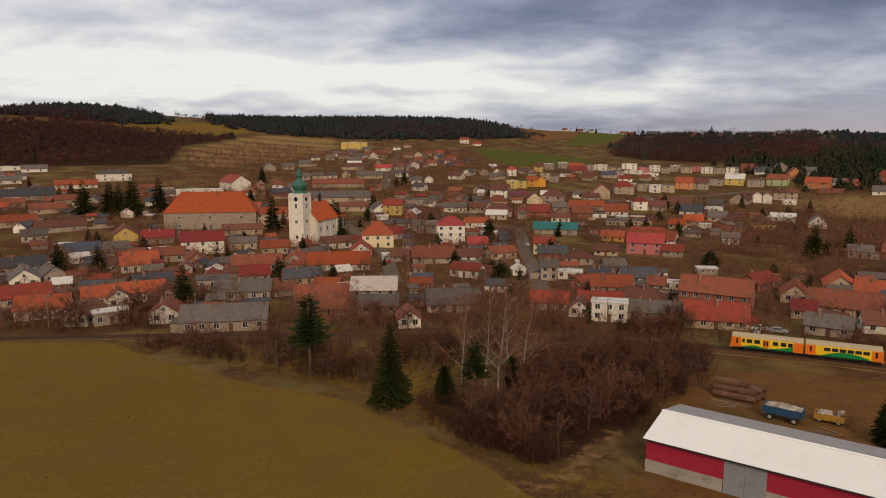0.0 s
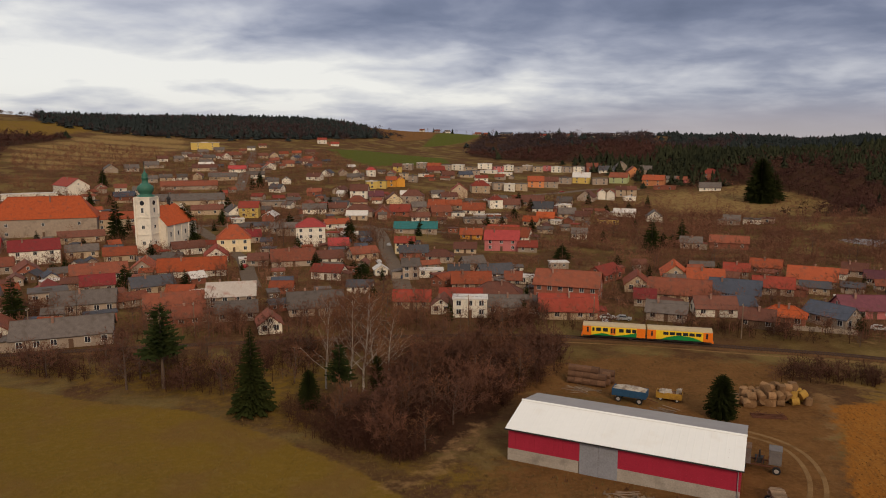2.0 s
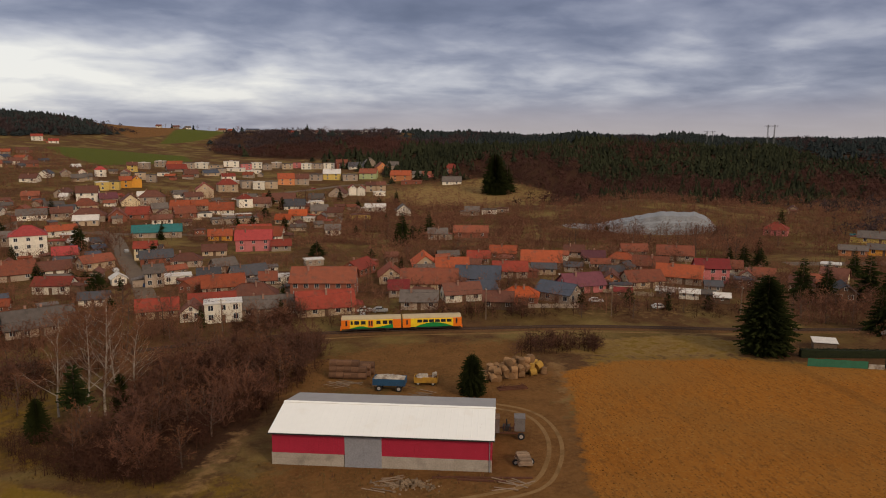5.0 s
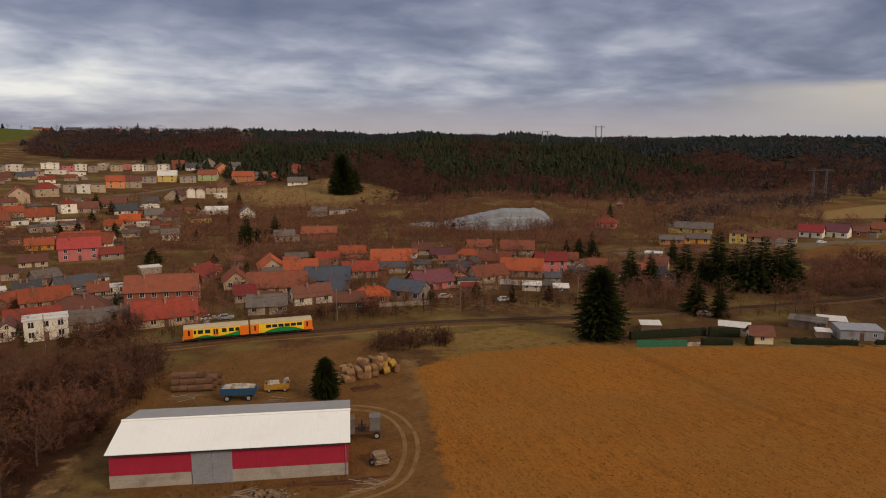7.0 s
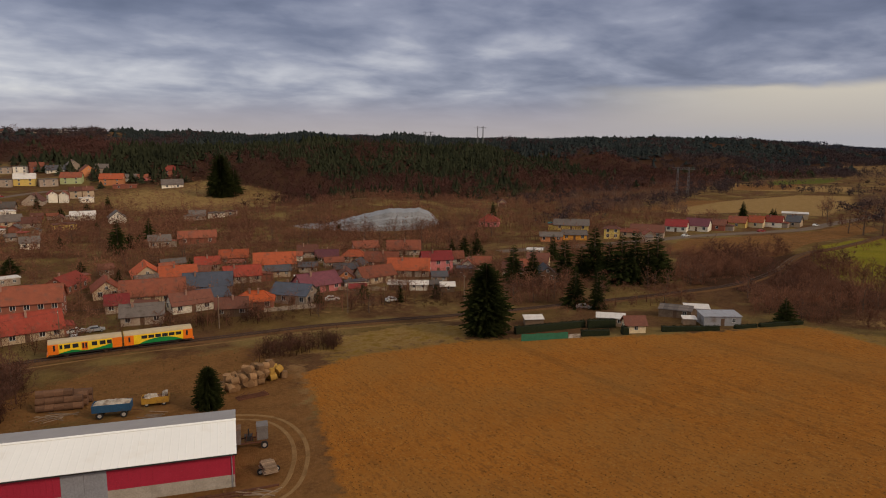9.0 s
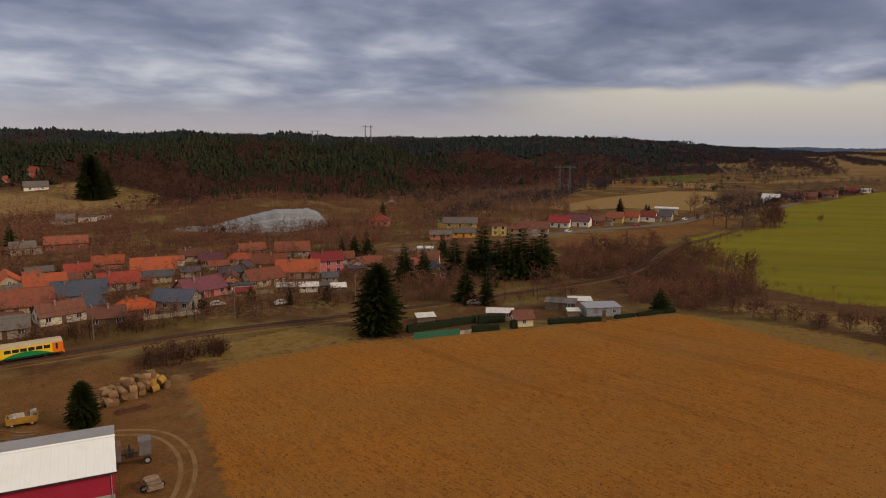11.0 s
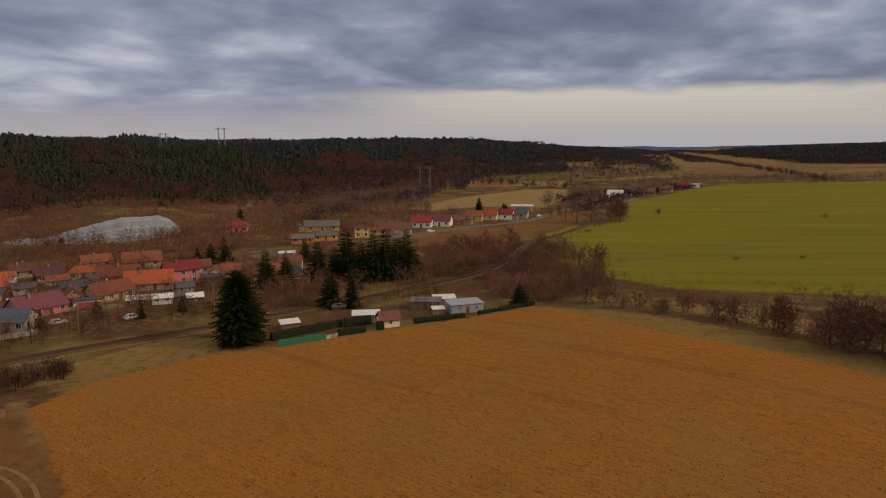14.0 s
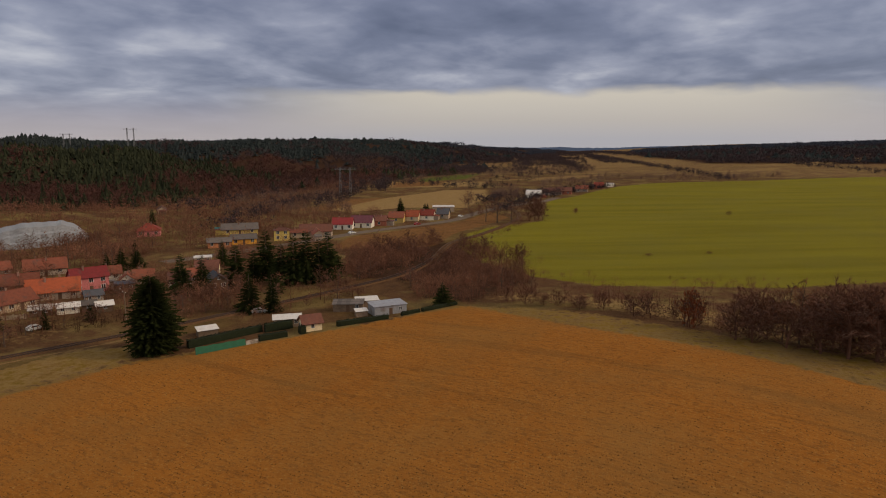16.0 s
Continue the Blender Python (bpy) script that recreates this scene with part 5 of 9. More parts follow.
house(367.7, 98.7, -85, 7.5, 8.0, 3.0, 3.4, "brick", "brown", "gable", 1, 2)
house(385.3, 93.5, -86, 8.4, 9.0, 3.0, 3.8, "ochre", "rust", "gable", 1, 1)
house(392.7, 85.9, -88, 7.2, 9.0, 3.0, 3.8, "cream", "orange", "gable", 1, 2)
house(399.2, 78.5, -89, 8.0, 9.0, 3.0, 3.8, "white", "red", "gable", 1, 1)
house(406.4, 70.4, -90, 6.8, 9.0, 3.0, 3.8, "beige", "dark", "gable", 1, 2)
house(441.9, 76.5, -80, 13.6, 12.0, 3.3, 0.6, "beige", "white", "flat", 1, 0)
house(558.2, 24.0, -98, 11.2, 10.0, 3.0, 4.2, "white", "white", "gable", 1, 2)
house(596.0, -0.1, -95, 11.6, 9.0, 3.0, 3.8, "brick", "brown", "gable", 1, 1)
house(588.6, 11.4, -94, 9.7, 9.0, 3.0, 3.8, "grey", "brown", "gable", 1, 1)
house(622.4, -14.7, -96, 10.2, 9.0, 3.0, 3.8, "grey", "rust", "gable", 1, 1)
house(670.4, -31.2, -98, 7.8, 9.0, 3.0, 3.8, "brick", "red", "gable", 1, 1)
house(700.8, -43.3, -99, 7.1, 9.0, 3.3, 0.6, "white", "white", "flat", 1, 0)
house(1566.9, 919.7, -60, 13.5, 9.0, 3.0, 3.8, "white", "grey", "gable", 1, 1)
house(163.5, 270.8, -31, 8.6, 7.0, 3.0, 2.9, "grey", "grey", "gable", 1, 1)
house(179.5, 267.4, -34, 15.4, 8.0, 3.0, 3.4, "brick", "rust", "gable", 1, 1)
house(-107.5, 859.4, 7, 31.4, 10.0, 8.6, 0.9, "yellow", "white", "flat", 3, 0)
house(29.1, 949.0, -2, 12.1, 8.0, 5.6, 3.4, "white", "red", "gable", 2, 1)
house(44.9, 930.4, -3, 10.4, 8.0, 3.0, 3.4, "white", "red", "gable", 1, 1)
house(-124.8, 690.9, 15, 8.9, 7.0, 3.0, 2.9, "white", "brown", "gable", 1, 1)
house(-110.8, 693.3, 17, 8.7, 7.0, 3.0, 3.0, "grey", "grey", "gable", 1, 1)
house(-100.4, 714.7, 8, 9.7, 7.3, 3.0, 3.0, "grey", "brown", "gable", 1, 2)
house(-84.8, 703.5, 15, 10.4, 8.4, 3.0, 3.5, "beige", "grey", "gable", 1, 2)
house(-70.8, 716.0, 101, 14.6, 10.8, 3.0, 4.5, "white", "rust", "gable", 1, 2)
house(-103.0, 526.0, 11, 7.6, 6.5, 3.0, 2.7, "grey", "grey", "gable", 1, 2)
house(-95.1, 534.2, 15, 8.1, 6.5, 3.0, 2.7, "beige", "grey", "gable", 1, 1)
house(-84.0, 534.6, 14, 6.8, 6.5, 3.0, 2.7, "white", "grey", "gable", 1, 1)
house(-74.2, 544.6, 90, 10.1, 7.4, 3.0, 3.1, "beige", "rust", "gable", 1, 2)
house(-63.1, 547.2, -1, 6.8, 6.5, 3.0, 2.7, "beige", "brown", "gable", 1, 1)
house(-37.2, 599.4, 9, 8.6, 6.8, 3.0, 2.9, "grey", "rust", "gable", 1, 1)
house(-25.1, 607.3, 97, 13.1, 9.7, 3.0, 4.1, "white", "orange", "gable", 1, 1)
house(-10.3, 631.2, 6, 9.6, 7.5, 3.0, 3.2, "beige", "rust", "gable", 1, 1)
house(4.0, 658.4, 5, 9.0, 7.1, 3.0, 3.0, "white", "brown", "gable", 1, 1)
house(-36.8, 734.8, 11, 9.2, 7.5, 3.0, 3.1, "beige", "brown", "gable", 1, 1)
house(-26.4, 741.4, 100, 13.6, 10.1, 3.0, 4.2, "beige", "brown", "gable", 1, 1)
house(-16.9, 766.4, 9, 9.0, 7.3, 3.0, 3.1, "beige", "orange", "gable", 1, 1)
house(-3.4, 778.2, -8, 9.2, 7.4, 3.0, 3.1, "grey", "orange", "gable", 1, 1)
house(11.2, 796.8, -1, 10.8, 8.1, 3.0, 3.4, "grey", "brown", "gable", 1, 1)
house(-61.6, 806.9, 4, 7.7, 6.5, 3.0, 2.7, "beige", "rust", "gable", 1, 1)
house(-55.8, 856.7, 4, 8.9, 6.6, 3.0, 2.8, "white", "grey", "gable", 1, 1)
house(-44.5, 891.1, 3, 9.2, 6.9, 3.0, 2.9, "beige", "rust", "gable", 1, 1)
house(-110.7, 741.6, 16, 8.7, 7.1, 3.0, 3.0, "white", "grey", "gable", 1, 1)
house(-100.1, 779.8, 12, 10.6, 8.4, 3.0, 3.5, "grey", "grey", "gable", 1, 1)
house(-88.5, 823.4, 6, 11.1, 8.4, 3.0, 3.5, "grey", "grey", "gable", 1, 1)
house(33.0, 565.3, 92, 9.8, 7.2, 3.0, 3.0, "grey", "brown", "gable", 1, 1)
house(-322.5, 511.4, 24, 7.1, 6.5, 3.0, 2.7, "white", "grey", "gable", 1, 1)
house(-310.8, 506.1, 40, 7.4, 6.5, 3.0, 2.7, "white", "rust", "gable", 1, 1)
house(-306.1, 509.9, 39, 6.7, 6.5, 3.0, 2.7, "white", "grey", "gable", 1, 2)
house(-124.9, 480.9, 105, 9.8, 7.3, 3.0, 3.1, "grey", "rust", "gable", 1, 1)
house(-112.9, 479.3, 13, 6.9, 6.5, 3.0, 2.7, "white", "rust", "gable", 1, 1)
house(-99.1, 466.8, 4, 6.8, 6.5, 3.0, 2.7, "white", "grey", "gable", 1, 1)
house(-246.1, 387.9, 40, 8.1, 6.6, 3.0, 2.8, "grey", "orange", "gable", 1, 1)
house(-145.9, 591.2, 109, 15.2, 11.3, 3.0, 4.7, "grey", "grey", "gable", 1, 1)
house(-132.0, 599.4, 17, 10.5, 8.2, 3.0, 3.5, "grey", "grey", "gable", 1, 1)
house(-122.6, 628.0, 16, 11.4, 9.0, 3.0, 3.8, "grey", "grey", "gable", 1, 1)
house(308.5, 112.8, 28, 7.6, 5.6, 3.0, 2.4, "beige", "rust", "gable", 1, 1)

# houses of the village centre
house(-19.7, 197.4, 1, 12.6, 7.8, 4.8, 3.0, "grey", "tin", "gable", 2, 2, group="houses of the village centre")
house(-17.7, 186.4, 4, 10.4, 6.4, 2.5, 2.4, "grey", "grey", "gable", 1, 1, group="houses of the village centre")
house(-34.4, 194.6, 10, 14.8, 9.2, 2.5, 3.5, "grey", "rust", "gable", 1, 1, group="houses of the village centre")
house(-29.6, 182.9, 16, 6.6, 5.5, 2.5, 2.1, "brick", "rust", "gable", 1, 1, group="houses of the village centre")
house(2.8, 190.5, 3, 14.6, 9.0, 2.5, 3.4, "grey", "grey", "gable", 1, 2, group="houses of the village centre")
house(29.8, 191.3, -13, 10.1, 6.3, 2.5, 2.4, "beige", "red", "gable", 1, 2, group="houses of the village centre")
house(-37.8, 251.9, 5, 22.1, 9.5, 2.5, 3.6, "white", "bright", "gable", 1, 1, group="houses of the village centre")
house(-54.7, 257.2, 95, 11.9, 8.1, 2.5, 3.1, "grey", "orange", "gable", 1, 2, group="houses of the village centre")
house(-33.1, 280.8, 96, 12.5, 8.5, 2.5, 3.2, "white", "red", "gable", 1, 1, group="houses of the village centre")
house(-20.9, 268.9, 9, 5.4, 5.5, 2.5, 0.7, "white", "white", "flat", 1, 0, group="houses of the village centre")
house(-16.5, 267.2, -0, 7.1, 5.5, 2.5, 2.1, "grey", "brown", "gable", 1, 1, group="houses of the village centre")
house(-3.8, 265.8, 4, 15.9, 9.5, 2.5, 3.6, "grey", "rust", "gable", 1, 1, group="houses of the village centre")
house(9.4, 266.5, 5, 10.3, 6.4, 2.5, 2.4, "white", "brown", "gable", 1, 2, group="houses of the village centre")
house(35.6, 232.0, -5, 5.6, 5.5, 4.8, 2.1, "grey", "grey", "gable", 2, 1, group="houses of the village centre")
house(43.0, 233.8, -9, 8.3, 5.5, 2.5, 0.7, "white", "white", "flat", 1, 0, group="houses of the village centre")
house(51.6, 261.1, -18, 10.3, 6.4, 2.5, 2.4, "grey", "brown", "hip", 1, 1, group="houses of the village centre")
house(51.9, 229.5, -12, 6.9, 5.5, 2.5, 2.1, "grey", "dark", "gable", 1, 2, group="houses of the village centre")
house(37.1, 184.3, 73, 7.9, 5.4, 2.5, 2.0, "white", "brown", "gable", 1, 1, group="houses of the village centre")
house(41.3, 283.2, -15, 7.8, 5.5, 4.8, 2.1, "cream", "red", "gable", 2, 2, group="houses of the village centre")
house(-8.8, 173.3, 97, 8.1, 5.5, 2.5, 2.1, "white", "rust", "gable", 1, 1, group="houses of the village centre")
house(14.6, 184.6, -0, 5.7, 5.5, 2.5, 2.1, "grey", "brown", "gable", 1, 1, group="houses of the village centre")

# works and houses at the start of the valley road
house(279.9, 147.5, -58, 9.6, 5.8, 2.6, 1.5, "salmon", "grey", "gable", 1, 1, group="houses by the valley road")
house(290.7, 141.3, -60, 10.8, 6.5, 2.6, 1.7, "orange", "grey", "gable", 1, 1, group="houses by the valley road")
house(322.0, 158.2, -64, 17.1, 9.5, 2.6, 2.5, "yellow", "grey", "gable", 1, 1, group="houses by the valley road")
house(319.5, 168.1, -62, 3.5, 5.0, 2.6, 0.7, "grey", "teal", "flat", 1, 0, group="houses by the valley road")
house(303.4, 128.5, -67, 6.9, 5.0, 4.8, 1.3, "yellow", "brown", "hip", 2, 1, group="houses by the valley road")
house(313.8, 124.2, -68, 7.6, 5.0, 2.6, 1.3, "beige", "rust", "gable", 1, 1, group="houses by the valley road")
house(240.0, 133.3, -61, 6.1, 5.0, 2.6, 0.7, "beige", "white", "flat", 1, 0, group="houses by the valley road")

# houses close beside the railway
house(43.4, 178.1, -14, 9.0, 5.6, 5.0, 0.7, "white", "white", "flat", 2, 0, group="houses beside the railway")
house(43.4, 189.2, -14, 11.6, 7.2, 2.5, 2.7, "grey", "red", "gable", 1, 1, group="houses beside the railway")
house(55.5, 193.4, -19, 13.6, 8.4, 2.5, 3.2, "beige", "brown", "hip", 1, 2, group="houses beside the railway")
house(52.0, 212.0, -11, 12.2, 7.6, 2.5, 2.9, "grey", "orange", "gable", 1, 2, group="houses beside the railway")
house(53.6, 178.9, -17, 10.4, 6.4, 2.5, 2.4, "grey", "grey", "gable", 1, 2, group="houses beside the railway")
house(61.7, 177.3, -31, 6.8, 5.5, 2.5, 2.1, "white", "grey", "gable", 1, 2, group="houses beside the railway")
house(68.4, 171.5, -17, 14.8, 9.2, 2.5, 3.5, "beige", "red", "gable", 1, 2, group="houses beside the railway")
house(76.0, 190.1, -32, 18.5, 9.5, 5.0, 3.6, "brick", "rust", "gable", 2, 1, group="houses beside the railway")
house(71.8, 214.0, -22, 6.3, 5.5, 2.5, 0.7, "white", "white", "flat", 1, 0, group="houses beside the railway")
house(71.7, 232.4, -13, 7.5, 5.5, 2.5, 0.7, "white", "grey", "flat", 1, 0, group="houses beside the railway")
house(63.5, 225.1, 3, 11.2, 6.9, 2.5, 2.6, "white", "dark", "gable", 1, 1, group="houses beside the railway")
house(83.2, 284.4, -20, 14.2, 8.8, 5.0, 3.3, "pink", "pink", "gable", 2, 1, group="houses beside the railway")
house(94.8, 313.3, -33, 20.9, 9.5, 2.5, 3.6, "white", "orange", "gable", 1, 1, group="houses beside the railway")
house(92.2, 277.3, -18, 7.7, 5.5, 2.5, 2.1, "grey", "red", "gable", 1, 2, group="houses beside the railway")
house(78.0, 318.2, -18, 10.1, 6.3, 2.5, 2.4, "orange", "orange", "gable", 1, 2, group="houses beside the railway")
house(66.1, 212.7, -18, 5.2, 5.5, 2.5, 2.1, "grey", "rust", "gable", 1, 2, group="houses beside the railway")
house(60.5, 244.9, 10, 7.8, 5.5, 2.5, 2.1, "grey", "grey", "gable", 1, 1, group="houses beside the railway")
house(65.6, 278.1, -16, 8.9, 5.5, 2.5, 2.1, "beige", "brown", "gable", 1, 1, group="houses beside the railway")
house(101.4, 197.4, 65, 10.7, 7.3, 2.5, 2.8, "beige", "orange", "gable", 1, 1, group="houses beside the railway")
house(120.4, 208.4, 64, 12.4, 8.4, 2.5, 3.2, "beige", "bright", "gable", 1, 1, group="houses beside the railway")
house(125.7, 198.9, -28, 10.9, 6.7, 2.5, 2.6, "beige", "orange", "gable", 1, 1, group="houses beside the railway")
house(106.8, 181.7, -33, 16.9, 9.5, 2.5, 3.6, "beige", "rust", "gable", 1, 1, group="houses beside the railway")
house(123.0, 179.0, -38, 13.7, 8.5, 2.5, 3.2, "grey", "blue", "gable", 1, 1, group="houses beside the railway")
house(114.0, 164.7, -11, 8.1, 5.5, 2.5, 2.1, "grey", "blue", "gable", 1, 1, group="houses beside the railway")
house(138.1, 182.6, -33, 11.1, 6.9, 2.5, 2.6, "grey", "red", "gable", 1, 1, group="houses beside the railway")
house(157.8, 212.9, -40, 9.8, 6.1, 2.5, 2.3, "brick", "orange", "gable", 1, 1, group="houses beside the railway")
house(158.8, 191.5, -40, 13.9, 8.6, 2.5, 3.3, "grey", "orange", "gable", 1, 1, group="houses beside the railway")
house(143.6, 154.5, -14, 12.6, 7.8, 2.5, 3.0, "pink", "purple", "gable", 1, 1, group="houses beside the railway")
house(118.6, 151.7, -42, 9.8, 6.1, 2.5, 2.3, "brick", "bright", "hip", 1, 2, group="houses beside the railway")
house(110.3, 150.7, -39, 7.8, 5.5, 2.5, 2.1, "wood", "brown", "gable", 1, 1, group="houses beside the railway")
house(106.5, 163.7, -17, 10.5, 6.5, 2.5, 2.5, "white", "brown", "gable", 1, 1, group="houses beside the railway")
house(92.1, 162.2, -33, 9.8, 6.1, 2.5, 2.3, "grey", "grey", "gable", 1, 1, group="houses beside the railway")
house(94.0, 177.9, -28, 5.6, 5.5, 2.5, 2.1, "grey", "crimson", "gable", 1, 2, group="houses beside the railway")
house(157.8, 155.9, 45, 7.6, 5.2, 2.5, 2.0, "salmon", "brown", "gable", 1, 1, group="houses beside the railway")
house(143.2, 208.3, -35, 7.8, 5.5, 2.5, 2.1, "grey", "red", "gable", 1, 1, group="houses beside the railway")
house(187.1, 180.2, -49, 8.9, 5.5, 2.5, 2.1, "grey", "orange", "hip", 1, 1, group="houses beside the railway")
house(206.2, 192.5, -35, 9.8, 6.1, 2.5, 2.3, "grey", "rust", "gable", 1, 1, group="houses beside the railway")
house(186.8, 166.3, -52, 11.6, 7.1, 2.5, 2.7, "brick", "rust", "gable", 1, 2, group="houses beside the railway")
house(164.3, 149.5, -19, 11.6, 7.2, 2.5, 2.7, "beige", "rust", "gable", 1, 1, group="houses beside the railway")
house(180.1, 148.2, -55, 13.8, 8.5, 2.5, 3.2, "grey", "orange", "gable", 1, 2, group="houses beside the railway")
house(189.3, 143.6, -39, 10.1, 6.2, 5.0, 2.4, "pink", "crimson", "gable", 2, 1, group="houses beside the railway")
house(213.4, 178.3, -48, 12.9, 8.0, 2.5, 3.0, "grey", "rust", "gable", 1, 2, group="houses beside the railway")
house(207.0, 149.3, -49, 7.3, 5.5, 2.5, 2.1, "white", "rust", "gable", 1, 1, group="houses beside the railway")
house(199.8, 137.4, 31, 6.0, 4.0, 2.5, 1.5, "white", "rust", "gable", 1, 2, group="houses beside the railway")
house(203.1, 133.9, -58, 6.0, 5.5, 2.5, 2.1, "white", "rust", "gable", 1, 1, group="houses beside the railway")
house(200.7, 119.9, -63, 6.3, 5.5, 2.5, 2.1, "white", "brown", "gable", 1, 2, group="houses beside the railway")
house(207.4, 118.4, -65, 4.1, 5.5, 2.5, 2.1, "grey", "rust", "gable", 1, 1, group="houses beside the railway")
house(180.2, 187.8, -40, 8.1, 5.5, 2.5, 2.1, "grey", "purple", "gable", 1, 2, group="houses beside the railway")
house(183.9, 202.1, -41, 7.4, 5.5, 2.5, 2.1, "grey", "brown", "gable", 1, 2, group="houses beside the railway")
house(160.3, 136.4, -56, 5.1, 3.4, 2.0, 0.8, "wood", "tin", "gable", 1, 0, "small", "outbuilding", "outbuilding", "low garden shed beside the railway houses", "outbuildings of the village", near=False)
house(167.5, 127.5, -55, 3.4, 3.4, 2.0, 0.8, "wood", "grey", "gable", 1, 0, "small", "outbuilding", "outbuilding", "low garden shed beside the railway houses", "outbuildings of the village", near=False)
house(167.7, 123.0, -48, 4.0, 3.4, 2.0, 0.8, "wood", "white", "gable", 1, 0, "small", "outbuilding", "outbuilding", "low garden shed beside the railway houses", "outbuildings of the village", near=False)
house(148.9, 142.4, -45, 4.7, 3.4, 2.0, 0.8, "wood", "crimson", "gable", 1, 0, "small", "outbuilding", "outbuilding", "low garden shed beside the railway houses", "outbuildings of the village", near=False)
house(164.0, 131.2, -52, 5.4, 3.4, 2.0, 0.8, "white", "white", "gable", 1, 0, "small", "outbuilding", "outbuilding", "low garden shed beside the railway houses", "outbuildings of the village", near=False)

# the upper estate: flat-roofed and gabled houses in close rows
house(111.4, 650.1, -17, 9.3, 7.1, 5.4, 0.8, "grey", "white", "flat", 2, 0, group="houses of the upper estate")
house(122.3, 645.0, -22, 12.4, 9.0, 2.9, 3.6, "beige", "orange", "gable", 1, 1, group="houses of the upper estate")
house(133.1, 641.9, -15, 9.3, 7.1, 5.4, 0.8, "grey", "grey", "flat", 2, 0, group="houses of the upper estate")
house(145.6, 648.3, -22, 11.5, 8.8, 5.4, 0.8, "white", "white", "flat", 2, 0, group="houses of the upper estate")
house(153.3, 629.9, -26, 11.2, 8.6, 5.4, 0.8, "beige", "grey", "flat", 2, 0, group="houses of the upper estate")
house(178.5, 673.2, -18, 13.7, 9.0, 5.4, 0.8, "white", "white", "flat", 2, 0, group="houses of the upper estate")
house(184.1, 645.9, -4, 9.5, 7.3, 5.4, 0.8, "pink", "grey", "flat", 2, 0, group="houses of the upper estate")
house(198.2, 658.4, -8, 9.2, 7.0, 5.4, 0.8, "white", "white", "flat", 2, 0, group="houses of the upper estate")
house(202.7, 641.8, -10, 7.9, 6.1, 5.4, 0.8, "grey", "grey", "flat", 2, 0, group="houses of the upper estate")
house(218.2, 660.3, -26, 8.8, 6.7, 5.4, 0.8, "grey", "white", "flat", 2, 0, group="houses of the upper estate")
house(224.5, 647.9, -18, 9.7, 7.4, 5.4, 0.8, "beige", "grey", "flat", 2, 0, group="houses of the upper estate")
house(237.4, 657.2, -26, 7.2, 5.5, 5.4, 0.8, "pink", "brown", "flat", 2, 0, group="houses of the upper estate")
house(241.6, 641.8, -30, 9.7, 7.4, 5.4, 0.8, "white", "white", "flat", 2, 0, group="houses of the upper estate")
house(250.6, 636.1, -33, 9.7, 7.4, 5.4, 0.8, "grey", "grey", "flat", 2, 0, group="houses of the upper estate")
house(261.0, 632.4, -30, 10.8, 8.2, 5.4, 0.8, "white", "grey", "flat", 2, 0, group="houses of the upper estate")
house(269.1, 622.3, -11, 10.7, 8.2, 5.4, 3.3, "brick", "rust", "gable", 2, 1, group="houses of the upper estate")
house(277.4, 608.3, -15, 14.2, 9.0, 2.9, 3.6, "white", "dark", "gable", 1, 1, group="houses of the upper estate")
house(290.9, 606.3, 73, 12.1, 8.9, 5.4, 3.6, "grey", "grey", "gable", 2, 1, group="houses of the upper estate")
house(283.9, 568.1, 72, 14.0, 10.3, 5.4, 4.1, "salmon", "rust", "gable", 2, 1, group="houses of the upper estate")
house(294.6, 565.7, -36, 10.0, 7.7, 5.4, 3.1, "grey", "grey", "gable", 2, 1, group="houses of the upper estate")
house(170.9, 629.7, -21, 15.4, 9.0, 2.9, 0.8, "white", "white", "flat", 1, 0, group="houses of the upper estate")
house(147.2, 596.5, -10, 11.6, 8.9, 5.4, 0.8, "grey", "grey", "flat", 2, 0, group="houses of the upper estate")
house(181.3, 612.2, -10, 12.0, 9.0, 2.9, 0.8, "white", "white", "flat", 1, 0, group="houses of the upper estate")
house(55.2, 564.5, 4, 7.1, 5.5, 5.4, 2.2, "white", "pink", "hip", 2, 1, group="houses of the upper estate")
house(48.6, 495.4, 5, 7.4, 5.7, 5.4, 0.8, "yellow", "white", "flat", 2, 0, group="houses of the upper estate")
house(56.2, 498.1, -18, 7.1, 5.5, 5.4, 0.8, "yellow", "grey", "flat", 2, 0, group="houses of the upper estate")
house(64.1, 506.2, -4, 7.2, 5.5, 5.4, 2.2, "orange", "orange", "gable", 2, 1, group="houses of the upper estate")
house(71.2, 509.6, 87, 8.3, 6.1, 5.4, 2.4, "orange", "red", "gable", 2, 1, group="houses of the upper estate")
house(79.8, 549.1, -8, 7.4, 5.7, 5.4, 0.8, "beige", "grey", "flat", 2, 0, group="houses of the upper estate")
house(85.1, 536.0, -18, 6.8, 5.5, 5.4, 0.8, "grey", "grey", "flat", 2, 0, group="houses of the upper estate")
house(82.1, 603.4, -8, 7.7, 5.9, 5.4, 2.3, "yellow", "brown", "gable", 2, 1, group="houses of the upper estate")
house(94.8, 628.3, -20, 9.0, 6.9, 5.4, 0.8, "grey", "white", "flat", 2, 0, group="houses of the upper estate")
house(117.5, 615.3, 1, 15.7, 9.0, 2.9, 3.6, "grey", "red", "gable", 1, 1, group="houses of the upper estate")
house(44.9, 543.9, 6, 5.2, 5.5, 2.9, 2.2, "grey", "grey", "gable", 1, 1, group="houses of the upper estate")
house(38.4, 537.5, -3, 7.6, 5.8, 2.9, 2.3, "beige", "grey", "gable", 1, 1, group="houses of the upper estate")
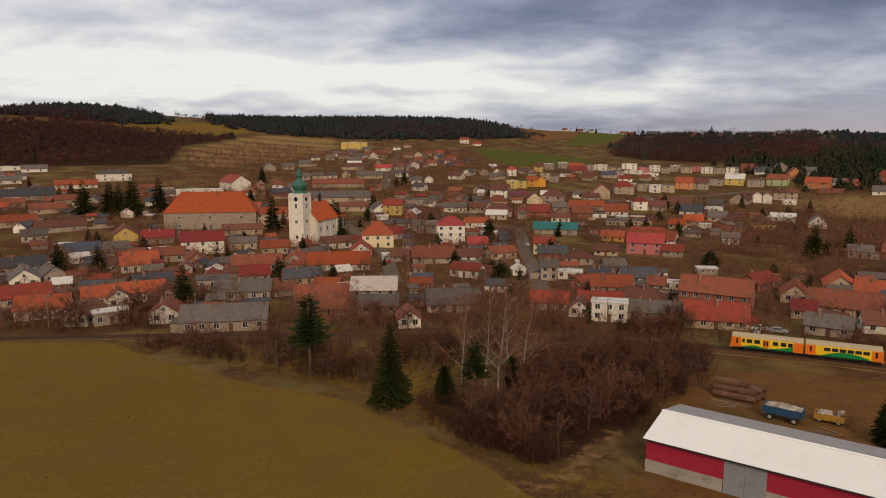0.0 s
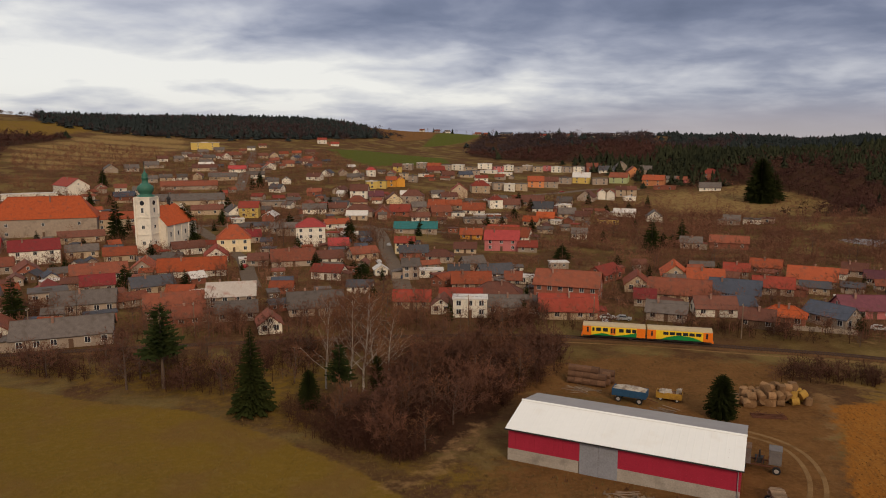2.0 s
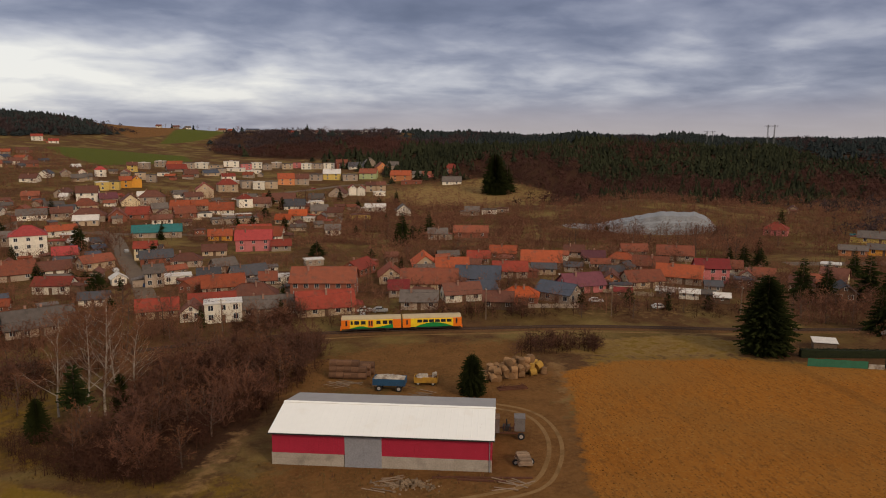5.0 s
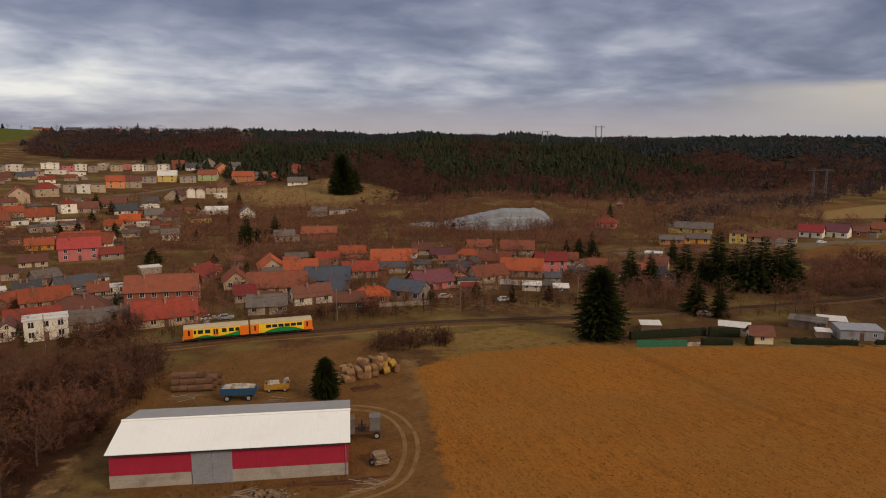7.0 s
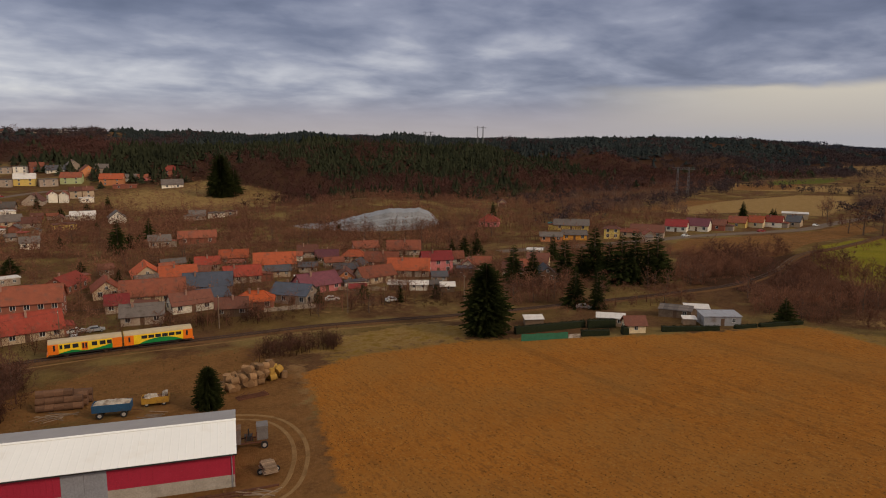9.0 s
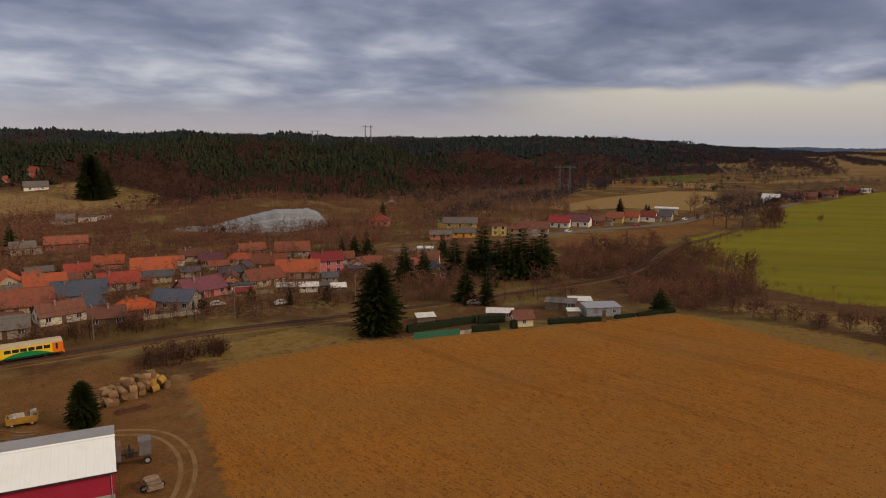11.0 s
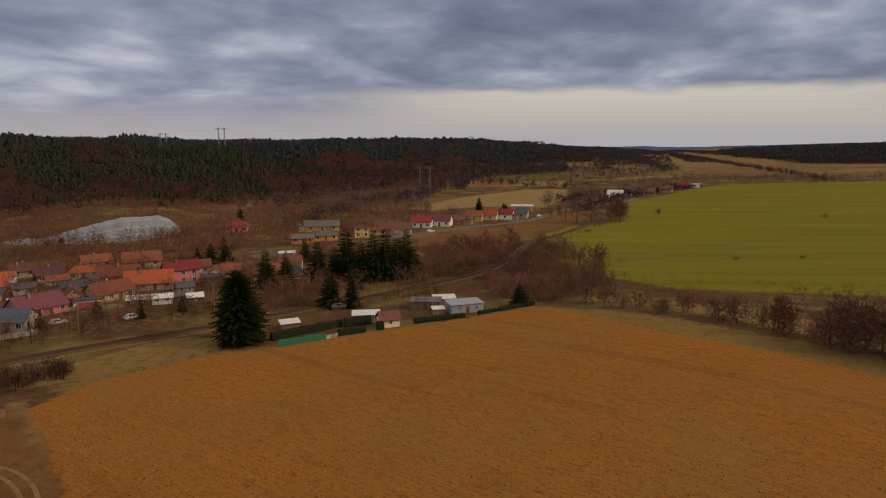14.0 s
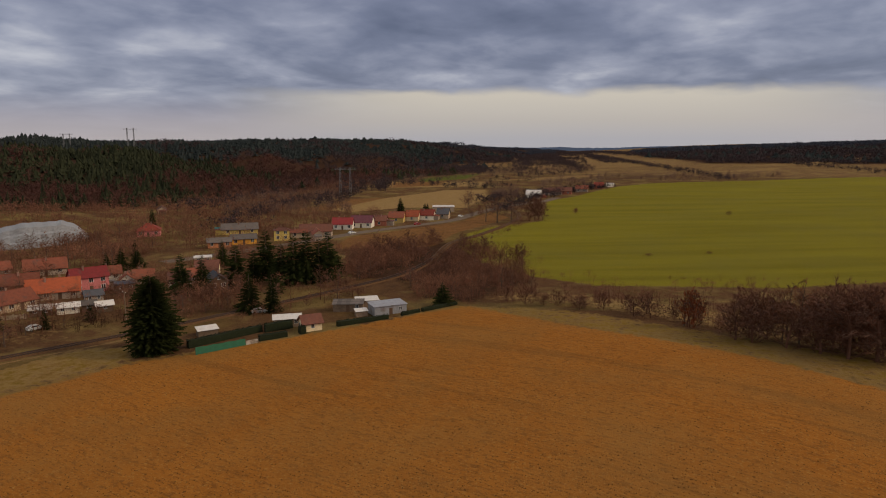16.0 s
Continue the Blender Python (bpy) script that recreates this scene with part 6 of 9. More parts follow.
house(100.4, 577.0, -15, 8.3, 6.3, 2.9, 0.8, "white", "grey", "flat", 1, 0, group="houses of the upper estate")
house(120.5, 575.4, -0, 10.2, 7.8, 2.9, 3.1, "grey", "brown", "gable", 1, 1, group="houses of the upper estate")
house(103.9, 458.6, 79, 14.1, 10.4, 5.4, 4.1, "beige", "red", "gable", 2, 1, group="houses of the upper estate")
house(124.2, 482.3, -4, 12.9, 9.0, 5.4, 3.6, "beige", "red", "hip", 2, 1, group="houses of the upper estate")
house(143.1, 501.1, -6, 8.2, 6.3, 5.4, 0.8, "grey", "grey", "flat", 2, 0, group="houses of the upper estate")
house(150.0, 495.4, -17, 8.1, 6.2, 5.4, 0.8, "white", "white", "flat", 2, 0, group="houses of the upper estate")
house(160.8, 500.1, -20, 8.7, 6.6, 5.4, 0.8, "beige", "grey", "flat", 2, 0, group="houses of the upper estate")
house(180.7, 525.9, -16, 12.2, 9.0, 5.4, 3.6, "salmon", "orange", "gable", 2, 1, group="houses of the upper estate")
house(193.6, 526.0, -22, 10.6, 8.1, 5.4, 3.2, "grey", "brown", "gable", 2, 1, group="houses of the upper estate")
house(215.5, 552.4, -31, 10.2, 7.8, 5.4, 0.8, "grey", "grey", "flat", 2, 0, group="houses of the upper estate")
house(231.2, 555.3, -28, 14.2, 9.0, 5.4, 3.6, "yellow", "white", "gable", 2, 1, group="houses of the upper estate")
house(242.3, 544.5, -15, 12.2, 9.0, 5.4, 0.8, "grey", "grey", "flat", 2, 0, group="houses of the upper estate")
house(260.5, 545.5, -38, 14.7, 9.0, 5.4, 3.6, "green", "rust", "gable", 2, 1, group="houses of the upper estate")
house(277.2, 518.0, -41, 16.6, 9.0, 5.4, 3.6, "salmon", "orange", "gable", 2, 1, group="houses of the upper estate")
house(293.7, 520.3, -26, 8.9, 6.8, 2.9, 2.7, "white", "grey", "gable", 1, 1, group="houses of the upper estate")
house(299.3, 513.5, -36, 7.5, 5.7, 2.9, 2.3, "pink", "rust", "gable", 1, 1, group="houses of the upper estate")
house(299.3, 473.9, -31, 15.0, 9.0, 2.9, 3.6, "white", "grey", "gable", 1, 1, group="houses of the upper estate")
house(319.9, 507.0, -33, 12.2, 9.0, 5.4, 3.6, "brick", "red", "hip", 2, 1, group="houses of the upper estate")
house(276.2, 498.6, -33, 16.1, 9.0, 2.9, 0.8, "brick", "rust", "flat", 1, 0, group="houses of the upper estate")
house(116.9, 415.5, -2, 8.1, 6.2, 5.4, 2.5, "white", "red", "hip", 2, 1, group="houses of the upper estate")
house(127.3, 415.5, -26, 10.5, 8.1, 2.9, 3.2, "grey", "brown", "gable", 1, 1, group="houses of the upper estate")
house(98.4, 395.5, -16, 12.8, 9.0, 2.9, 3.6, "white", "orange", "gable", 1, 1, group="houses of the upper estate")
house(79.1, 409.2, -19, 9.8, 7.5, 2.9, 3.0, "beige", "orange", "gable", 1, 1, group="houses of the upper estate")
house(89.5, 410.3, -9, 9.2, 7.1, 2.9, 2.8, "grey", "orange", "gable", 1, 1, group="houses of the upper estate")
house(145.2, 428.6, -25, 14.9, 9.0, 2.9, 3.6, "grey", "brown", "gable", 1, 1, group="houses of the upper estate")
house(143.5, 403.2, -24, 12.1, 9.0, 2.9, 3.6, "white", "dark", "gable", 1, 1, group="houses of the upper estate")
house(207.1, 461.3, 73, 7.1, 5.2, 5.4, 2.1, "white", "red", "gable", 2, 1, group="houses of the upper estate")
house(212.6, 457.7, 60, 7.1, 5.2, 5.4, 2.1, "white", "rust", "gable", 2, 1, group="houses of the upper estate")
house(228.5, 475.2, -24, 7.0, 5.5, 5.4, 2.2, "beige", "brown", "gable", 2, 1, group="houses of the upper estate")
house(235.8, 473.9, -15, 7.1, 5.5, 5.4, 2.2, "beige", "brown", "gable", 2, 1, group="houses of the upper estate")
house(193.7, 454.9, 56, 14.8, 10.9, 2.9, 4.4, "grey", "brown", "gable", 1, 1, group="houses of the upper estate")
house(167.6, 429.6, -34, 9.4, 7.2, 2.9, 2.9, "grey", "grey", "gable", 1, 1, group="houses of the upper estate")
house(36.8, 451.8, -12, 11.4, 8.7, 5.4, 3.5, "white", "brown", "gable", 2, 1, group="houses of the upper estate")
house(46.4, 443.6, 1, 9.1, 7.0, 2.9, 2.8, "grey", "purple", "gable", 1, 1, group="houses of the upper estate")
house(56.4, 432.7, 86, 13.1, 9.6, 2.9, 3.8, "cream", "brown", "gable", 1, 1, group="houses of the upper estate")
house(67.9, 429.6, -16, 13.3, 9.0, 5.4, 3.6, "grey", "brown", "hip", 2, 1, group="houses of the upper estate")
house(32.5, 418.7, -9, 11.8, 9.0, 2.9, 3.6, "beige", "rust", "hip", 1, 1, group="houses of the upper estate")
house(31.1, 384.3, -14, 15.1, 9.0, 2.9, 3.6, "grey", "brown", "hip", 1, 1, group="houses of the upper estate")
house(43.5, 380.8, 82, 11.5, 8.4, 2.9, 3.4, "brick", "rust", "gable", 1, 1, group="houses of the upper estate")
house(54.0, 386.0, -21, 11.0, 8.4, 2.9, 3.4, "brick", "red", "gable", 1, 1, group="houses of the upper estate")
house(67.1, 403.0, -4, 8.0, 6.1, 2.9, 2.5, "grey", "grey", "gable", 1, 1, group="houses of the upper estate")
house(76.7, 386.6, -0, 10.8, 8.3, 2.9, 3.3, "brick", "rust", "gable", 1, 1, group="houses of the upper estate")
house(85.7, 383.4, 0, 7.4, 5.7, 2.9, 0.8, "white", "grey", "flat", 1, 0, group="houses of the upper estate")
house(91.5, 365.8, -7, 11.8, 9.0, 2.9, 0.8, "grey", "grey", "flat", 1, 0, group="houses of the upper estate")
house(103.5, 366.2, -3, 10.7, 8.2, 2.9, 0.8, "beige", "grey", "flat", 1, 0, group="houses of the upper estate")
house(120.9, 357.7, -32, 8.0, 6.1, 2.9, 2.4, "beige", "bright", "gable", 1, 1, group="houses of the upper estate")
house(133.3, 369.7, -26, 9.3, 7.1, 2.9, 2.8, "beige", "bright", "gable", 1, 1, group="houses of the upper estate")
house(161.7, 415.4, -8, 8.4, 6.4, 2.9, 0.8, "white", "white", "flat", 1, 0, group="houses of the upper estate")
house(151.1, 383.6, -14, 9.7, 7.4, 2.9, 3.0, "beige", "grey", "gable", 1, 1, group="houses of the upper estate")
house(157.1, 374.0, -25, 8.3, 6.3, 2.9, 2.5, "grey", "brown", "gable", 1, 1, group="houses of the upper estate")
house(165.6, 359.1, -12, 10.2, 7.8, 2.9, 0.8, "yellow", "brown", "flat", 1, 0, group="houses of the upper estate")
house(196.8, 365.7, 65, 11.6, 8.5, 2.9, 3.4, "white", "grey", "gable", 1, 1, group="houses of the upper estate")
house(224.6, 453.5, -17, 8.0, 6.1, 2.9, 0.8, "white", "white", "flat", 1, 0, group="houses of the upper estate")
house(238.9, 336.6, -41, 8.4, 6.5, 2.9, 0.8, "white", "grey", "flat", 1, 0, group="houses of the upper estate")
house(247.6, 335.2, -45, 6.5, 5.5, 2.9, 0.8, "grey", "brown", "flat", 1, 0, group="houses of the upper estate")
house(228.0, 338.6, -36, 8.3, 6.4, 2.9, 2.5, "grey", "grey", "gable", 1, 1, group="houses of the upper estate")

# ---- outbuildings and lesser houses that fill the yards ----
YARDS = [[(-190, 175), (-106, 170), (-3, 170), (60, 168), (60, 250), (40, 330), (-60, 330), (-190, 330)],
         [(64, 165), (112, 143), (162, 120), (206, 128), (200, 180), (165, 215), (110, 235), (64, 255)],
         [(-290, 330), (40, 330), (100, 300), (190, 370), (200, 440), (120, 470), (0, 480), (-290, 480)],
         [(-100, 500), (0, 490), (60, 590), (30, 640), (20, 760), (-110, 760)],
         [(70, 470), (170, 500), (220, 530), (170, 620), (60, 600)]]


def fill_yards():
    rnd = random.Random(17)
    lanes = [[(30, 205), (33, 249), (34, 283), (36, 316), (36, 338)], [(-16, 225), (-19, 248), (-23, 279), (-31, 304), (-43, 337)], [(103, 441), (136, 458), (179, 486), (228, 515)],
             [(-41, 500), (-42, 538), (-45, 622), (-47, 720)]]
    for poly, n in zip(YARDS, (110, 22, 150, 40, 12)):
        xs, ys = [p[0] for p in poly], [p[1] for p in poly]
        made, tries = 0, 0
        while made < n and tries < 4000:
            tries += 1
            x, y = rnd.uniform(min(xs), max(xs)), rnd.uniform(min(ys), max(ys))
            big = rnd.random() < 0.3
            w, d = (rnd.uniform(8, 13), rnd.uniform(6.5, 8.5)) if big else (rnd.uniform(4, 8), rnd.uniform(3.2, 5))
            r = 0.5 * math.hypot(w, d)
            ax, ay = np.array([x]), np.array([y])
            if inside(poly, ax, ay)[0] < 3 or along(LINE, ax, ay)[0] < 10 or any(along(l, ax, ay)[0] < r + 2 for l in lanes):
                continue
            if any((x - fx) ** 2 + (y - fy) ** 2 < (fr * 0.8 + r * 0.8 + 0.6) ** 2 for fx, fy, fr in FOOTPRINTS):
                continue
            rot = -math.degrees(math.atan2(x, y)) + rnd.choice((0, 0, 90, 15, -20, 70)) + rnd.uniform(-12, 12)
            roof = rnd.choice(("rust", "brown", "grey", "rust", "orange", "red", "brown", "dark", "grey", "dark", "blue", "white"))
            wall = rnd.choice(("grey", "beige", "white", "brick", "white", "grey", "white"))
            if big:
                house(x, y, rot, w, d, 2.9, d * 0.4, wall, roof, "gable", 1, 1)
            else:
                flat = rnd.random() < 0.3
                house(x, y, rot, w, d, 2.3, 0.4 if flat else d * 0.32, rnd.choice(("wood", "grey", "brick", wall)), "white" if flat and rnd.random() < 0.2 else roof, "flat" if flat else "gable", 1, 0,
                      "small", "outbuilding", "outbuilding", f"small village outbuilding with a {ROOF_WORDS[roof]} roof" if not flat else "small flat-roofed village outbuilding", "outbuildings of the village", near=False)
            made += 1
    # low garden walls and fences
    for i in range(90):
        fx, fy, fr = FOOTPRINTS[rnd.randrange(len(FOOTPRINTS))]
        if math.hypot(fx, fy) > 460 or fx > 240:
            continue
        a = math.atan2(fx, fy)
        L = rnd.uniform(6, 16)
        x, y = fx - math.sin(a) * (fr + 2.0) + rnd.uniform(-3, 3), fy - math.cos(a) * (fr + 2.0)
        if along(LINE, np.array([x]), np.array([y]))[0] < 9 or any(along(l, np.array([x]), np.array([y]))[0] < 4 for l in lanes):
            continue
        g = Geo().box(-L / 2, L / 2, -0.1, 0.1, -0.5, 1.1)
        for k in range(int(L / 2.5) + 1):
            xx = -L / 2 + k * 2.5
            g.box(xx - 0.15, xx + 0.15, -0.15, 0.15, -0.5, 1.3)
        solo("garden_wall", g, rnd.choice((WALL["grey"], WALL["wood"], WALL["beige"])), pose(x, y, ground_z(x, y), 0, 0, -math.degrees(a) + rnd.uniform(-15, 15)), "low weathered garden wall before a house", "wall", "garden walls")


fill_yards()

# houses along the open ridge
house(233, 1354, -24, 9, 8, 3.0, 2.6, "white", "rust", "gable", 1, 1, group="houses on the ridge")
house(251, 1294, -16, 10, 8, 3.0, 2.6, "grey", "brown", "gable", 1, 1, group="houses on the ridge")
house(267, 1278, 7, 9, 8, 3.0, 2.6, "white", "grey", "gable", 1, 1, group="houses on the ridge")
house(316, 1242, -21, 11, 8, 3.0, 2.6, "beige", "rust", "gable", 1, 1, group="houses on the ridge")
house(336, 1262, -35, 9, 8, 3.0, 2.6, "salmon", "orange", "gable", 1, 1, group="houses on the ridge")
house(387, 1302, -35, 24, 8, 5.6, 2.6, "grey", "blue", "gable", 2, 1, group="houses on the ridge")
house(427, 1327, -31, 10, 8, 3.0, 2.6, "white", "grey", "gable", 1, 1, group="houses on the ridge")
house(402, 1179, -7, 9, 8, 3.0, 2.6, "beige", "brown", "gable", 1, 1, group="houses on the ridge")
house(382, 1076, -25, 11, 8, 3.0, 2.6, "white", "red", "gable", 1, 1, group="houses on the ridge")
house(393, 1081, -28, 9, 8, 3.0, 2.6, "white", "white", "gable", 1, 1, group="houses on the ridge")
house(439, 1111, -38, 9, 8, 3.0, 2.6, "grey", "brown", "gable", 1, 1, group="houses on the ridge")
house(486, 1143, -4, 14, 8, 3.0, 2.6, "white", "dark", "gable", 1, 1, group="houses on the ridge")
house(524, 1170, -27, 12, 8, 3.0, 2.6, "grey", "grey", "gable", 1, 1, group="houses on the ridge")
house(563, 1205, -37, 20, 8, 3.0, 2.6, "white", "white", "gable", 1, 1, group="houses on the ridge")


# ---- far woods ----
def tufts(name, x, y, tall, wide, blades, material, label, seed, cone, blade=(0.16, 0.32)):
    """Many small crowns in one mesh: fans of upright blades, or tiers of drooping needles."""
    rng = np.random.default_rng(seed)
    n = len(x)
    z = height(x, y) - 0.2
    v = []
    if cone:
        for tier in range(4):
            a0 = rng.uniform(0, 6.28, n)
            f = tier / 4
            for k in range(blades):
                a = a0 + 6.283 * k / blades + rng.uniform(-0.3, 0.3, n)
                r = wide * (1 - f) * rng.uniform(0.75, 1.2, n)
                zt, zb = z + tall * np.minimum(1, f + 0.42 * rng.uniform(0.85, 1.1, n)), z + tall * (0.08 + f * 0.85) * rng.uniform(0.9, 1.1, n)
                s = 0.62
                v.append(np.stack([np.stack([x, y, zt], 1), np.stack([x + r * np.cos(a - s), y + r * np.sin(a - s), zb], 1), np.stack([x + r * np.cos(a + s), y + r * np.sin(a + s), zb], 1)], 1))
    else:
        # slivers strewn through a round crown, pointing up and outward
        for k in range(blades):
            u = rng.normal(0, 1, (n, 3))
            u /= np.linalg.norm(u, axis=1)[:, None]
            rad = rng.uniform(0.35, 1.0, n)
            p = np.stack([x + u[:, 0] * rad * wide, y + u[:, 1] * rad * wide, z + tall * (0.56 + 0.42 * u[:, 2] * rad)], 1)
            d = u + rng.normal(0, 0.7, (n, 3)) + np.array([0, 0, 0.5])
            d /= np.linalg.norm(d, axis=1)[:, None]
            size_ = (rng.uniform(0.3, 0.6, n) * wide)[:, None]
            o = np.cross(d, rng.normal(0, 1, (n, 3)))
            o /= np.linalg.norm(o, axis=1)[:, None] + 1e-6
            w = (rng.uniform(*blade, n) * wide)[:, None]
            v.append(np.stack([p - d * size_ * 0.5 - o * w * 0.5, p - d * size_ * 0.5 + o * w * 0.5, p + d * size_ * 0.5], 1))
        for k in range(2):
            c = 1.57 * k + 0.4
            w = 0.012 * tall + 0.03
            v.append(np.stack([np.stack([x - w * np.cos(c), y - w * np.sin(c), z], 1), np.stack([x + w * np.cos(c), y + w * np.sin(c), z], 1), np.stack([x, y, z + tall * 0.8], 1)], 1))
    v = np.stack(v, 1).reshape(-1, 3)
    me = bpy.data.meshes.new(name)
    me.vertices.add(len(v))
    me.vertices.foreach_set("co", v.astype(np.float32).ravel())
    me.loops.add(len(v))
    me.loops.foreach_set("vertex_index", np.arange(len(v)))
    me.polygons.add(len(v) // 3)
    me.polygons.foreach_set("loop_start", np.arange(0, len(v), 3))
    me.update(calc_edges=True)
    me.materials.append(material)
    return tagged(new(name, me), label, "woodland", kind="stuff")


VALLEY_FLOOR = [(640, 70), (780, 190), (980, 215), (1300, 160), (1700, 90), (1700, -40), (1000, -40)]
FAR_FLOOR = [(1700, 90), (3400, 40), (3400, -150), (1700, -60)]


def far_woods():
    rng = np.random.default_rng(5)
    # polar scatter: as many crowns in each ring as its width asks for
    n = 74000
    az, r = np.radians(rng.uniform(-38, 118, n)), 330 * np.exp(rng.uniform(0, 1, n) * np.log(4700 / 330))
    x, y = r * np.sin(az), r * np.cos(az)
    keep = rng.uniform(0, 1, n) < woods(x, y)
    x, y = x[keep], y[keep]
    # the dense woods on the western ridges
    for cx, cy, sx, sy, m in ((-120, 1130, 250, 165, 2200), (-500, 940, 125, 115, 900), (-400, 700, 120, 130, 900)):
        a, q = rng.uniform(0, 6.283, m), np.sqrt(rng.uniform(0, 1, m))
        x, y = np.concatenate([x, cx + sx * q * np.cos(a)]), np.concatenate([y, cy + sy * q * np.sin(a)])
    r = np.hypot(x, y)
    foot = hill_foot(x)
    s = y - foot
    finger = np.sin((0.64 * x - 0.77 * y) / 46 + 1.1 * np.sin(x / 150)) + 0.6 * np.sin((0.64 * x - 0.77 * y) / 19 + y / 90)
    patchy = np.sin(x / 61 + 2) * np.sin(y / 47 + 1) + 1.2 * finger * (x > 230) + rng.normal(0, 0.75, len(x))
    dark = patchy + 2.4 * step(70, 210, s) * step(230, 300, x) + 1.4 * (x < 120) * (y > 900) - 0.9 > 0.35
    dark &= ~((x < 0) & (y < 830)) & ~(inside(NORTH_WOOD, x, y) > 0) | (rng.uniform(0, 1, len(x)) < 0.06)
    size = np.clip(r / 620, 0.95, 4.0)
    tall = rng.uniform(5.0, 12.0, len(x)) * rng.uniform(0.85, 1.25, len(x)) * (1 + 0.06 * (size - 1))
    wide = rng.uniform(2.2, 3.6, len(x)) * size
    # beyond 950 m and 2000 m the crowns take the haze-tinted colours
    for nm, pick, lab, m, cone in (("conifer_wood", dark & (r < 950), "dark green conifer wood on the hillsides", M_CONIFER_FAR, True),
                                   ("conifer_wood", dark & (r >= 950) & (r < 2000), "conifer wood on the further hills, blued by painted haze", M_CONIFER_HAZED, True),
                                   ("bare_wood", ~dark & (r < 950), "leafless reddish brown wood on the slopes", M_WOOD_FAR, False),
                                   ("bare_wood", ~dark & (r >= 950) & (r < 2000), "leafless wood on the further hills, greyed by painted haze", M_WOOD_HAZED, False),
                                   ("distant_wood", r >= 2000, "wooded hills in the distance, blue-grey with painted haze", M_WOOD_REMOTE_HAZED, False)):
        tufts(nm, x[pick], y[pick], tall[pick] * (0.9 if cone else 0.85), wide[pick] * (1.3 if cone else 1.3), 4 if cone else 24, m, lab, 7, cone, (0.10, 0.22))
    # hedges, belts and far tree lines of the eastern valley
    hx, hy = [], []
    for poly, m in ((VALLEY_FLOOR, 1500), (FAR_FLOOR, 900)):
        px, py = [q[0] for q in poly], [q[1] for q in poly]
        qx, qy = rng.uniform(min(px), max(px), m * 2), rng.uniform(min(py), max(py), m * 2)
        ok = (inside(poly, qx, qy) > 0) & (np.sin(qx / 60) * np.sin(qy / 35 + 1) + rng.normal(0, 0.5, m * 2) > 0.1)
        for plot in (MEADOW_EAST, STRIP_EAST, STRIP_SOUTH, STRIP_MID, STUBBLE, CROP):
            ok &= inside(plot, qx, qy) < -4
        hx.append(qx[ok])
        hy.append(qy[ok])
    for line, gap, wide in (([(600, 160), (900, 230), (1400, 330)], 6, 12), ([(640, 60), (700, 150), (720, 250)], 7, 25), ([(1000, -20), (2200, 60)], 9, 25), ([(900, 110), (1500, 200), (2300, 330)], 9, 20),
                            ([(820, -180), (1300, -130), (2000, -60)], 9, 12), ([(950, -400), (1500, -330), (2200, -300)], 9, 20), ([(1000, 60), (1700, 90)], 9, 25), ([(2100, 200), (3600, 300)], 12, 60), ([(2200, -20), (4200, 60)], 14, 60),
                            ([(460, 170), (620, 190), (800, 260)], 6, 18), ([(330, 170), (420, 190), (520, 200)], 6, 16), ([(420, 250), (560, 240), (700, 270)], 5, 26), ([(1900, -200), (4300, -120)], 14, 60), ([(640, -20), (560, 40), (480, 60)], 8, 10), ([(1250, 20), (1500, 40), (1900, 80)], 8, 30), ([(1350, -90), (1900, -60)], 8, 25), ([(1500, 150), (1900, 120)], 8, 60), ([(440, 40), (520, 25), (600, 0), (680, -40)], 6, 10)):
        p, t = curve(line, gap)
        for _ in range(4):
            hx.append(p[:, 0] + rng.normal(0, wide * 0.4, len(p)))
            hy.append(p[:, 1] + rng.normal(0, wide * 0.4, len(p)))
    hx, hy = np.concatenate(hx), np.concatenate(hy)
    rr = np.hypot(hx, hy)
    # the belts share the bare-wood colour with haze mixed in
    tufts("tree_belts", hx, hy, rng.uniform(4, 9, len(hx)), rng.uniform(2.0, 3.6, len(hx)) * (1 + step(900, 2500, rr)), 18, M_WOOD_HAZED, "leafless hedges and tree belts between the far fields", 9, False)


far_woods()


def distant_ridge(name, r, profile, seed, material):
    """A long, low hill on the horizon: bearings and heights of its crest."""
    rng = np.random.default_rng(seed)
    az = np.arange(profile[0][0], profile[-1][0], 0.08)
    top = np.interp(az, [p[0] for p in profile], [p[1] for p in profile])
    rough = np.convolve(rng.normal(0, 1, len(az) + 12), np.ones(13) / 13, "same")[6:-6] * 5 + rng.normal(0, 0.8, len(az))
    v, f = [], []
    for a, h, e in zip(np.radians(az), top, rough):
        for k, (dr, up_) in enumerate(((-260, 0.0), (-150, 0.45), (-60, 0.85), (0, 1.0), (120, 0.9), (300, 0.0))):
            v.append(((r + dr) * math.sin(a), (r + dr) * math.cos(a), -60 + (h + 60 + e * up_) * up_))
    for i in range(len(az) - 1):
        for k in range(5):
            f.append((i * 6 + k, i * 6 + k + 1, i * 6 + k + 7, i * 6 + k + 6))
    tagged(add_mesh(name, v, f, material), "long low wooded ridge, blue with distance", "hill", kind="structure")


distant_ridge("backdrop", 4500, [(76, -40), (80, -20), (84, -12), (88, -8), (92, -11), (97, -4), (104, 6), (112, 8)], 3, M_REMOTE)


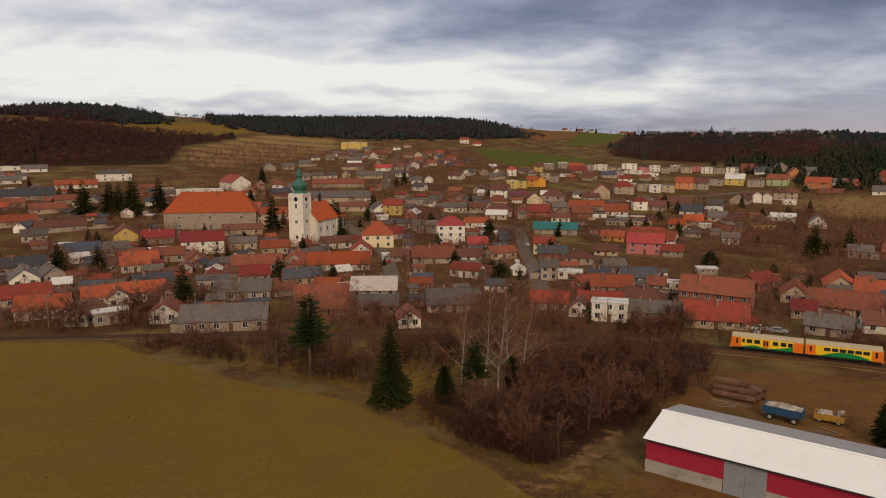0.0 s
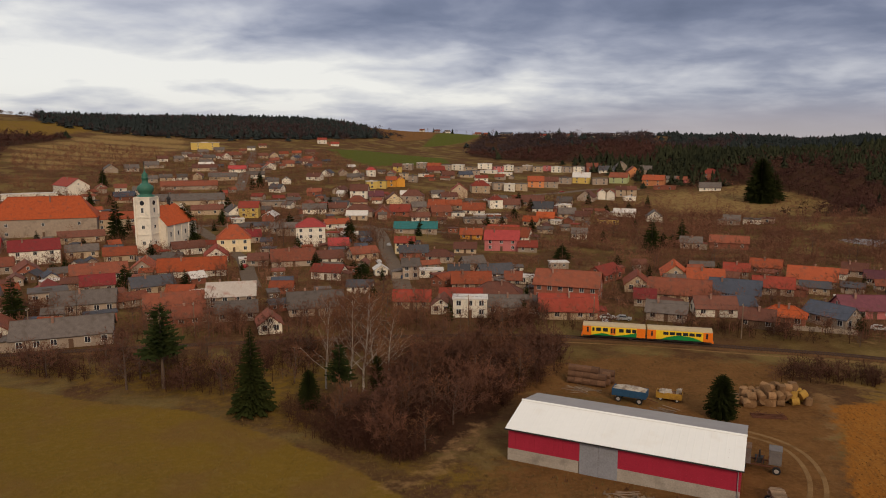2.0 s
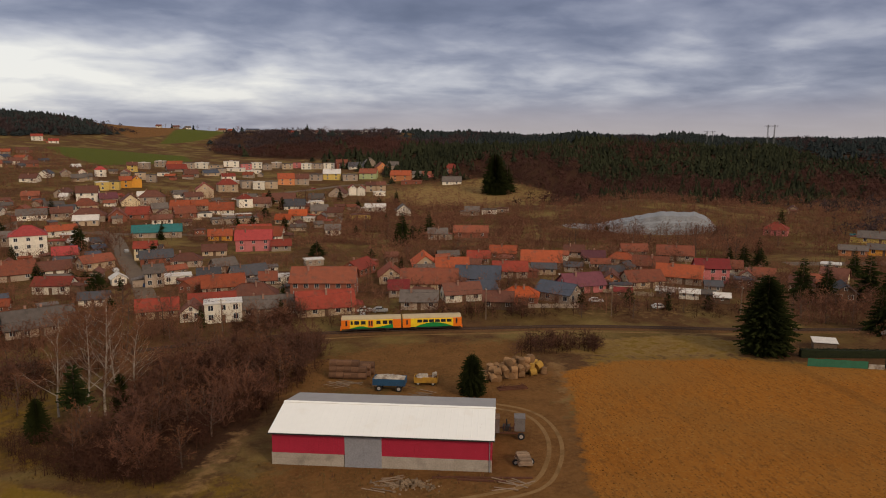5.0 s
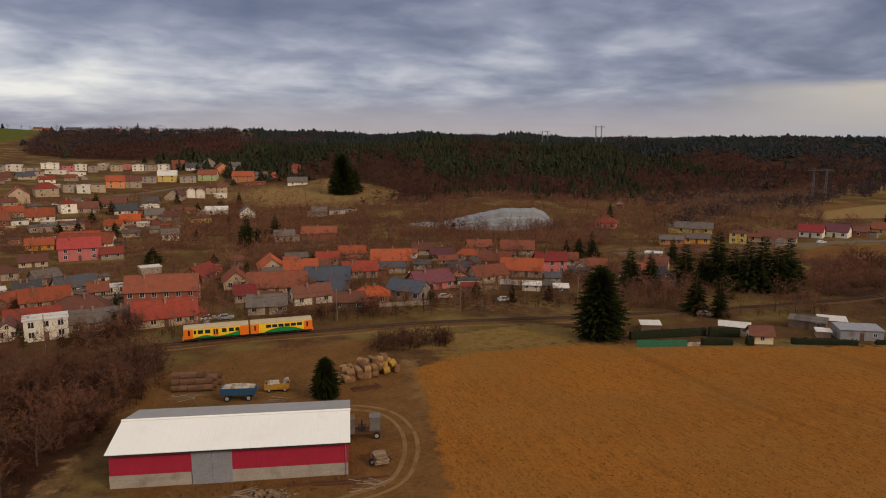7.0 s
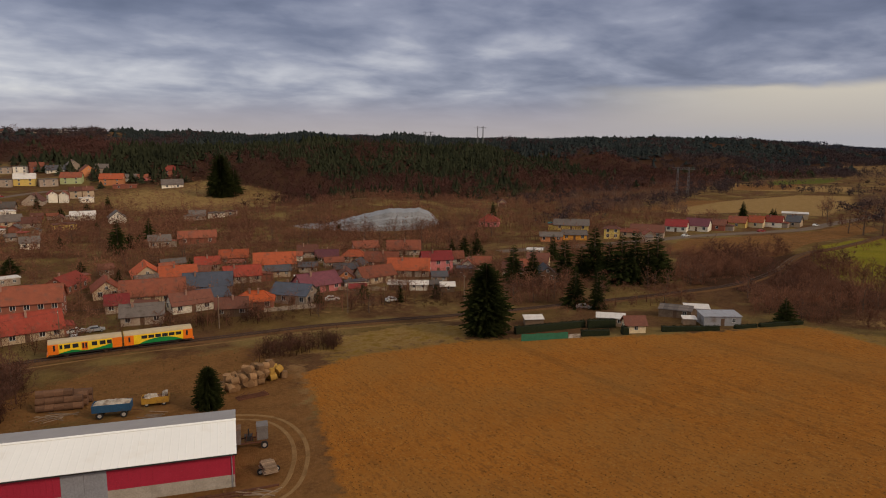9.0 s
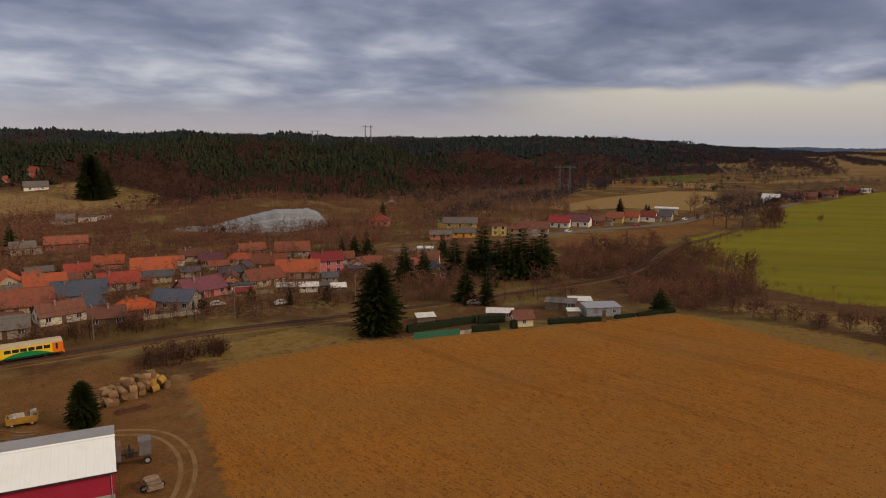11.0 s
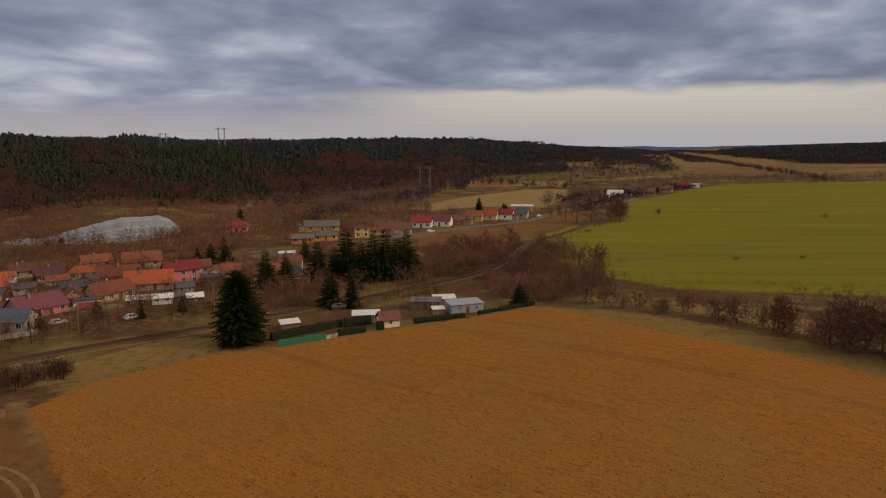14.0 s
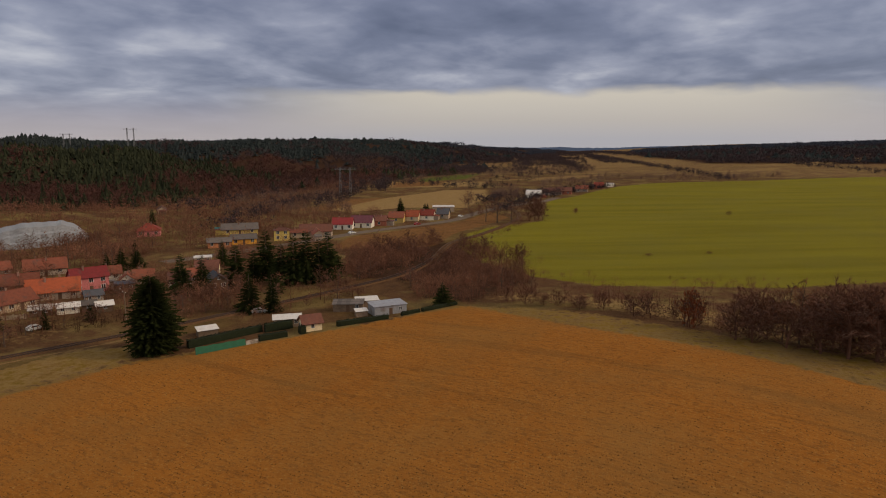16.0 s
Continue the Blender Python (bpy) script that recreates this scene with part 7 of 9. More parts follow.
# ---- gardens and thickets ----
def scatter(poly, n, keys, low, high, seed, group, apart=1.2, clear=0.5, wide=(0.9, 1.3)):
    """Plant up to n trees inside a plot, off the houses, roads and rails."""
    rnd = random.Random(seed)
    xs, ys = [p[0] for p in poly], [p[1] for p in poly]
    put, tries = [], 0
    while len(put) < n and tries < n * 30:
        tries += 1
        x, y = rnd.uniform(min(xs), max(xs)), rnd.uniform(min(ys), max(ys))
        ax, ay = np.array([x]), np.array([y])
        if inside(poly, ax, ay)[0] < 0 or along(LINE, ax, ay)[0] < 4.5 or inside(HALL_PLOT, ax, ay)[0] > -1.5:
            continue
        if any(along(l, ax, ay)[0] < 3.6 for l in LANES):
            continue
        if any((x - fx) ** 2 + (y - fy) ** 2 < (fr * 0.8 + clear) ** 2 for fx, fy, fr in FOOTPRINTS) or any((x - px) ** 2 + (y - py) ** 2 < apart ** 2 for px, py in put):
            continue
        put.append((x, y))
        plant(rnd.choice(keys), x, y, rnd.uniform(low, high), rnd.uniform(0, 360), rnd.uniform(*wide), group)


HALL_PLOT = [(27, 92), (52, 73), (62, 86), (37, 104)]
LANES = (TRACK_WEST, TRACK_LOOP, TRACK_NORTH, [(30, 205), (33, 249), (34, 283), (36, 316), (36, 338)], [(-16, 225), (-19, 248), (-23, 279), (-31, 304), (-43, 337)],
         [(306, 112), (336, 100), (365, 83), (395, 64), (437, 53), (479, 38)], [(103, 441), (136, 458), (179, 486), (228, 515)])
TREES = ["tree0", "tree1", "tree2", "tree3"]
WARM = ["warm0", "warm1", "warm2", "warm3"]
SCRUB = ["scrub0", "scrub1", "scrub2", "scrub3"]
FRUIT = ["fruit0", "fruit1", "fruit2", "fruit3"]
LEFT_STRIP = [(-100, 159), (-59, 148), (-35, 134), (-14, 126), (-2, 128), (4, 141), (20, 154), (-5, 158), (-43, 160)]
BUSH_ROW = [(88, 114), (96, 111), (105, 107), (112, 113), (103, 119), (94, 120)]
FIELD_HEDGE = [(189, 24), (182, -8), (158, -35), (147, -63), (140, -100), (215, -120), (227, -53), (209, -9), (207, 16)]
LAKE_TREES = [(172, 233), (211, 246), (230, 240), (263, 206), (310, 204), (254, 158), (226, 164), (208, 210)]
GARDEN_EAST = [(186, 134), (160, 84), (196, 57), (212, 62), (188, 88), (224, 113), (214, 144)]
SLOPE_SCRUB = [(105, 272), (120, 220), (180, 237), (230, 288), (259, 370), (220, 412), (161, 379)]
TERRACE = [(-210, 577), (-137, 644), (-152, 849), (-231, 866), (-266, 731)]
VALLEY_BRUSH = [(205, 250), (320, 200), (400, 175), (560, 185), (760, 200), (980, 180), (980, 270), (770, 285), (560, 262), (440, 300), (330, 350), (300, 350), (262, 300)]
NEAR_EDGE = [(-190, 168), (-100, 167), (0, 168), (55, 164), (62, 185), (0, 198), (-100, 208), (-190, 212)]
LEFT_VALLEY = [(-420, 300), (-190, 330), (-290, 480), (-420, 520)]
TRACK_SIDE = [(-110, 163), (0, 165), (60, 157), (110, 136), (160, 108), (168, 116), (114, 147), (62, 172), (-110, 177)]
VILLAGE_A = [(-190, 175), (-106, 168), (-3, 167), (60, 162), (60, 250), (40, 330), (-60, 330), (-190, 330)]
VILLAGE_B = [(60, 160), (112, 138), (162, 115), (206, 124), (215, 190), (172, 229), (110, 240), (60, 260)]
VILLAGE_C = [(-290, 330), (40, 330), (110, 260), (212, 330), (230, 430), (120, 470), (0, 480), (-290, 480)]
VILLAGE_D = [(-290, 480), (0, 480), (100, 600), (50, 640), (40, 820), (-130, 800), (-200, 560)]
scatter(THICKET, 95, SCRUB + TREES + WARM[:2] + ["hedge0"], 4.5, 8.5, 1, "thicket beside the hall", 0.8, 0.5, (0.9, 1.35))
scatter(LEFT_STRIP, 60, TREES + SCRUB + FRUIT, 2.5, 7.0, 2, "trees along the railway", 1.6)
scatter(BUSH_ROW, 20, SCRUB, 2.4, 4.2, 3, "bushes by the paddock", 1.0)
scatter(EAST_WOOD, 40, TREES + SCRUB, 4.0, 8.5, 4, "trees of the eastern hollow", 1.6)
scatter(LAKE_TREES, 26, TREES, 6.0, 11.0, 6, "trees below the quarry", 2.2)
scatter(GARDEN_EAST, 24, FRUIT + TREES + SCRUB, 3.0, 6.5, 7, "trees of the allotments", 2.0)
scatter(TRACK_SIDE, 40, TREES + FRUIT + SCRUB, 2.5, 6.5, 14, "trees along the railway", 1.8, 0.2)
scatter(NEAR_EDGE, 60, TREES + ["hedge0", "hedge1"], 4.5, 9.5, 15, "garden trees of the village", 2.0, 0.2)
scatter(VILLAGE_A, 55, TREES + FRUIT + WARM, 3.5, 9.0, 10, "garden trees of the village", 2.2, 0.3)
scatter(VILLAGE_B, 60, TREES + FRUIT, 3.0, 7.0, 11, "garden trees of the village", 2.2, 0.3)
scatter(VILLAGE_C, 40, TREES + FRUIT, 3.5, 9.0, 12, "garden trees of the village", 2.6, 0.3)

EVERGREEN = ["spruce0", "spruce1", "spruce2", "bush", "bush"]
scatter(VILLAGE_A, 22, EVERGREEN, 3.5, 8.5, 51, "evergreens of the gardens", 4.0, 0.3)
scatter(VILLAGE_B, 8, EVERGREEN, 3.0, 6.5, 52, "evergreens of the gardens", 4.0, 0.3)
scatter(VILLAGE_C, 34, EVERGREEN, 4.0, 9.5, 53, "evergreens of the gardens", 5.0, 0.3)


MARGIN_BRUSH = [(192, 22), (188, -4), (166, -30), (151, -48), (140, -66), (165, -80), (182, -52), (198, -28), (206, -4), (206, 16)]


def brushwood(name, plots, label, seed, blades, low, high, wide, thin):
    """Uncounted small crowns filling plots, off houses, roads and rails."""
    rng = np.random.default_rng(seed)
    xs, ys = [], []
    for poly, n in plots:
        px, py = [p[0] for p in poly], [p[1] for p in poly]
        x, y = rng.uniform(min(px), max(px), n * 3), rng.uniform(min(py), max(py), n * 3)
        ok = (inside(poly, x, y) > 0) & (along(LINE, x, y) > 4.5) & (inside(HALL_PLOT, x, y) < -2)
        clump = np.sin(x / 9 + 1.3) * np.sin(y / 11) + 0.7 * np.sin(x / 4.1 + y / 5.3) + rng.normal(0, 0.5, len(x))
        ok &= clump > (0.45 if poly is MARGIN_BRUSH else -0.25)
        for l in LANES:
            ok &= along(l, x, y) > 3.4
        for fx, fy, fr in FOOTPRINTS:
            ok &= (x - fx) ** 2 + (y - fy) ** 2 > (fr * 0.78 + 0.4) ** 2
        xs.append(x[ok][:n])
        ys.append(y[ok][:n])
    x, y = np.concatenate(xs), np.concatenate(ys)
    k = rng.uniform(0, 1, len(x)) ** 1.6
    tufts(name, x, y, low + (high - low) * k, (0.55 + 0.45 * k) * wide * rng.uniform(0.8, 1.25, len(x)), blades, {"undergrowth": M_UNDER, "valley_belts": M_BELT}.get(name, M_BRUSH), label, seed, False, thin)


M_BELT = mat("brown-grey bare tree belts", (0.190, 0.112, 0.080), (0.100, 0.060, 0.046), 0.03, 1.0, 0.0, island=0.12, gloss=0.03)
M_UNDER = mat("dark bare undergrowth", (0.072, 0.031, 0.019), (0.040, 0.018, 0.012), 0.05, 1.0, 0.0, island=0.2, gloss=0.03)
M_BRUSH = mat("mixed bare brush", (0.240, 0.108, 0.062), (0.092, 0.042, 0.028), 0.035, 1.0, 0.0, island=0.2, gloss=0.03)
FRONT_BRUSH = [(71, 160), (91, 148), (113, 134), (122, 132), (126, 141), (120, 142), (106, 149), (94, 158), (76, 168)]
CORNER_BRUSH = [(40, 157), (53, 152), (59, 171), (55, 172), (44, 173)]
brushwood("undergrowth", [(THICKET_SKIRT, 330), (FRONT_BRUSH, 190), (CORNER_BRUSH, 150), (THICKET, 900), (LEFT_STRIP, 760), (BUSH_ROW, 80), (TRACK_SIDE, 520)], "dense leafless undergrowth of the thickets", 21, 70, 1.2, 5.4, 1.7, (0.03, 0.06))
brushwood("garden_brush", [(NEAR_EDGE, 640), (VILLAGE_A, 2600), (VILLAGE_B, 1300), (LAKE_TREES, 900), (GARDEN_EAST, 260)], "leafless hedges and bushes between the gardens", 22, 50, 1.8, 8.0, 2.4, (0.03, 0.065))
QUARRY_FOOT = [(150, 262), (170, 232), (215, 205), (260, 158), (310, 128), (420, 110), (420, 170), (330, 205), (300, 232), (262, 300), (300, 330), (262, 372), (200, 330)]
brushwood("slope_brush", [(VILLAGE_C, 4200), (VILLAGE_D, 3000), (SLOPE_SCRUB, 1900), (TERRACE, 1100), (VALLEY_BRUSH, 5600), (LEFT_VALLEY, 1500), (DRY_SLOPE, 300), (QUARRY_FOOT, 2600)], "leafless bushes and orchard trees on the slopes", 23, 24, 1.5, 8.0, 2.6, (0.06, 0.12))
BELT_ROAD = [(502, 54), (541, 33), (620, 40), (604, 63)]
BELT_HAMLET = [(641, 22), (775, -58), (901, -67), (763, 26)]
BELT_CROP = [(759, -56), (849, -243), (946, -270), (841, -62)]
BELT_FAR = [(868, 98), (1011, -38), (1123, -42), (973, 110)]
BELT_ORCHARD = [(383, 199), (425, 133), (471, 147), (433, 225)]
BELT_STREAM = [(453, 226), (515, 170), (552, 185), (505, 252)]
BELT_WEST = [(561, 237), (709, 161), (862, 111), (912, 117), (615, 260)]
brushwood("valley_belts", [(BELT_ROAD, 120), (BELT_HAMLET, 260), (BELT_CROP, 420), (BELT_FAR, 300), (BELT_ORCHARD, 160), (BELT_STREAM, 260), (BELT_WEST, 500)], "bare tree belts and hedgerows in the valley", 26, 34, 3.0, 10.0, 3.4, (0.05, 0.10))
# low tangle behind the field margin and round the eastern hollow
CROP_EDGE = [(289, 44), (310, 31), (283, 13), (247, 5), (234, -19), (244, -72), (211, -63), (203, -9), (241, 26)]
ALLOTMENTS = [(158, 103), (173, 86), (192, 67), (208, 58), (243, 62), (230, 80), (215, 90), (187, 104), (170, 109)]
RAIL_HEDGE = [(250, 36), (306, 37), (345, 28), (395, 17), (405, 26), (345, 40), (306, 49), (250, 47)]
EAST_GARDENS = [(150, 118), (196, 90), (226, 70), (262, 62), (280, 95), (300, 125), (250, 150), (200, 128), (176, 120)]
brushwood("margin_brush", [(MARGIN_BRUSH, 620), (EAST_WOOD, 2300), (RAIL_HEDGE, 260), (EAST_GARDENS, 1100)], "low leafless tangle of bushes behind the field margin", 24, 54, 0.8, 6.5, 2.0, (0.025, 0.05))
brushwood("garden_thicket", [(ALLOTMENTS, 520), (CROP_EDGE, 300)], "bare currant bushes and saplings of the allotments", 27, 44, 0.8, 4.6, 1.6, (0.03, 0.06))
scatter(ALLOTMENTS, 26, FRUIT + TREES, 3.5, 7.5, 41, "trees of the allotments", 2.2)


# ---- single trees: kind, place, height ----
plant("spruce_near", -9.2, 116.9, 15.5, wide=1.05)
plant("pine_tall", 5.5, 117.8, 11.5)
plant("spruce_broad", 0.2, 117.6, 6.9, wide=0.9)
plant("spruce_broad", 12.7, 124.0, 6.9, wide=0.7)
plant("pine_tall", -26.2, 132.6, 16.7, wide=1.1)
plant("birch0", 3.4, 127.0, 18.5)
plant("birch1", 10.1, 123.9, 21.7)
plant("birch2", 15.2, 127.2, 16.1)
plant("birch1", 7.8, 124.6, 20.3)
plant("birch0", 12.3, 124.7, 18.2)
plant("spruce_mid", -70.7, 186.3, 13.4, wide=1.0)
plant("spruce1", -133.9, 240.1, 12.3, wide=1.2)
plant("spruce2", -119.9, 239.9, 11.5, wide=1.1)
plant("spruce_mid", -193.6, 376.6, 20.0, wide=1.1)
plant("spruce1", -175.0, 377.9, 18.2, wide=1.2)
plant("spruce_mid", -168.2, 378.5, 22.0, wide=1.1)
plant("spruce_mid", -181.4, 380.6, 19.0, wide=1.1)
plant("spruce_mid", -158.0, 389.6, 20.0, wide=1.0)
plant("spruce2", -230.1, 420.3, 10.1)
plant("spruce_mid", -81.2, 332.3, 19.0, wide=0.9)
plant("spruce_mid", -51.2, 323.8, 18.5, wide=1.05)
plant("spruce2", -54.9, 326.9, 16.9, wide=1.1)
plant("spruce1", -49.1, 323.7, 16.8, wide=1.1)
plant("spruce1", -39.2, 360.3, 9.3)
plant("spruce2", 54.2, 326.1, 6.9)
plant("spruce0", 19.8, 310.9, 10.7)
plant("spruce1", -2.2, 299.4, 6.9)
plant("bush", 17.3, 245.0, 4.9, wide=1.6)
plant("bush", 13.5, 248.9, 4.5, wide=1.6)
plant("bush", 21.2, 243.0, 4.4, wide=1.5)
plant("spruce0", -79.7, 176.7, 6.2)
plant("bush", -83.2, 254.5, 6.3)
plant("bush", -79.9, 257.2, 6.8)
plant("spruce1", -27.5, 493.2, 9.8)
plant("spruce0", -31.9, 486.8, 10.1)
plant("spruce2", -128.4, 499.2, 11.9)
plant("bush", -80.2, 177.9, 5.2)
plant("spruce0", -21.9, 256.7, 4.2)
plant("spruce2", 161.9, 275.8, 13.0)
plant("spruce1", 148.1, 274.6, 10.2, wide=1.3)
plant("spruce0", 145.8, 275.8, 9.2, wide=1.3)
plant("bush", 153.3, 276.2, 6.7, wide=1.6)
plant("bush", 158.6, 277.7, 5.7, wide=1.6)
plant("spruce0", 102.4, 265.4, 3.5)
plant("bush", 102.9, 266.9, 3.7, wide=1.6)
plant("spruce_broad", 300.4, 416.3, 30.0)
plant("spruce0", 300.8, 423.8, 20.5, wide=1.3)
plant("spruce2", 305.1, 414.6, 24.3, wide=1.3)
plant("spruce1", 313.4, 419.1, 21.4, wide=1.2)
plant("spruce0", 109.4, 204.7, 6.2, wide=1.2)
plant("bush", 107.0, 204.9, 4.2, wide=1.4)
plant("bush", 56.2, 170.9, 6.0, wide=0.6)
plant("bush", 36.9, 174.1, 5.9, wide=0.6)
plant("spruce_broad", 67.6, 100.0, 7.6, wide=1.15)
plant("spruce_broad", 136.0, 88.3, 17.5, wide=1.14)
plant("spruce1", 190.5, 106.3, 12.9)
plant("spruce2", 174.2, 77.4, 10.5)
plant("spruce0", 419.3, 99.9, 10.4, wide=0.8)
plant("spruce1", 422.4, 83.1, 7.7, wide=0.8)
plant("tree0", 436.0, 59.2, 13.8)
plant("bush", 185.5, 32.4, 6.5, wide=1.3)
plant("spruce0", 234.5, 122.4, 10.4)
plant("spruce1", 254.1, 170.5, 6.9)
plant("spruce2", 338.8, 216.1, 9.4)
plant("spruce0", 218.5, 158.0, 7.8)
plant("spruce1", 221.1, 154.4, 5.5)
plant("bush", 245.3, 246.5, 3.3, wide=2)
plant("bush", 241.7, 250.7, 2.7, wide=2)
plant("tree0", 145.6, 225.2, 11.2)
plant("warm1", 13.5, 160.2, 13.6, wide=1.2)
plant("warm2", 18.2, 160.2, 12.9, wide=1.2)
plant("warm0", 8.8, 159.0, 11.8, wide=1.2)
plant("tree1", -32.8, 133.1, 11.4, wide=1.1)
plant("tree2", -54.4, 148.5, 7.6)
plant("fruit0", -15.7, 130.2, 6.8)
plant("fruit1", -1.8, 159.9, 4.7)
plant("tree2", 13.8, 167.9, 13.4)
plant("scrub0", 180.9, -4.5, 3.7, wide=1.4)
plant("scrub1", 174.2, -17.5, 4.8, wide=1.4)
plant("scrub2", 172.3, -21.3, 5.7, wide=1.4)
plant("scrub3", 163.5, -28.5, 9.2, wide=1.2)
plant("scrub0", 152.9, -36.6, 9.2, wide=1.5)
plant("scrub1", 151.5, -39.6, 9.0, wide=1.5)
plant("tree3", 160.2, -48.9, 13.8)
plant("warm3", 164.7, -28.0, 9.3)
plant("scrub2", 148.9, -45.6, 9.4, wide=1.5)
plant("scrub3", 146.6, -51.3, 10.9, wide=1.5)
plant("scrub0", 144.3, -55.7, 12.4, wide=1.6)
plant("scrub1", 144.3, -60.9, 13.4, wide=1.6)
plant("scrub2", 442.9, -97.7, 3.4, wide=1.3)
plant("tree1", 388.7, 36.8, 15.8, wide=1.6)
plant("tree2", 392.8, 43.6, 13.1, wide=1.5)
plant("tree0", 389.9, 29.0, 14.2, wide=1.5)

# bushes and small trees along the margin of the ploughed field
plant("hedge0", 182.1, -10.7, 4.9, wide=1.00, group="bushes along the field margin")
plant("hedge2", 179.4, -17.2, 4.8, wide=0.80, group="bushes along the field margin")
plant("hedge2", 177.5, -21.0, 6.3, wide=1.00, group="bushes along the field margin")
plant("hedge0", 172.0, -26.8, 3.6, wide=1.00, group="bushes along the field margin")
plant("russet", 163.6, -29.0, 9.3, wide=0.75, group="bushes along the field margin")
plant("russet", 170.1, -32.1, 5.9, wide=0.80, group="bushes along the field margin")
plant("hedge2", 158.3, -36.8, 6.9, wide=1.00, group="bushes along the field margin")
plant("hedge2", 156.1, -40.1, 11.2, wide=1.00, group="bushes along the field margin")
plant("hedge0", 155.8, -43.7, 10.9, wide=1.00, group="bushes along the field margin")
plant("warm0", 156.5, -47.0, 12.7, wide=0.80, group="bushes along the field margin")
plant("warm2", 153.4, -49.4, 15.0, wide=0.75, group="bushes along the field margin")
plant("hedge1", 153.5, -52.8, 11.4, wide=1.10, group="bushes along the field margin")
plant("hedge2", 150.8, -55.1, 13.4, wide=1.00, group="bushes along the field margin")
plant("hedge0", 149.3, -57.2, 12.3, wide=1.10, group="bushes along the field margin")
plant("hedge0", 149.6, -60.7, 14.4, wide=1.00, group="bushes along the field margin")
plant("tree2", 157.6, -62.6, 13.8, wide=0.90, group="bushes along the field margin")
plant("hedge2", 148.6, -63.7, 14.5, wide=1.10, group="bushes along the field margin")
plant("hedge2", 146.5, -66.7, 14.6, wide=1.10, group="bushes along the field margin")
plant("hedge1", 169.4, -48.7, 7.2, wide=1.00, group="bushes along the field margin")
plant("hedge1", 168.7, -55.1, 9.7, wide=1.00, group="bushes along the field margin")
plant("hedge2", 168.1, -61.4, 11.3, wide=1.00, group="bushes along the field margin")
plant("hedge0", 167.8, -68.3, 11.9, wide=1.00, group="bushes along the field margin")
plant("hedge0", 160.8, -71.0, 13.3, wide=1.10, group="bushes along the field margin")
plant("hedge2", 191.1, 15.2, 5.7, wide=1.00, group="bushes along the field margin")
plant("hedge0", 186.2, 9.8, 5.7, wide=1.10, group="bushes along the field margin")
plant("hedge2", 186.7, 4.9, 3.7, wide=1.10, group="bushes along the field margin")
plant("hedge1", 185.7, 0.8, 4.8, wide=1.10, group="bushes along the field margin")
plant("hedge2", 183.1, -4.4, 3.7, wide=1.10, group="bushes along the field margin")
plant("tree0", 205.1, 14.6, 7.9, wide=0.80, group="bushes along the field margin")
plant("tree3", 203.7, 9.0, 6.4, wide=0.90, group="bushes along the field margin")
plant("tree1", 251.2, 20.3, 9.0, wide=0.90, group="bushes along the field margin")
plant("tree1", 252.7, 14.8, 9.6, wide=0.90, group="bushes along the field margin")
plant("hedge1", 255.3, 17.2, 7.4, wide=1.00, group="bushes along the field margin")
plant("tree0", 247.3, 22.2, 7.8, wide=0.90, group="bushes along the field margin")

# tall bare trees between the village houses
plant("tree0", -14.4, 308.2, 16.7, wide=0.6, group="tall trees of the village")
plant("tree1", -11.3, 312.6, 16.9, wide=0.6, group="tall trees of the village")
plant("tree2", -8.2, 307.2, 15.7, wide=0.6, group="tall trees of the village")
plant("tree3", -16.4, 313.7, 12.2, wide=0.7, group="tall trees of the village")
plant("tree1", -95.9, 353.2, 8.9, wide=0.8, group="tall trees of the village")
plant("tree2", 19.7, 517.2, 12.4, wide=0.9, group="tall trees of the village")
plant("tree0", 30.2, 295.4, 11.1, wide=0.7, group="tall trees of the village")
plant("spruce_mid", -39.6, 369.9, 7.5, wide=0.8, group="tall trees of the village")
plant("spruce_mid", -28.0, 505.5, 10.9, wide=1.1, group="tall trees of the village")
plant("spruce_mid", -131.4, 511.8, 12.1, wide=1.1, group="tall trees of the village")
plant("spruce2", 20.8, 317.4, 9.8, wide=1.2, group="tall trees of the village")
plant("tree3", 7.5, 351.1, 12.8, wide=0.8, group="tall trees of the village")
plant("tree0", 28.2, 295.6, 13.0, wide=0.7, group="tall trees of the village")
plant("tree2", 30.3, 290.1, 12.7, wide=0.7, group="tall trees of the village")
plant("tree1", 33.4, 292.6, 13.2, wide=0.7, group="tall trees of the village")
plant("spruce_mid", 21.2, 312.1, 10.6, wide=0.9, group="tall trees of the village")
plant("spruce_mid", 141.1, 263.1, 14.7, wide=1.0, group="tall trees of the village")
plant("spruce_mid", 62.0, 186.5, 7.0, wide=0.5, group="tall trees of the village")
plant("bush", 19.2, 234.5, 6.7, wide=1.4, group="tall trees of the village")
plant("bush", 99.6, 256.6, 6.1, wide=1.6, group="tall trees of the village")
plant("spruce_mid", 55.8, 331.8, 7.3, wide=0.9, group="tall trees of the village")

# trees along the open ridge
plant("tree0", 243, 1347, 8, group="trees on the ridge")
plant("spruce2", 249, 1321, 9, group="trees on the ridge")
plant("tree1", 259, 1292, 8, group="trees on the ridge")
plant("spruce1", 272, 1258, 10, group="trees on the ridge")
plant("tree2", 281, 1267, 9, group="trees on the ridge")
plant("tree3", 298, 1258, 8, group="trees on the ridge")
plant("tree1", 305, 1239, 7, group="trees on the ridge")
plant("spruce0", 326, 1253, 8, group="trees on the ridge")
plant("tree0", 350, 1267, 14, group="trees on the ridge")
plant("tree3", 368, 1299, 10, group="trees on the ridge")
plant("tree2", 417, 1319, 9, group="trees on the ridge")
plant("spruce1", 378, 1156, 10, group="trees on the ridge")
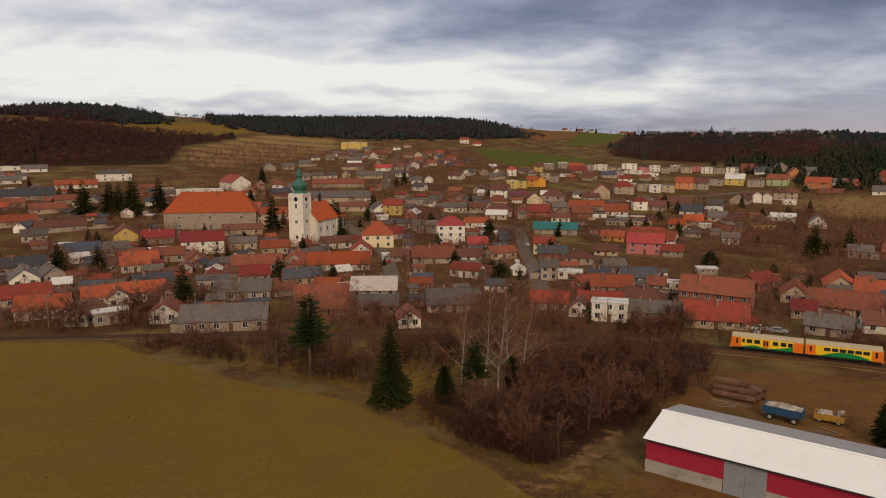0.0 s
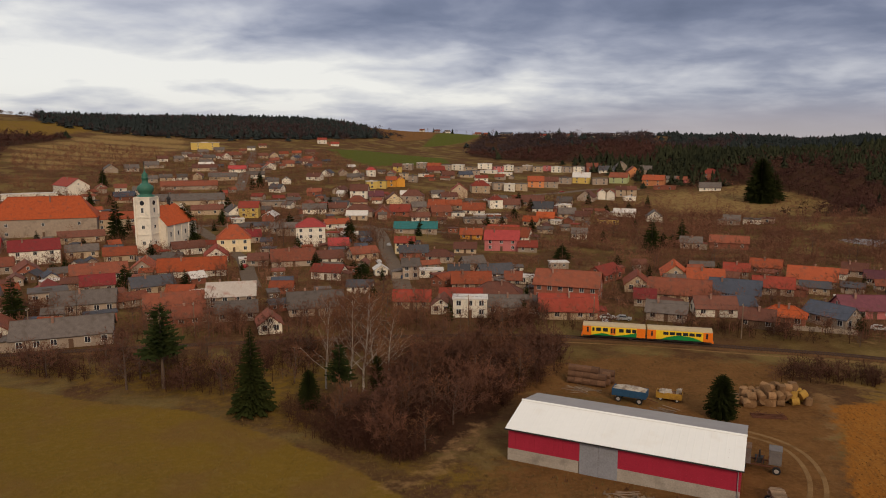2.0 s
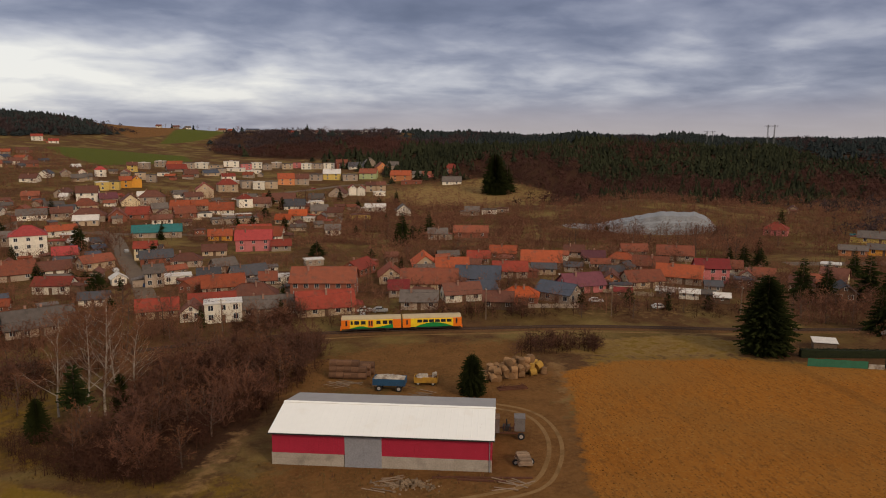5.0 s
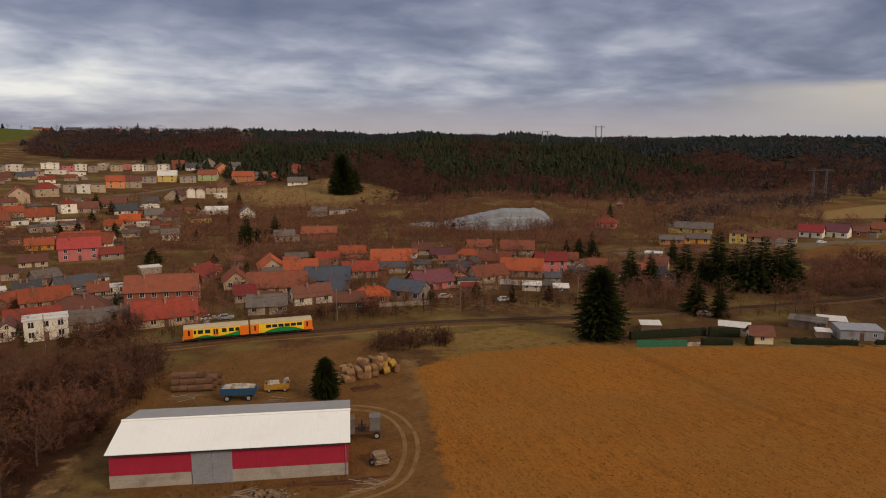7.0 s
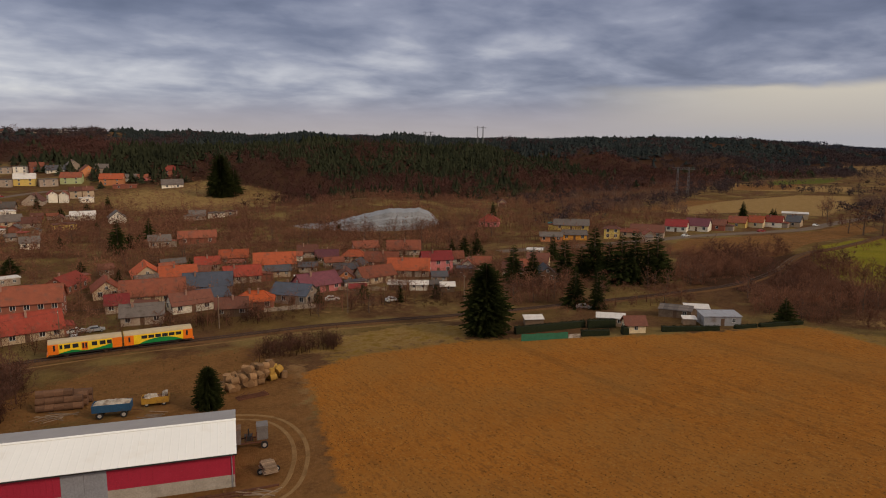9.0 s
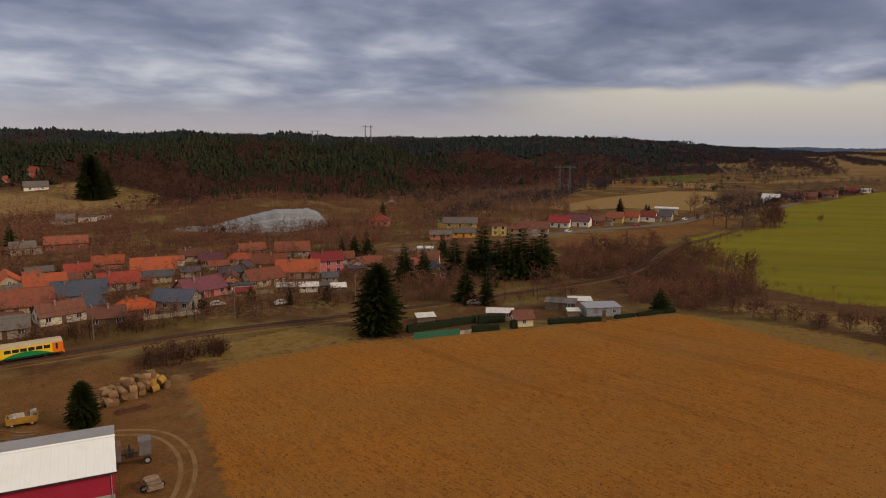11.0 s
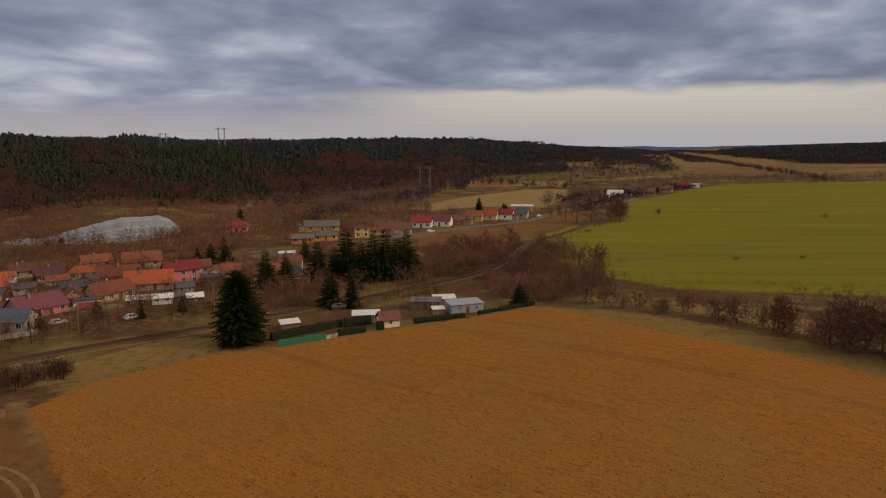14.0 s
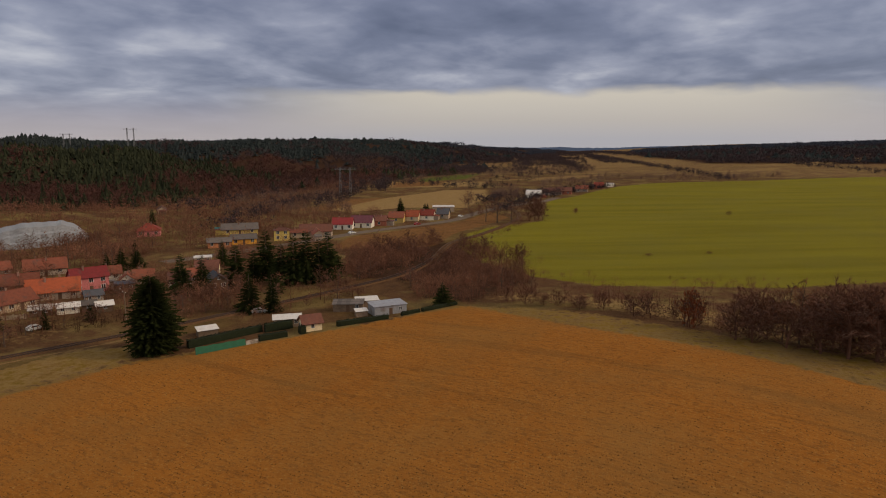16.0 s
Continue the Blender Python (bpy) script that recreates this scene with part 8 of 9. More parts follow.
plant("tree0", 412, 1185, 9, group="trees on the ridge")
plant("spruce2", 382, 1064, 9, group="trees on the ridge")
plant("spruce1", 414, 1093, 17, group="trees on the ridge")
plant("tree2", 427, 1108, 8, group="trees on the ridge")
plant("tree1", 455, 1122, 14, group="trees on the ridge")
plant("tree3", 467, 1137, 15, group="trees on the ridge")
plant("tree0", 472, 1132, 11, group="trees on the ridge")
plant("tree1", 501, 1155, 8, group="trees on the ridge")
plant("tree2", 532, 1170, 9, group="trees on the ridge")
plant("tree3", 576, 1209, 9, group="trees on the ridge")
plant("spruce0", 602, 1233, 8, group="trees on the ridge")
plant("tree0", 625, 1254, 8, group="trees on the ridge")
plant("tree1", 639, 1258, 9, group="trees on the ridge")
plant("tree2", 658, 1266, 11, group="trees on the ridge")
plant("tree0", -424, 1133, 9, wide=1.2, group="trees on the ridge")
plant("hedge1", -422, 1138, 6, wide=2, group="trees on the ridge")
plant("tree1", -382, 1157, 13, wide=1.2, group="trees on the ridge")
plant("tree2", -381, 1167, 14, wide=1.2, group="trees on the ridge")
plant("tree3", -390, 1170, 10, wide=1.2, group="trees on the ridge")
plant("hedge0", -410, 1138, 5, wide=2, group="trees on the ridge")
plant("tree2", -334, 1190, 12, wide=0.8, group="trees on the ridge")

# conifers behind the allotments
plant("spruce_mid", 202.5, 101.4, 13.9, wide=1.29, group="conifers behind the allotments")
plant("spruce_mid", 214.7, 96.7, 17.3, wide=1.09, group="conifers behind the allotments")
plant("spruce_mid", 209.3, 89.2, 13.3, wide=1.30, group="conifers behind the allotments")
plant("spruce_mid", 209.4, 85.0, 16.2, wide=1.21, group="conifers behind the allotments")
plant("spruce_mid", 210.9, 81.3, 17.7, wide=1.06, group="conifers behind the allotments")
plant("spruce_mid", 213.7, 78.0, 14.8, wide=1.17, group="conifers behind the allotments")
plant("spruce_mid", 217.5, 76.4, 16.6, wide=1.00, group="conifers behind the allotments")
plant("spruce1", 173.5, 83.4, 10.9, wide=1.40, group="conifers behind the allotments")
plant("spruce0", 196.3, 85.3, 5.7, wide=1.86, group="conifers behind the allotments")
plant("spruce_mid", 188.6, 112.3, 13.2, wide=1.10, group="conifers behind the allotments")
plant("spruce2", 223.1, 155.5, 8.6, wide=1.41, group="conifers behind the allotments")
plant("spruce1", 229.8, 153.8, 6.4, wide=2.12, group="conifers behind the allotments")
plant("spruce_mid", 224.8, 76.7, 9.5, wide=1.56, group="conifers behind the allotments")
plant("spruce_mid", 209.8, 98.9, 11.2, wide=1.21, group="conifers behind the allotments")
plant("hedge0", 394.7, 16.1, 14.1, wide=0.50, group="trees along the valley road")
plant("hedge1", 396.5, 19.9, 13.1, wide=0.50, group="trees along the valley road")
plant("hedge2", 400.8, 12.1, 12.2, wide=0.49, group="trees along the valley road")
plant("hedge1", 417.2, 15.6, 12.8, wide=0.58, group="trees along the valley road")
plant("tree1", 462.3, 62.8, 13.4, wide=0.95, group="trees along the valley road")
plant("tree2", 461.9, 65.3, 10.3, wide=1.04, group="trees along the valley road")
plant("hedge0", 437.9, -7.0, 4.1, wide=0.88, group="trees along the valley road")
plant("hedge2", 421.0, 50.3, 7.2, wide=0.56, group="trees along the valley road")
plant("spruce1", 417.9, 99.0, 11.3, wide=1.10, group="trees along the valley road")
plant("spruce2", 436.3, 87.5, 6.0, wide=1.53, group="trees along the valley road")
plant("hedge1", 413.9, 54.4, 4.3, wide=0.67, group="trees along the valley road")

# small heaps of brush left on the green field
plant("hedge1", 284.1, -33.3, 1.2, wide=2.2, group="brush heaps on the green field", label="small dark heap of brush on the green field")
plant("hedge1", 293.7, -58.1, 1.2, wide=2.2, group="brush heaps on the green field", label="small dark heap of brush on the green field")


# ---- clods of the ploughed field and tufts of rough grass ----
def strew(name, polys, n, size, material, label, category, seed, blades):
    rng = np.random.default_rng(seed)
    az, r = np.radians(rng.uniform(-38, 116, n * 4)), np.exp(rng.uniform(np.log(52), np.log(190), n * 4))
    x, y = r * np.sin(az), r * np.cos(az)
    ok = np.zeros(len(x), bool)
    for poly in polys:
        ok |= inside(poly, x, y) > 0.5
    for l in (TRACK_LOOP, TRACK_NORTH, TRACK_WEST):
        ok &= along(l, x, y) > 1.6
    ok &= inside(HALL_PLOT, x, y) < -0.8
    x, y = x[ok][:n], y[ok][:n]
    m = len(x)
    if not blades:
        # the clods lie in the rows of the plough
        c, d = math.cos(radians(64)), math.sin(radians(64))
        u, w = x * c + y * d, y * c - x * d
        w = np.round(w / 0.85) * 0.85 + rng.normal(0, 0.13, m)
        x, y = u * c - w * d, u * d + w * c
    z = height(x, y)
    s = rng.uniform(*size, m)
    v, f = [], []
    if blades:
        for k in range(blades):
            a, h = rng.uniform(0, 6.283, m), s * rng.uniform(0.6, 1.3, m)
            dx, dy = np.cos(a), np.sin(a)
            b = rng.uniform(0, 6.283, m)
            v += [np.stack([x + 0.25 * s * np.cos(b) - 0.12 * s * dy, y + 0.25 * s * np.sin(b) + 0.12 * s * dx, z], 1), np.stack([x + 0.25 * s * np.cos(b) + 0.12 * s * dy, y + 0.25 * s * np.sin(b) - 0.12 * s * dx, z], 1),
                  np.stack([x + 0.7 * s * dx, y + 0.7 * s * dy, z + h], 1)]
        pts = np.stack(v, 1).reshape(-1, 3)
        tri = np.arange(len(pts)).reshape(-1, 3)
    else:
        for k in range(4):
            a = 1.571 * k + rng.uniform(0, 1.5, m)
            v.append(np.stack([x + s * np.cos(a), y + s * np.sin(a), z - 0.05], 1))
        v.append(np.stack([x + 0.3 * s * rng.normal(0, 1, m), y + 0.3 * s * rng.normal(0, 1, m), z + s * rng.uniform(0.3, 0.65, m)], 1))
        pts = np.stack(v, 1).reshape(-1, 3)
        base = np.arange(m)[:, None] * 5
        tri = np.concatenate([base + np.array([[i, (i + 1) % 4, 4]]) for i in range(4)], 0)
    me = bpy.data.meshes.new(name)
    me.vertices.add(len(pts))
    me.vertices.foreach_set("co", pts.astype(np.float32).ravel())
    me.loops.add(tri.size)
    me.loops.foreach_set("vertex_index", tri.ravel())
    me.polygons.add(len(tri))
    me.polygons.foreach_set("loop_start", np.arange(0, tri.size, 3))
    me.update(calc_edges=True)
    me.materials.append(material)
    tagged(new(name, me), label, category, kind="stuff")


M_CLOD = mat("turned earth clods", (0.215, 0.092, 0.026), (0.105, 0.042, 0.011), 0.3, 1.0, 0.0, island=0.35, gloss=0.02)
M_TUFT = mat("dry rough grass", (0.17, 0.100, 0.030), (0.10, 0.056, 0.017), 0.2, 0.95, 0.0, island=0.2)
M_WEED = mat("dead russet weeds", (0.150, 0.062, 0.028), (0.085, 0.035, 0.017), 0.4, 0.95, 0.0, island=0.25)
M_SWARD = mat("winter meadow grass", (0.17, 0.112, 0.024), (0.14, 0.092, 0.019), 0.1, 0.95, 0.0, island=0.15)
strew("clods", [PLOUGHED], 38000, (0.07, 0.23), M_CLOD, "dark clods of the ploughed field", "soil", 31, 0)
strew("rough_grass", [ROUGH_GRASS, LEFT_STRIP, DUG, BUSH_ROW, FIELD_HEDGE], 12000, (0.15, 0.42), M_TUFT, "pale dry grass tufts at the field margins", "grass", 32, 4)
strew("hall_weeds", [HALL_WEEDS], 900, (0.35, 0.9), M_WEED, "dead russet weeds along the hall wall", "weeds", 34, 5)
strew("meadow_grass", [MEADOW], 9000, (0.12, 0.32), M_SWARD, "short olive winter grass of the meadow", "grass", 33, 4)


# ---- quarry face ----
M_ROCK = mat("pale quarried limestone", (0.25, 0.25, 0.26), (0.19, 0.185, 0.19), 0.25, 0.95, 0.25, bump_scale=0.6, stain=(0.13, 0.115, 0.11), stain_amount=0.12, stain_scale=0.12)


def quarry():
    line, _ = curve([(233, 272), (238, 256), (245, 243), (254, 231), (266, 223), (280, 219), (294, 220)], 1.2)
    n, rows, g = len(line), 14, Geo()
    rnd = np.random.default_rng(4)
    top = 11.5 * np.interp(np.linspace(0, 1, n), [0, 0.25, 0.42, 0.62, 0.80, 0.89, 1], [0.06, 0.20, 0.58, 0.92, 0.90, 0.60, 0.05]) * (0.97 + 0.03 * np.sin(np.arange(n) / 5) + 0.015 * np.sin(np.arange(n) * 1.3))
    groove = np.cumsum(rnd.normal(0, 0.35, n))
    groove -= np.convolve(groove, np.ones(15) / 15, "same")
    for i in range(n):
        x, y = line[i]
        r = math.hypot(x, y)
        dx, dy = x / r, y / r
        for j in range(rows):
            k = j / (rows - 1)
            back = 2.6 * k + 0.8 * math.floor(k * 3.0) + groove[i] * (0.4 + 0.6 * k) + 0.10 * math.sin(i * 1.7 + j * 2.3)
            if j == rows - 1:
                back += 9
            g.v.append((x + dx * back, y + dy * back, ground_z(x, y) - 0.6 + top[i] * k * (1.0 if j < rows - 1 else 1.03)))
    for i in range(n - 1):
        for j in range(rows - 1):
            a = i * rows + j
            g.f.append((a, a + rows, a + rows + 1, a + 1))
            g.m.append(0)
    solo("quarry_face", g, M_ROCK, Matrix.Identity(4), "pale streaked limestone quarry face behind bare trees", "quarry", kind="structure")


quarry()
for i_ in range(26):
    u_ = i_ / 25
    plant(TREES[i_ % 4], 236 + 52 * u_ + random.uniform(-3, 3) - 8, 262 - 52 * min(1, u_ * 1.5) + random.uniform(-3, 3) - 6, random.uniform(6, 10), group="trees below the quarry")

# ---- farmyard ----
M_RUBBLE = mat("weathered broken stone", (0.24, 0.16, 0.095), (0.13, 0.085, 0.05), 1.2, 0.95, 0.3, island=0.3)
M_BLUE = mat("worn blue trailer paint", (0.026, 0.078, 0.150), (0.018, 0.052, 0.100), 0.8, 0.6, 0.1, stain=(0.07, 0.045, 0.035), stain_amount=0.16)
M_TARP = mat("dirty white tarpaulin", (0.46, 0.40, 0.33), (0.20, 0.145, 0.10), 0.9, 0.8, 0.4, stain=(0.10, 0.06, 0.04), stain_amount=0.3, stain_scale=0.9)
M_TYRE = mat("black rubber tyre", (0.022, 0.02, 0.019), scale=3, rough=0.9)
M_RIM = mat("grey wheel rim", (0.36, 0.32, 0.28), scale=3, rough=0.6)
M_STRAW = mat("weathered straw", (0.26, 0.145, 0.066), (0.16, 0.082, 0.038), 1.6, 0.95, 0.6, rand=0.3)
M_FRESH = mat("yellow straw", (0.42, 0.24, 0.045), (0.33, 0.18, 0.04), 1.6, 0.95, 0.6, rand=0.15)
M_OLDHAY = mat("rotting brown hay", (0.15, 0.075, 0.04), (0.09, 0.045, 0.026), 1.2, 0.95, 0.6, rand=0.2)
M_PLANK = mat("grey-brown timber", (0.27, 0.185, 0.12), (0.16, 0.10, 0.065), 1.5, 0.9, 0.3, rand=0.3)
M_YELLOWMETAL = mat("faded yellow sheet", (0.42, 0.23, 0.03), (0.30, 0.15, 0.025), 0.8, 0.6, 0.1, stain=(0.10, 0.05, 0.025), stain_amount=0.15)
M_RUST = mat("rusted iron", (0.12, 0.045, 0.022), (0.07, 0.028, 0.016), 1.5, 0.9, 0.3)
M_GREYSHEET = mat("grey machine sheet", (0.17, 0.15, 0.14), (0.11, 0.095, 0.085), 1.0, 0.6, 0.15, stain=(0.10, 0.06, 0.035), stain_amount=0.15)


def wheel(parent, x, y, r, w=0.24):
    t = part("wheel", Geo().tube((x, y - w / 2, r), (x, y + w / 2, r), r, r, 14), M_TYRE, parent)
    part("rim", Geo().tube((x, y - w / 2 - 0.02, r), (x, y + w / 2 + 0.02, r), r * 0.55, r * 0.55, 12), M_RIM, t)


def draped(L, W, z, bulge, seed):
    """A sagging cover over a load."""
    rnd, g, n, m = random.Random(seed), Geo(), 12, 6
    for i in range(n + 1):
        for j in range(m + 1):
            u, v = i / n, j / m
            g.v.append(((u - 0.5) * L, (v - 0.5) * W, z + bulge * math.sin(math.pi * u) ** 0.5 * math.sin(math.pi * v) ** 0.5 + rnd.uniform(-0.15, 0.15)))
    for i in range(n):
        for j in range(m):
            a = i * (m + 1) + j
            g.f.append((a, a + m + 1, a + m + 2, a + 1))
            g.m.append(0)
    return g


def blue_trailer():
    top = thing("farm_trailer", "worn blue farm trailer loaded and covered with dirty white tarpaulin", "trailer", pose(56.0, 109.8, ground_z(56.0, 109.8), 0, 0, -38) @ Matrix.Scale(1.14, 4))
    b = Geo()
    b.box(-2.6, 2.6, -1.1, -1.04, 1.0, 2.1).box(-2.6, 2.6, 1.04, 1.1, 1.0, 2.1).box(-2.6, -2.54, -1.04, 1.04, 1.0, 2.1).box(2.54, 2.6, -1.04, 1.04, 1.0, 2.1).box(-2.54, 2.54, -1.04, 1.04, 1.0, 1.08)
    for i in range(5):
        b.box(-2.6 + i * 1.28, -2.52 + i * 1.28, -1.14, -1.1, 1.0, 2.1)
    part("box", b, M_BLUE, top)
    part("tarpaulin", draped(5.1, 2.1, 1.95, 0.45, 3), M_TARP, top, "dirty white tarpaulin", smooth=False)
    part("chassis", Geo().box(-2.5, 2.5, -0.5, 0.5, 0.78, 0.99), M_RUST, top)
    part("drawbar", Geo().tube((2.5, 0, 0.8), (4.2, 0, 0.45), 0.06, 0.06, 6), M_RUST, top)
    for x in (-1.6, 1.6):
        for y in (-0.95, 0.95):
            wheel(top, x, y, 0.5)


def yellow_wagon():
    top = thing("farm_wagon", "faded yellow farm wagon half covered with a torn white tarpaulin", "wagon", pose(63.2, 109.0, ground_z(63.2, 109.0), 0, 0, -36))
    part("box", Geo().box(-2.2, 2.2, -1.0, -0.94, 0.5, 1.6).box(-2.2, 2.2, 0.94, 1.0, 0.5, 1.6).box(-2.2, -2.14, -0.94, 0.94, 0.5, 1.6).box(2.14, 2.2, -0.94, 0.94, 0.5, 1.6).box(-2.14, 2.14, -0.94, 0.94, 0.5, 0.56), M_YELLOWMETAL, top)
    part("load", draped(4.2, 1.9, 1.25, 0.5, 5), M_OLDHAY, top, "brown rotting load")
    cov = draped(2.2, 1.6, 1.62, 0.4, 6)
    part("tarpaulin", cov, M_TARP, top, "torn white tarpaulin", at=pose(-0.7, -0.1, 0, 6, 0, 12))
    part("tarpaulin", draped(1.0, 1.6, 0, 0.3, 8), M_TARP, top, "torn white tarpaulin", at=pose(1.6, 0, 1.9, 10, -25, 0))
    for x in (-1.4, 1.4):
        for y in (-0.85, 0.85):
            wheel(top, x, y, 0.4)


def bale_mesh(r, w, seed):
    rnd, g, n = random.Random(seed), Geo(), 14
    rr = [r * rnd.uniform(0.94, 1.05) for _ in range(n)]
    for s in (-1, 1):
        for i in range(n):
            a = 6.283 * i / n
            g.v.append((s * w / 2, rr[i] * math.cos(a), rr[i] * math.sin(a)))
    for i in range(n):
        j = (i + 1) % n
        g.f.append((i, j, n + j, n + i))
        g.m.append(0)
    for s in (0, 1):
        c = len(g.v)
        g.v.append(((s - 0.5) * w * 1.06, 0, 0))
        for i in range(n):
            j = (i + 1) % n
            g.f.append((s * n + i, s * n + j, c) if s else (s * n + j, s * n + i, c))
            g.m.append(0)
    return g


def bales():
    rnd = random.Random(11)
    sets = [[bale_mesh(0.72, 1.25, i).data("straw_bale", m) for i in range(3)] for m in (M_STRAW, M_FRESH)]
    a, b = Vector((71.5, 104.0)), Vector((86.8, 102.6))
    for layer, n, rows in ((0, 12, 3), (1, 7, 3), (2, 4, 2)):
        for i in range(n):
            for j in range(rows):
                u = (i + 0.5) / n
                p = a.lerp(b, 0.12 * layer * (1 - u) * 2 + u * (1 - 0.06 * layer)) + Vector((rnd.uniform(-0.35, 0.35), (j - rows / 2 + 0.5) * 1.35 + rnd.uniform(-0.35, 0.35) + 1.2))
                if rnd.random() < 0.14:
                    continue
                fresh = u > 0.78 and j < 2 and rnd.random() < 0.75
                me = sets[1 if fresh else 0][rnd.randrange(3)]
                z = ground_z(p.x, p.y) + 0.66 + layer * 1.12
                ob = new("straw_bale", me)
                ob.matrix_basis = pose(p.x, p.y, z, rnd.uniform(-25, 25), rnd.choice((0, 0, 90, 20, -30)) + rnd.uniform(-8, 8), rnd.uniform(0, 180))
                tagged(ob, "bright yellow round straw bale in the heap" if fresh else "weathered round straw bale in a tumbled heap", "straw bale", "heap of straw bales")
    old = [bale_mesh(0.68, 1.4, 20 + i).data("hay_bale", M_OLDHAY) for i in range(3)]
    for row in range(3):
        for lay in range(2 if row else 3):
            for i in range(5 - lay // 2):
                p = Vector((49.6, 121.2)) + Vector((0.80, -0.59)) * (i * 1.45 + row * 0.5) + Vector((0.59, 0.80)) * (row * 1.5 + lay * 0.3)
                ob = new("hay_bale", old[(i + row) % 3])
                ob.matrix_basis = pose(p.x, p.y, ground_z(p.x, p.y) + 0.64 + lay * 1.1, rnd.uniform(0, 90), 0, -36.5 + rnd.uniform(-3, 3))
                tagged(ob, "rotting brown round bale in a stacked row", "hay bale", "rows of old bales")


def machine():
    top = thing("seed_drill", "old grey farm machine with hoppers on a rusty frame", "farm machine", pose(61.2, 81.1, ground_z(61.2, 81.1), 0, 0, -36.5))
    part("frame", Geo().box(-2.6, 2.6, -0.1, 0.1, 0.8, 0.95).box(-2.6, 2.6, 1.9, 2.1, 0.8, 0.95).box(-2.5, -2.3, 0.1, 1.9, 0.8, 0.95).box(2.3, 2.5, 0.1, 1.9, 0.8, 0.95).box(-0.1, 0.1, 0.1, 1.9, 0.8, 0.95), M_RUST, top)
    part("hopper", Geo().box(-2.7, -1.1, -0.4, 1.6, 1.0, 3.2), M_GREYSHEET, top, "grey sheet hopper")
    part("hopper", Geo().box(1.2, 2.8, 0.4, 2.4, 1.0, 3.0), M_GREYSHEET, top, "grey sheet hopper")
    part("cover", Geo().box(1.15, 2.85, 0.35, 2.45, 3.0, 3.12), M_GREYSHEET, top, "grey hopper lid")
    part("lid", Geo().box(-2.75, -1.05, -0.45, 1.65, 3.2, 3.3), M_PLANK, top)
    part("engine", Geo().box(-0.6, 0.6, 0.5, 1.6, 0.96, 1.7).tube((0, 1, 1.7), (0, 1, 2.7), 0.12, 0.1, 8), M_DARK, top)
    for x in (-0.5, 0.3, 0.9):
        part("pipe", Geo().tube((x, 0.2, 0.9), (x + 0.3, 0.4, 2.3), 0.06, 0.06, 6), M_RUST, top)
    for x in (-2.2, 2.2):
        wheel(top, x, -0.35, 0.55, 0.3)


def wood_cart():
    top = thing("wood_cart", "small two-wheeled cart stacked with split firewood", "cart", pose(57.8, 72.6, ground_z(57.8, 72.6), 0, 0, -25))
    part("bed", Geo().box(-1.0, 1.0, -1.5, 1.5, 0.55, 0.65), M_PLANK, top)
    rnd = random.Random(2)
    for i in range(9):
        for j in range(4):
            y, z = -1.35 + i * 0.32, 0.76 + j * 0.2
            part("log", Geo().tube((-0.85 + rnd.uniform(-0.12, 0.12), y, z), (0.85 + rnd.uniform(-0.12, 0.12), y + rnd.uniform(-0.1, 0.1), z), 0.11, 0.1, 6), M_PLANK, top)
    for x in (-1.15, 1.15):
        wheel(top, x, 0, 0.42)


blue_trailer()
yellow_wagon()
bales()
machine()
wood_cart()


def litter():
    rnd = random.Random(8)
    plank = Geo().box(-1.6, 1.6, -0.09, 0.09, 0, 0.06).data("plank", M_PLANK)
    for cx, cy, n, sp in ((50.0, 117.0, 16, 2.2), (53.0, 69.0, 8, 2.0), (59.5, 104.5, 7, 2.0), (38.0, 77.5, 10, 2.6)):
        for i in range(n):
            x, y = cx + rnd.uniform(-sp, sp), cy + rnd.uniform(-sp * 0.6, sp * 0.6)
            ob = new("plank", plank)
            ob.matrix_basis = pose(x, y, ground_z(x, y) + 0.03 + 0.05 * (i % 3), rnd.uniform(-4, 4), rnd.uniform(-3, 3), -36 + rnd.uniform(-35, 35))
            tagged(ob, "weathered loose plank lying on the yard", "plank", "loose timber")
    top = thing("harrow", "rusty harrow lying in front of the bales", "farm tool", pose(75.5, 98.5, ground_z(75.5, 98.5), 0, 0, -20))
    for i in range(12):
        x, y = rnd.uniform(-2.6, 2.6), rnd.uniform(-0.8, 0.8)
        part("tine", Geo().tube((x, y, 0.25), (x + rnd.uniform(-1.2, 1.2), y + rnd.uniform(-0.5, 0.5), 0.35 + rnd.uniform(0, 0.7)), 0.06, 0.05, 5), M_RUST, top)
    for y in (-0.7, 0.0, 0.7):
        part("beam", Geo().box(-2.8, 2.8, y - 0.07, y + 0.07, 0.0, 0.3), M_RUST, top)
    for k, (x, y, L, r) in enumerate(((52.4, 71.0, 9.0, -32), (50.0, 71.6, 6.5, -38), (47.0, 74.6, 5.0, -30))):
        solo("iron_beam", Geo().box(-L / 2, L / 2, -0.14, 0.14, 0.0, 0.24), M_RUST, pose(x, y, ground_z(x, y), 0, 0, r), "rusty iron beam lying along the hall wall", "scrap", "scrap iron")
    rub = Geo()
    for i in range(160):
        x, y, s = rnd.gauss(0, 1.8), rnd.gauss(0, 0.8), rnd.uniform(0.08, 0.22)
        z = max(0, 0.5 - 0.1 * x * x - 0.4 * y * y)
        rub.box(x - s, x + s, y - s, y + s * 0.8, z - 0.1, z + s, taper=s * 0.3)
    st = solo("rubble_heap", rub, M_RUBBLE, pose(41.4, 75.8, ground_z(41.4, 75.8), 0, 0, -36), "heap of broken stone in the grass", "rubble", kind="stuff")
    return st


litter()

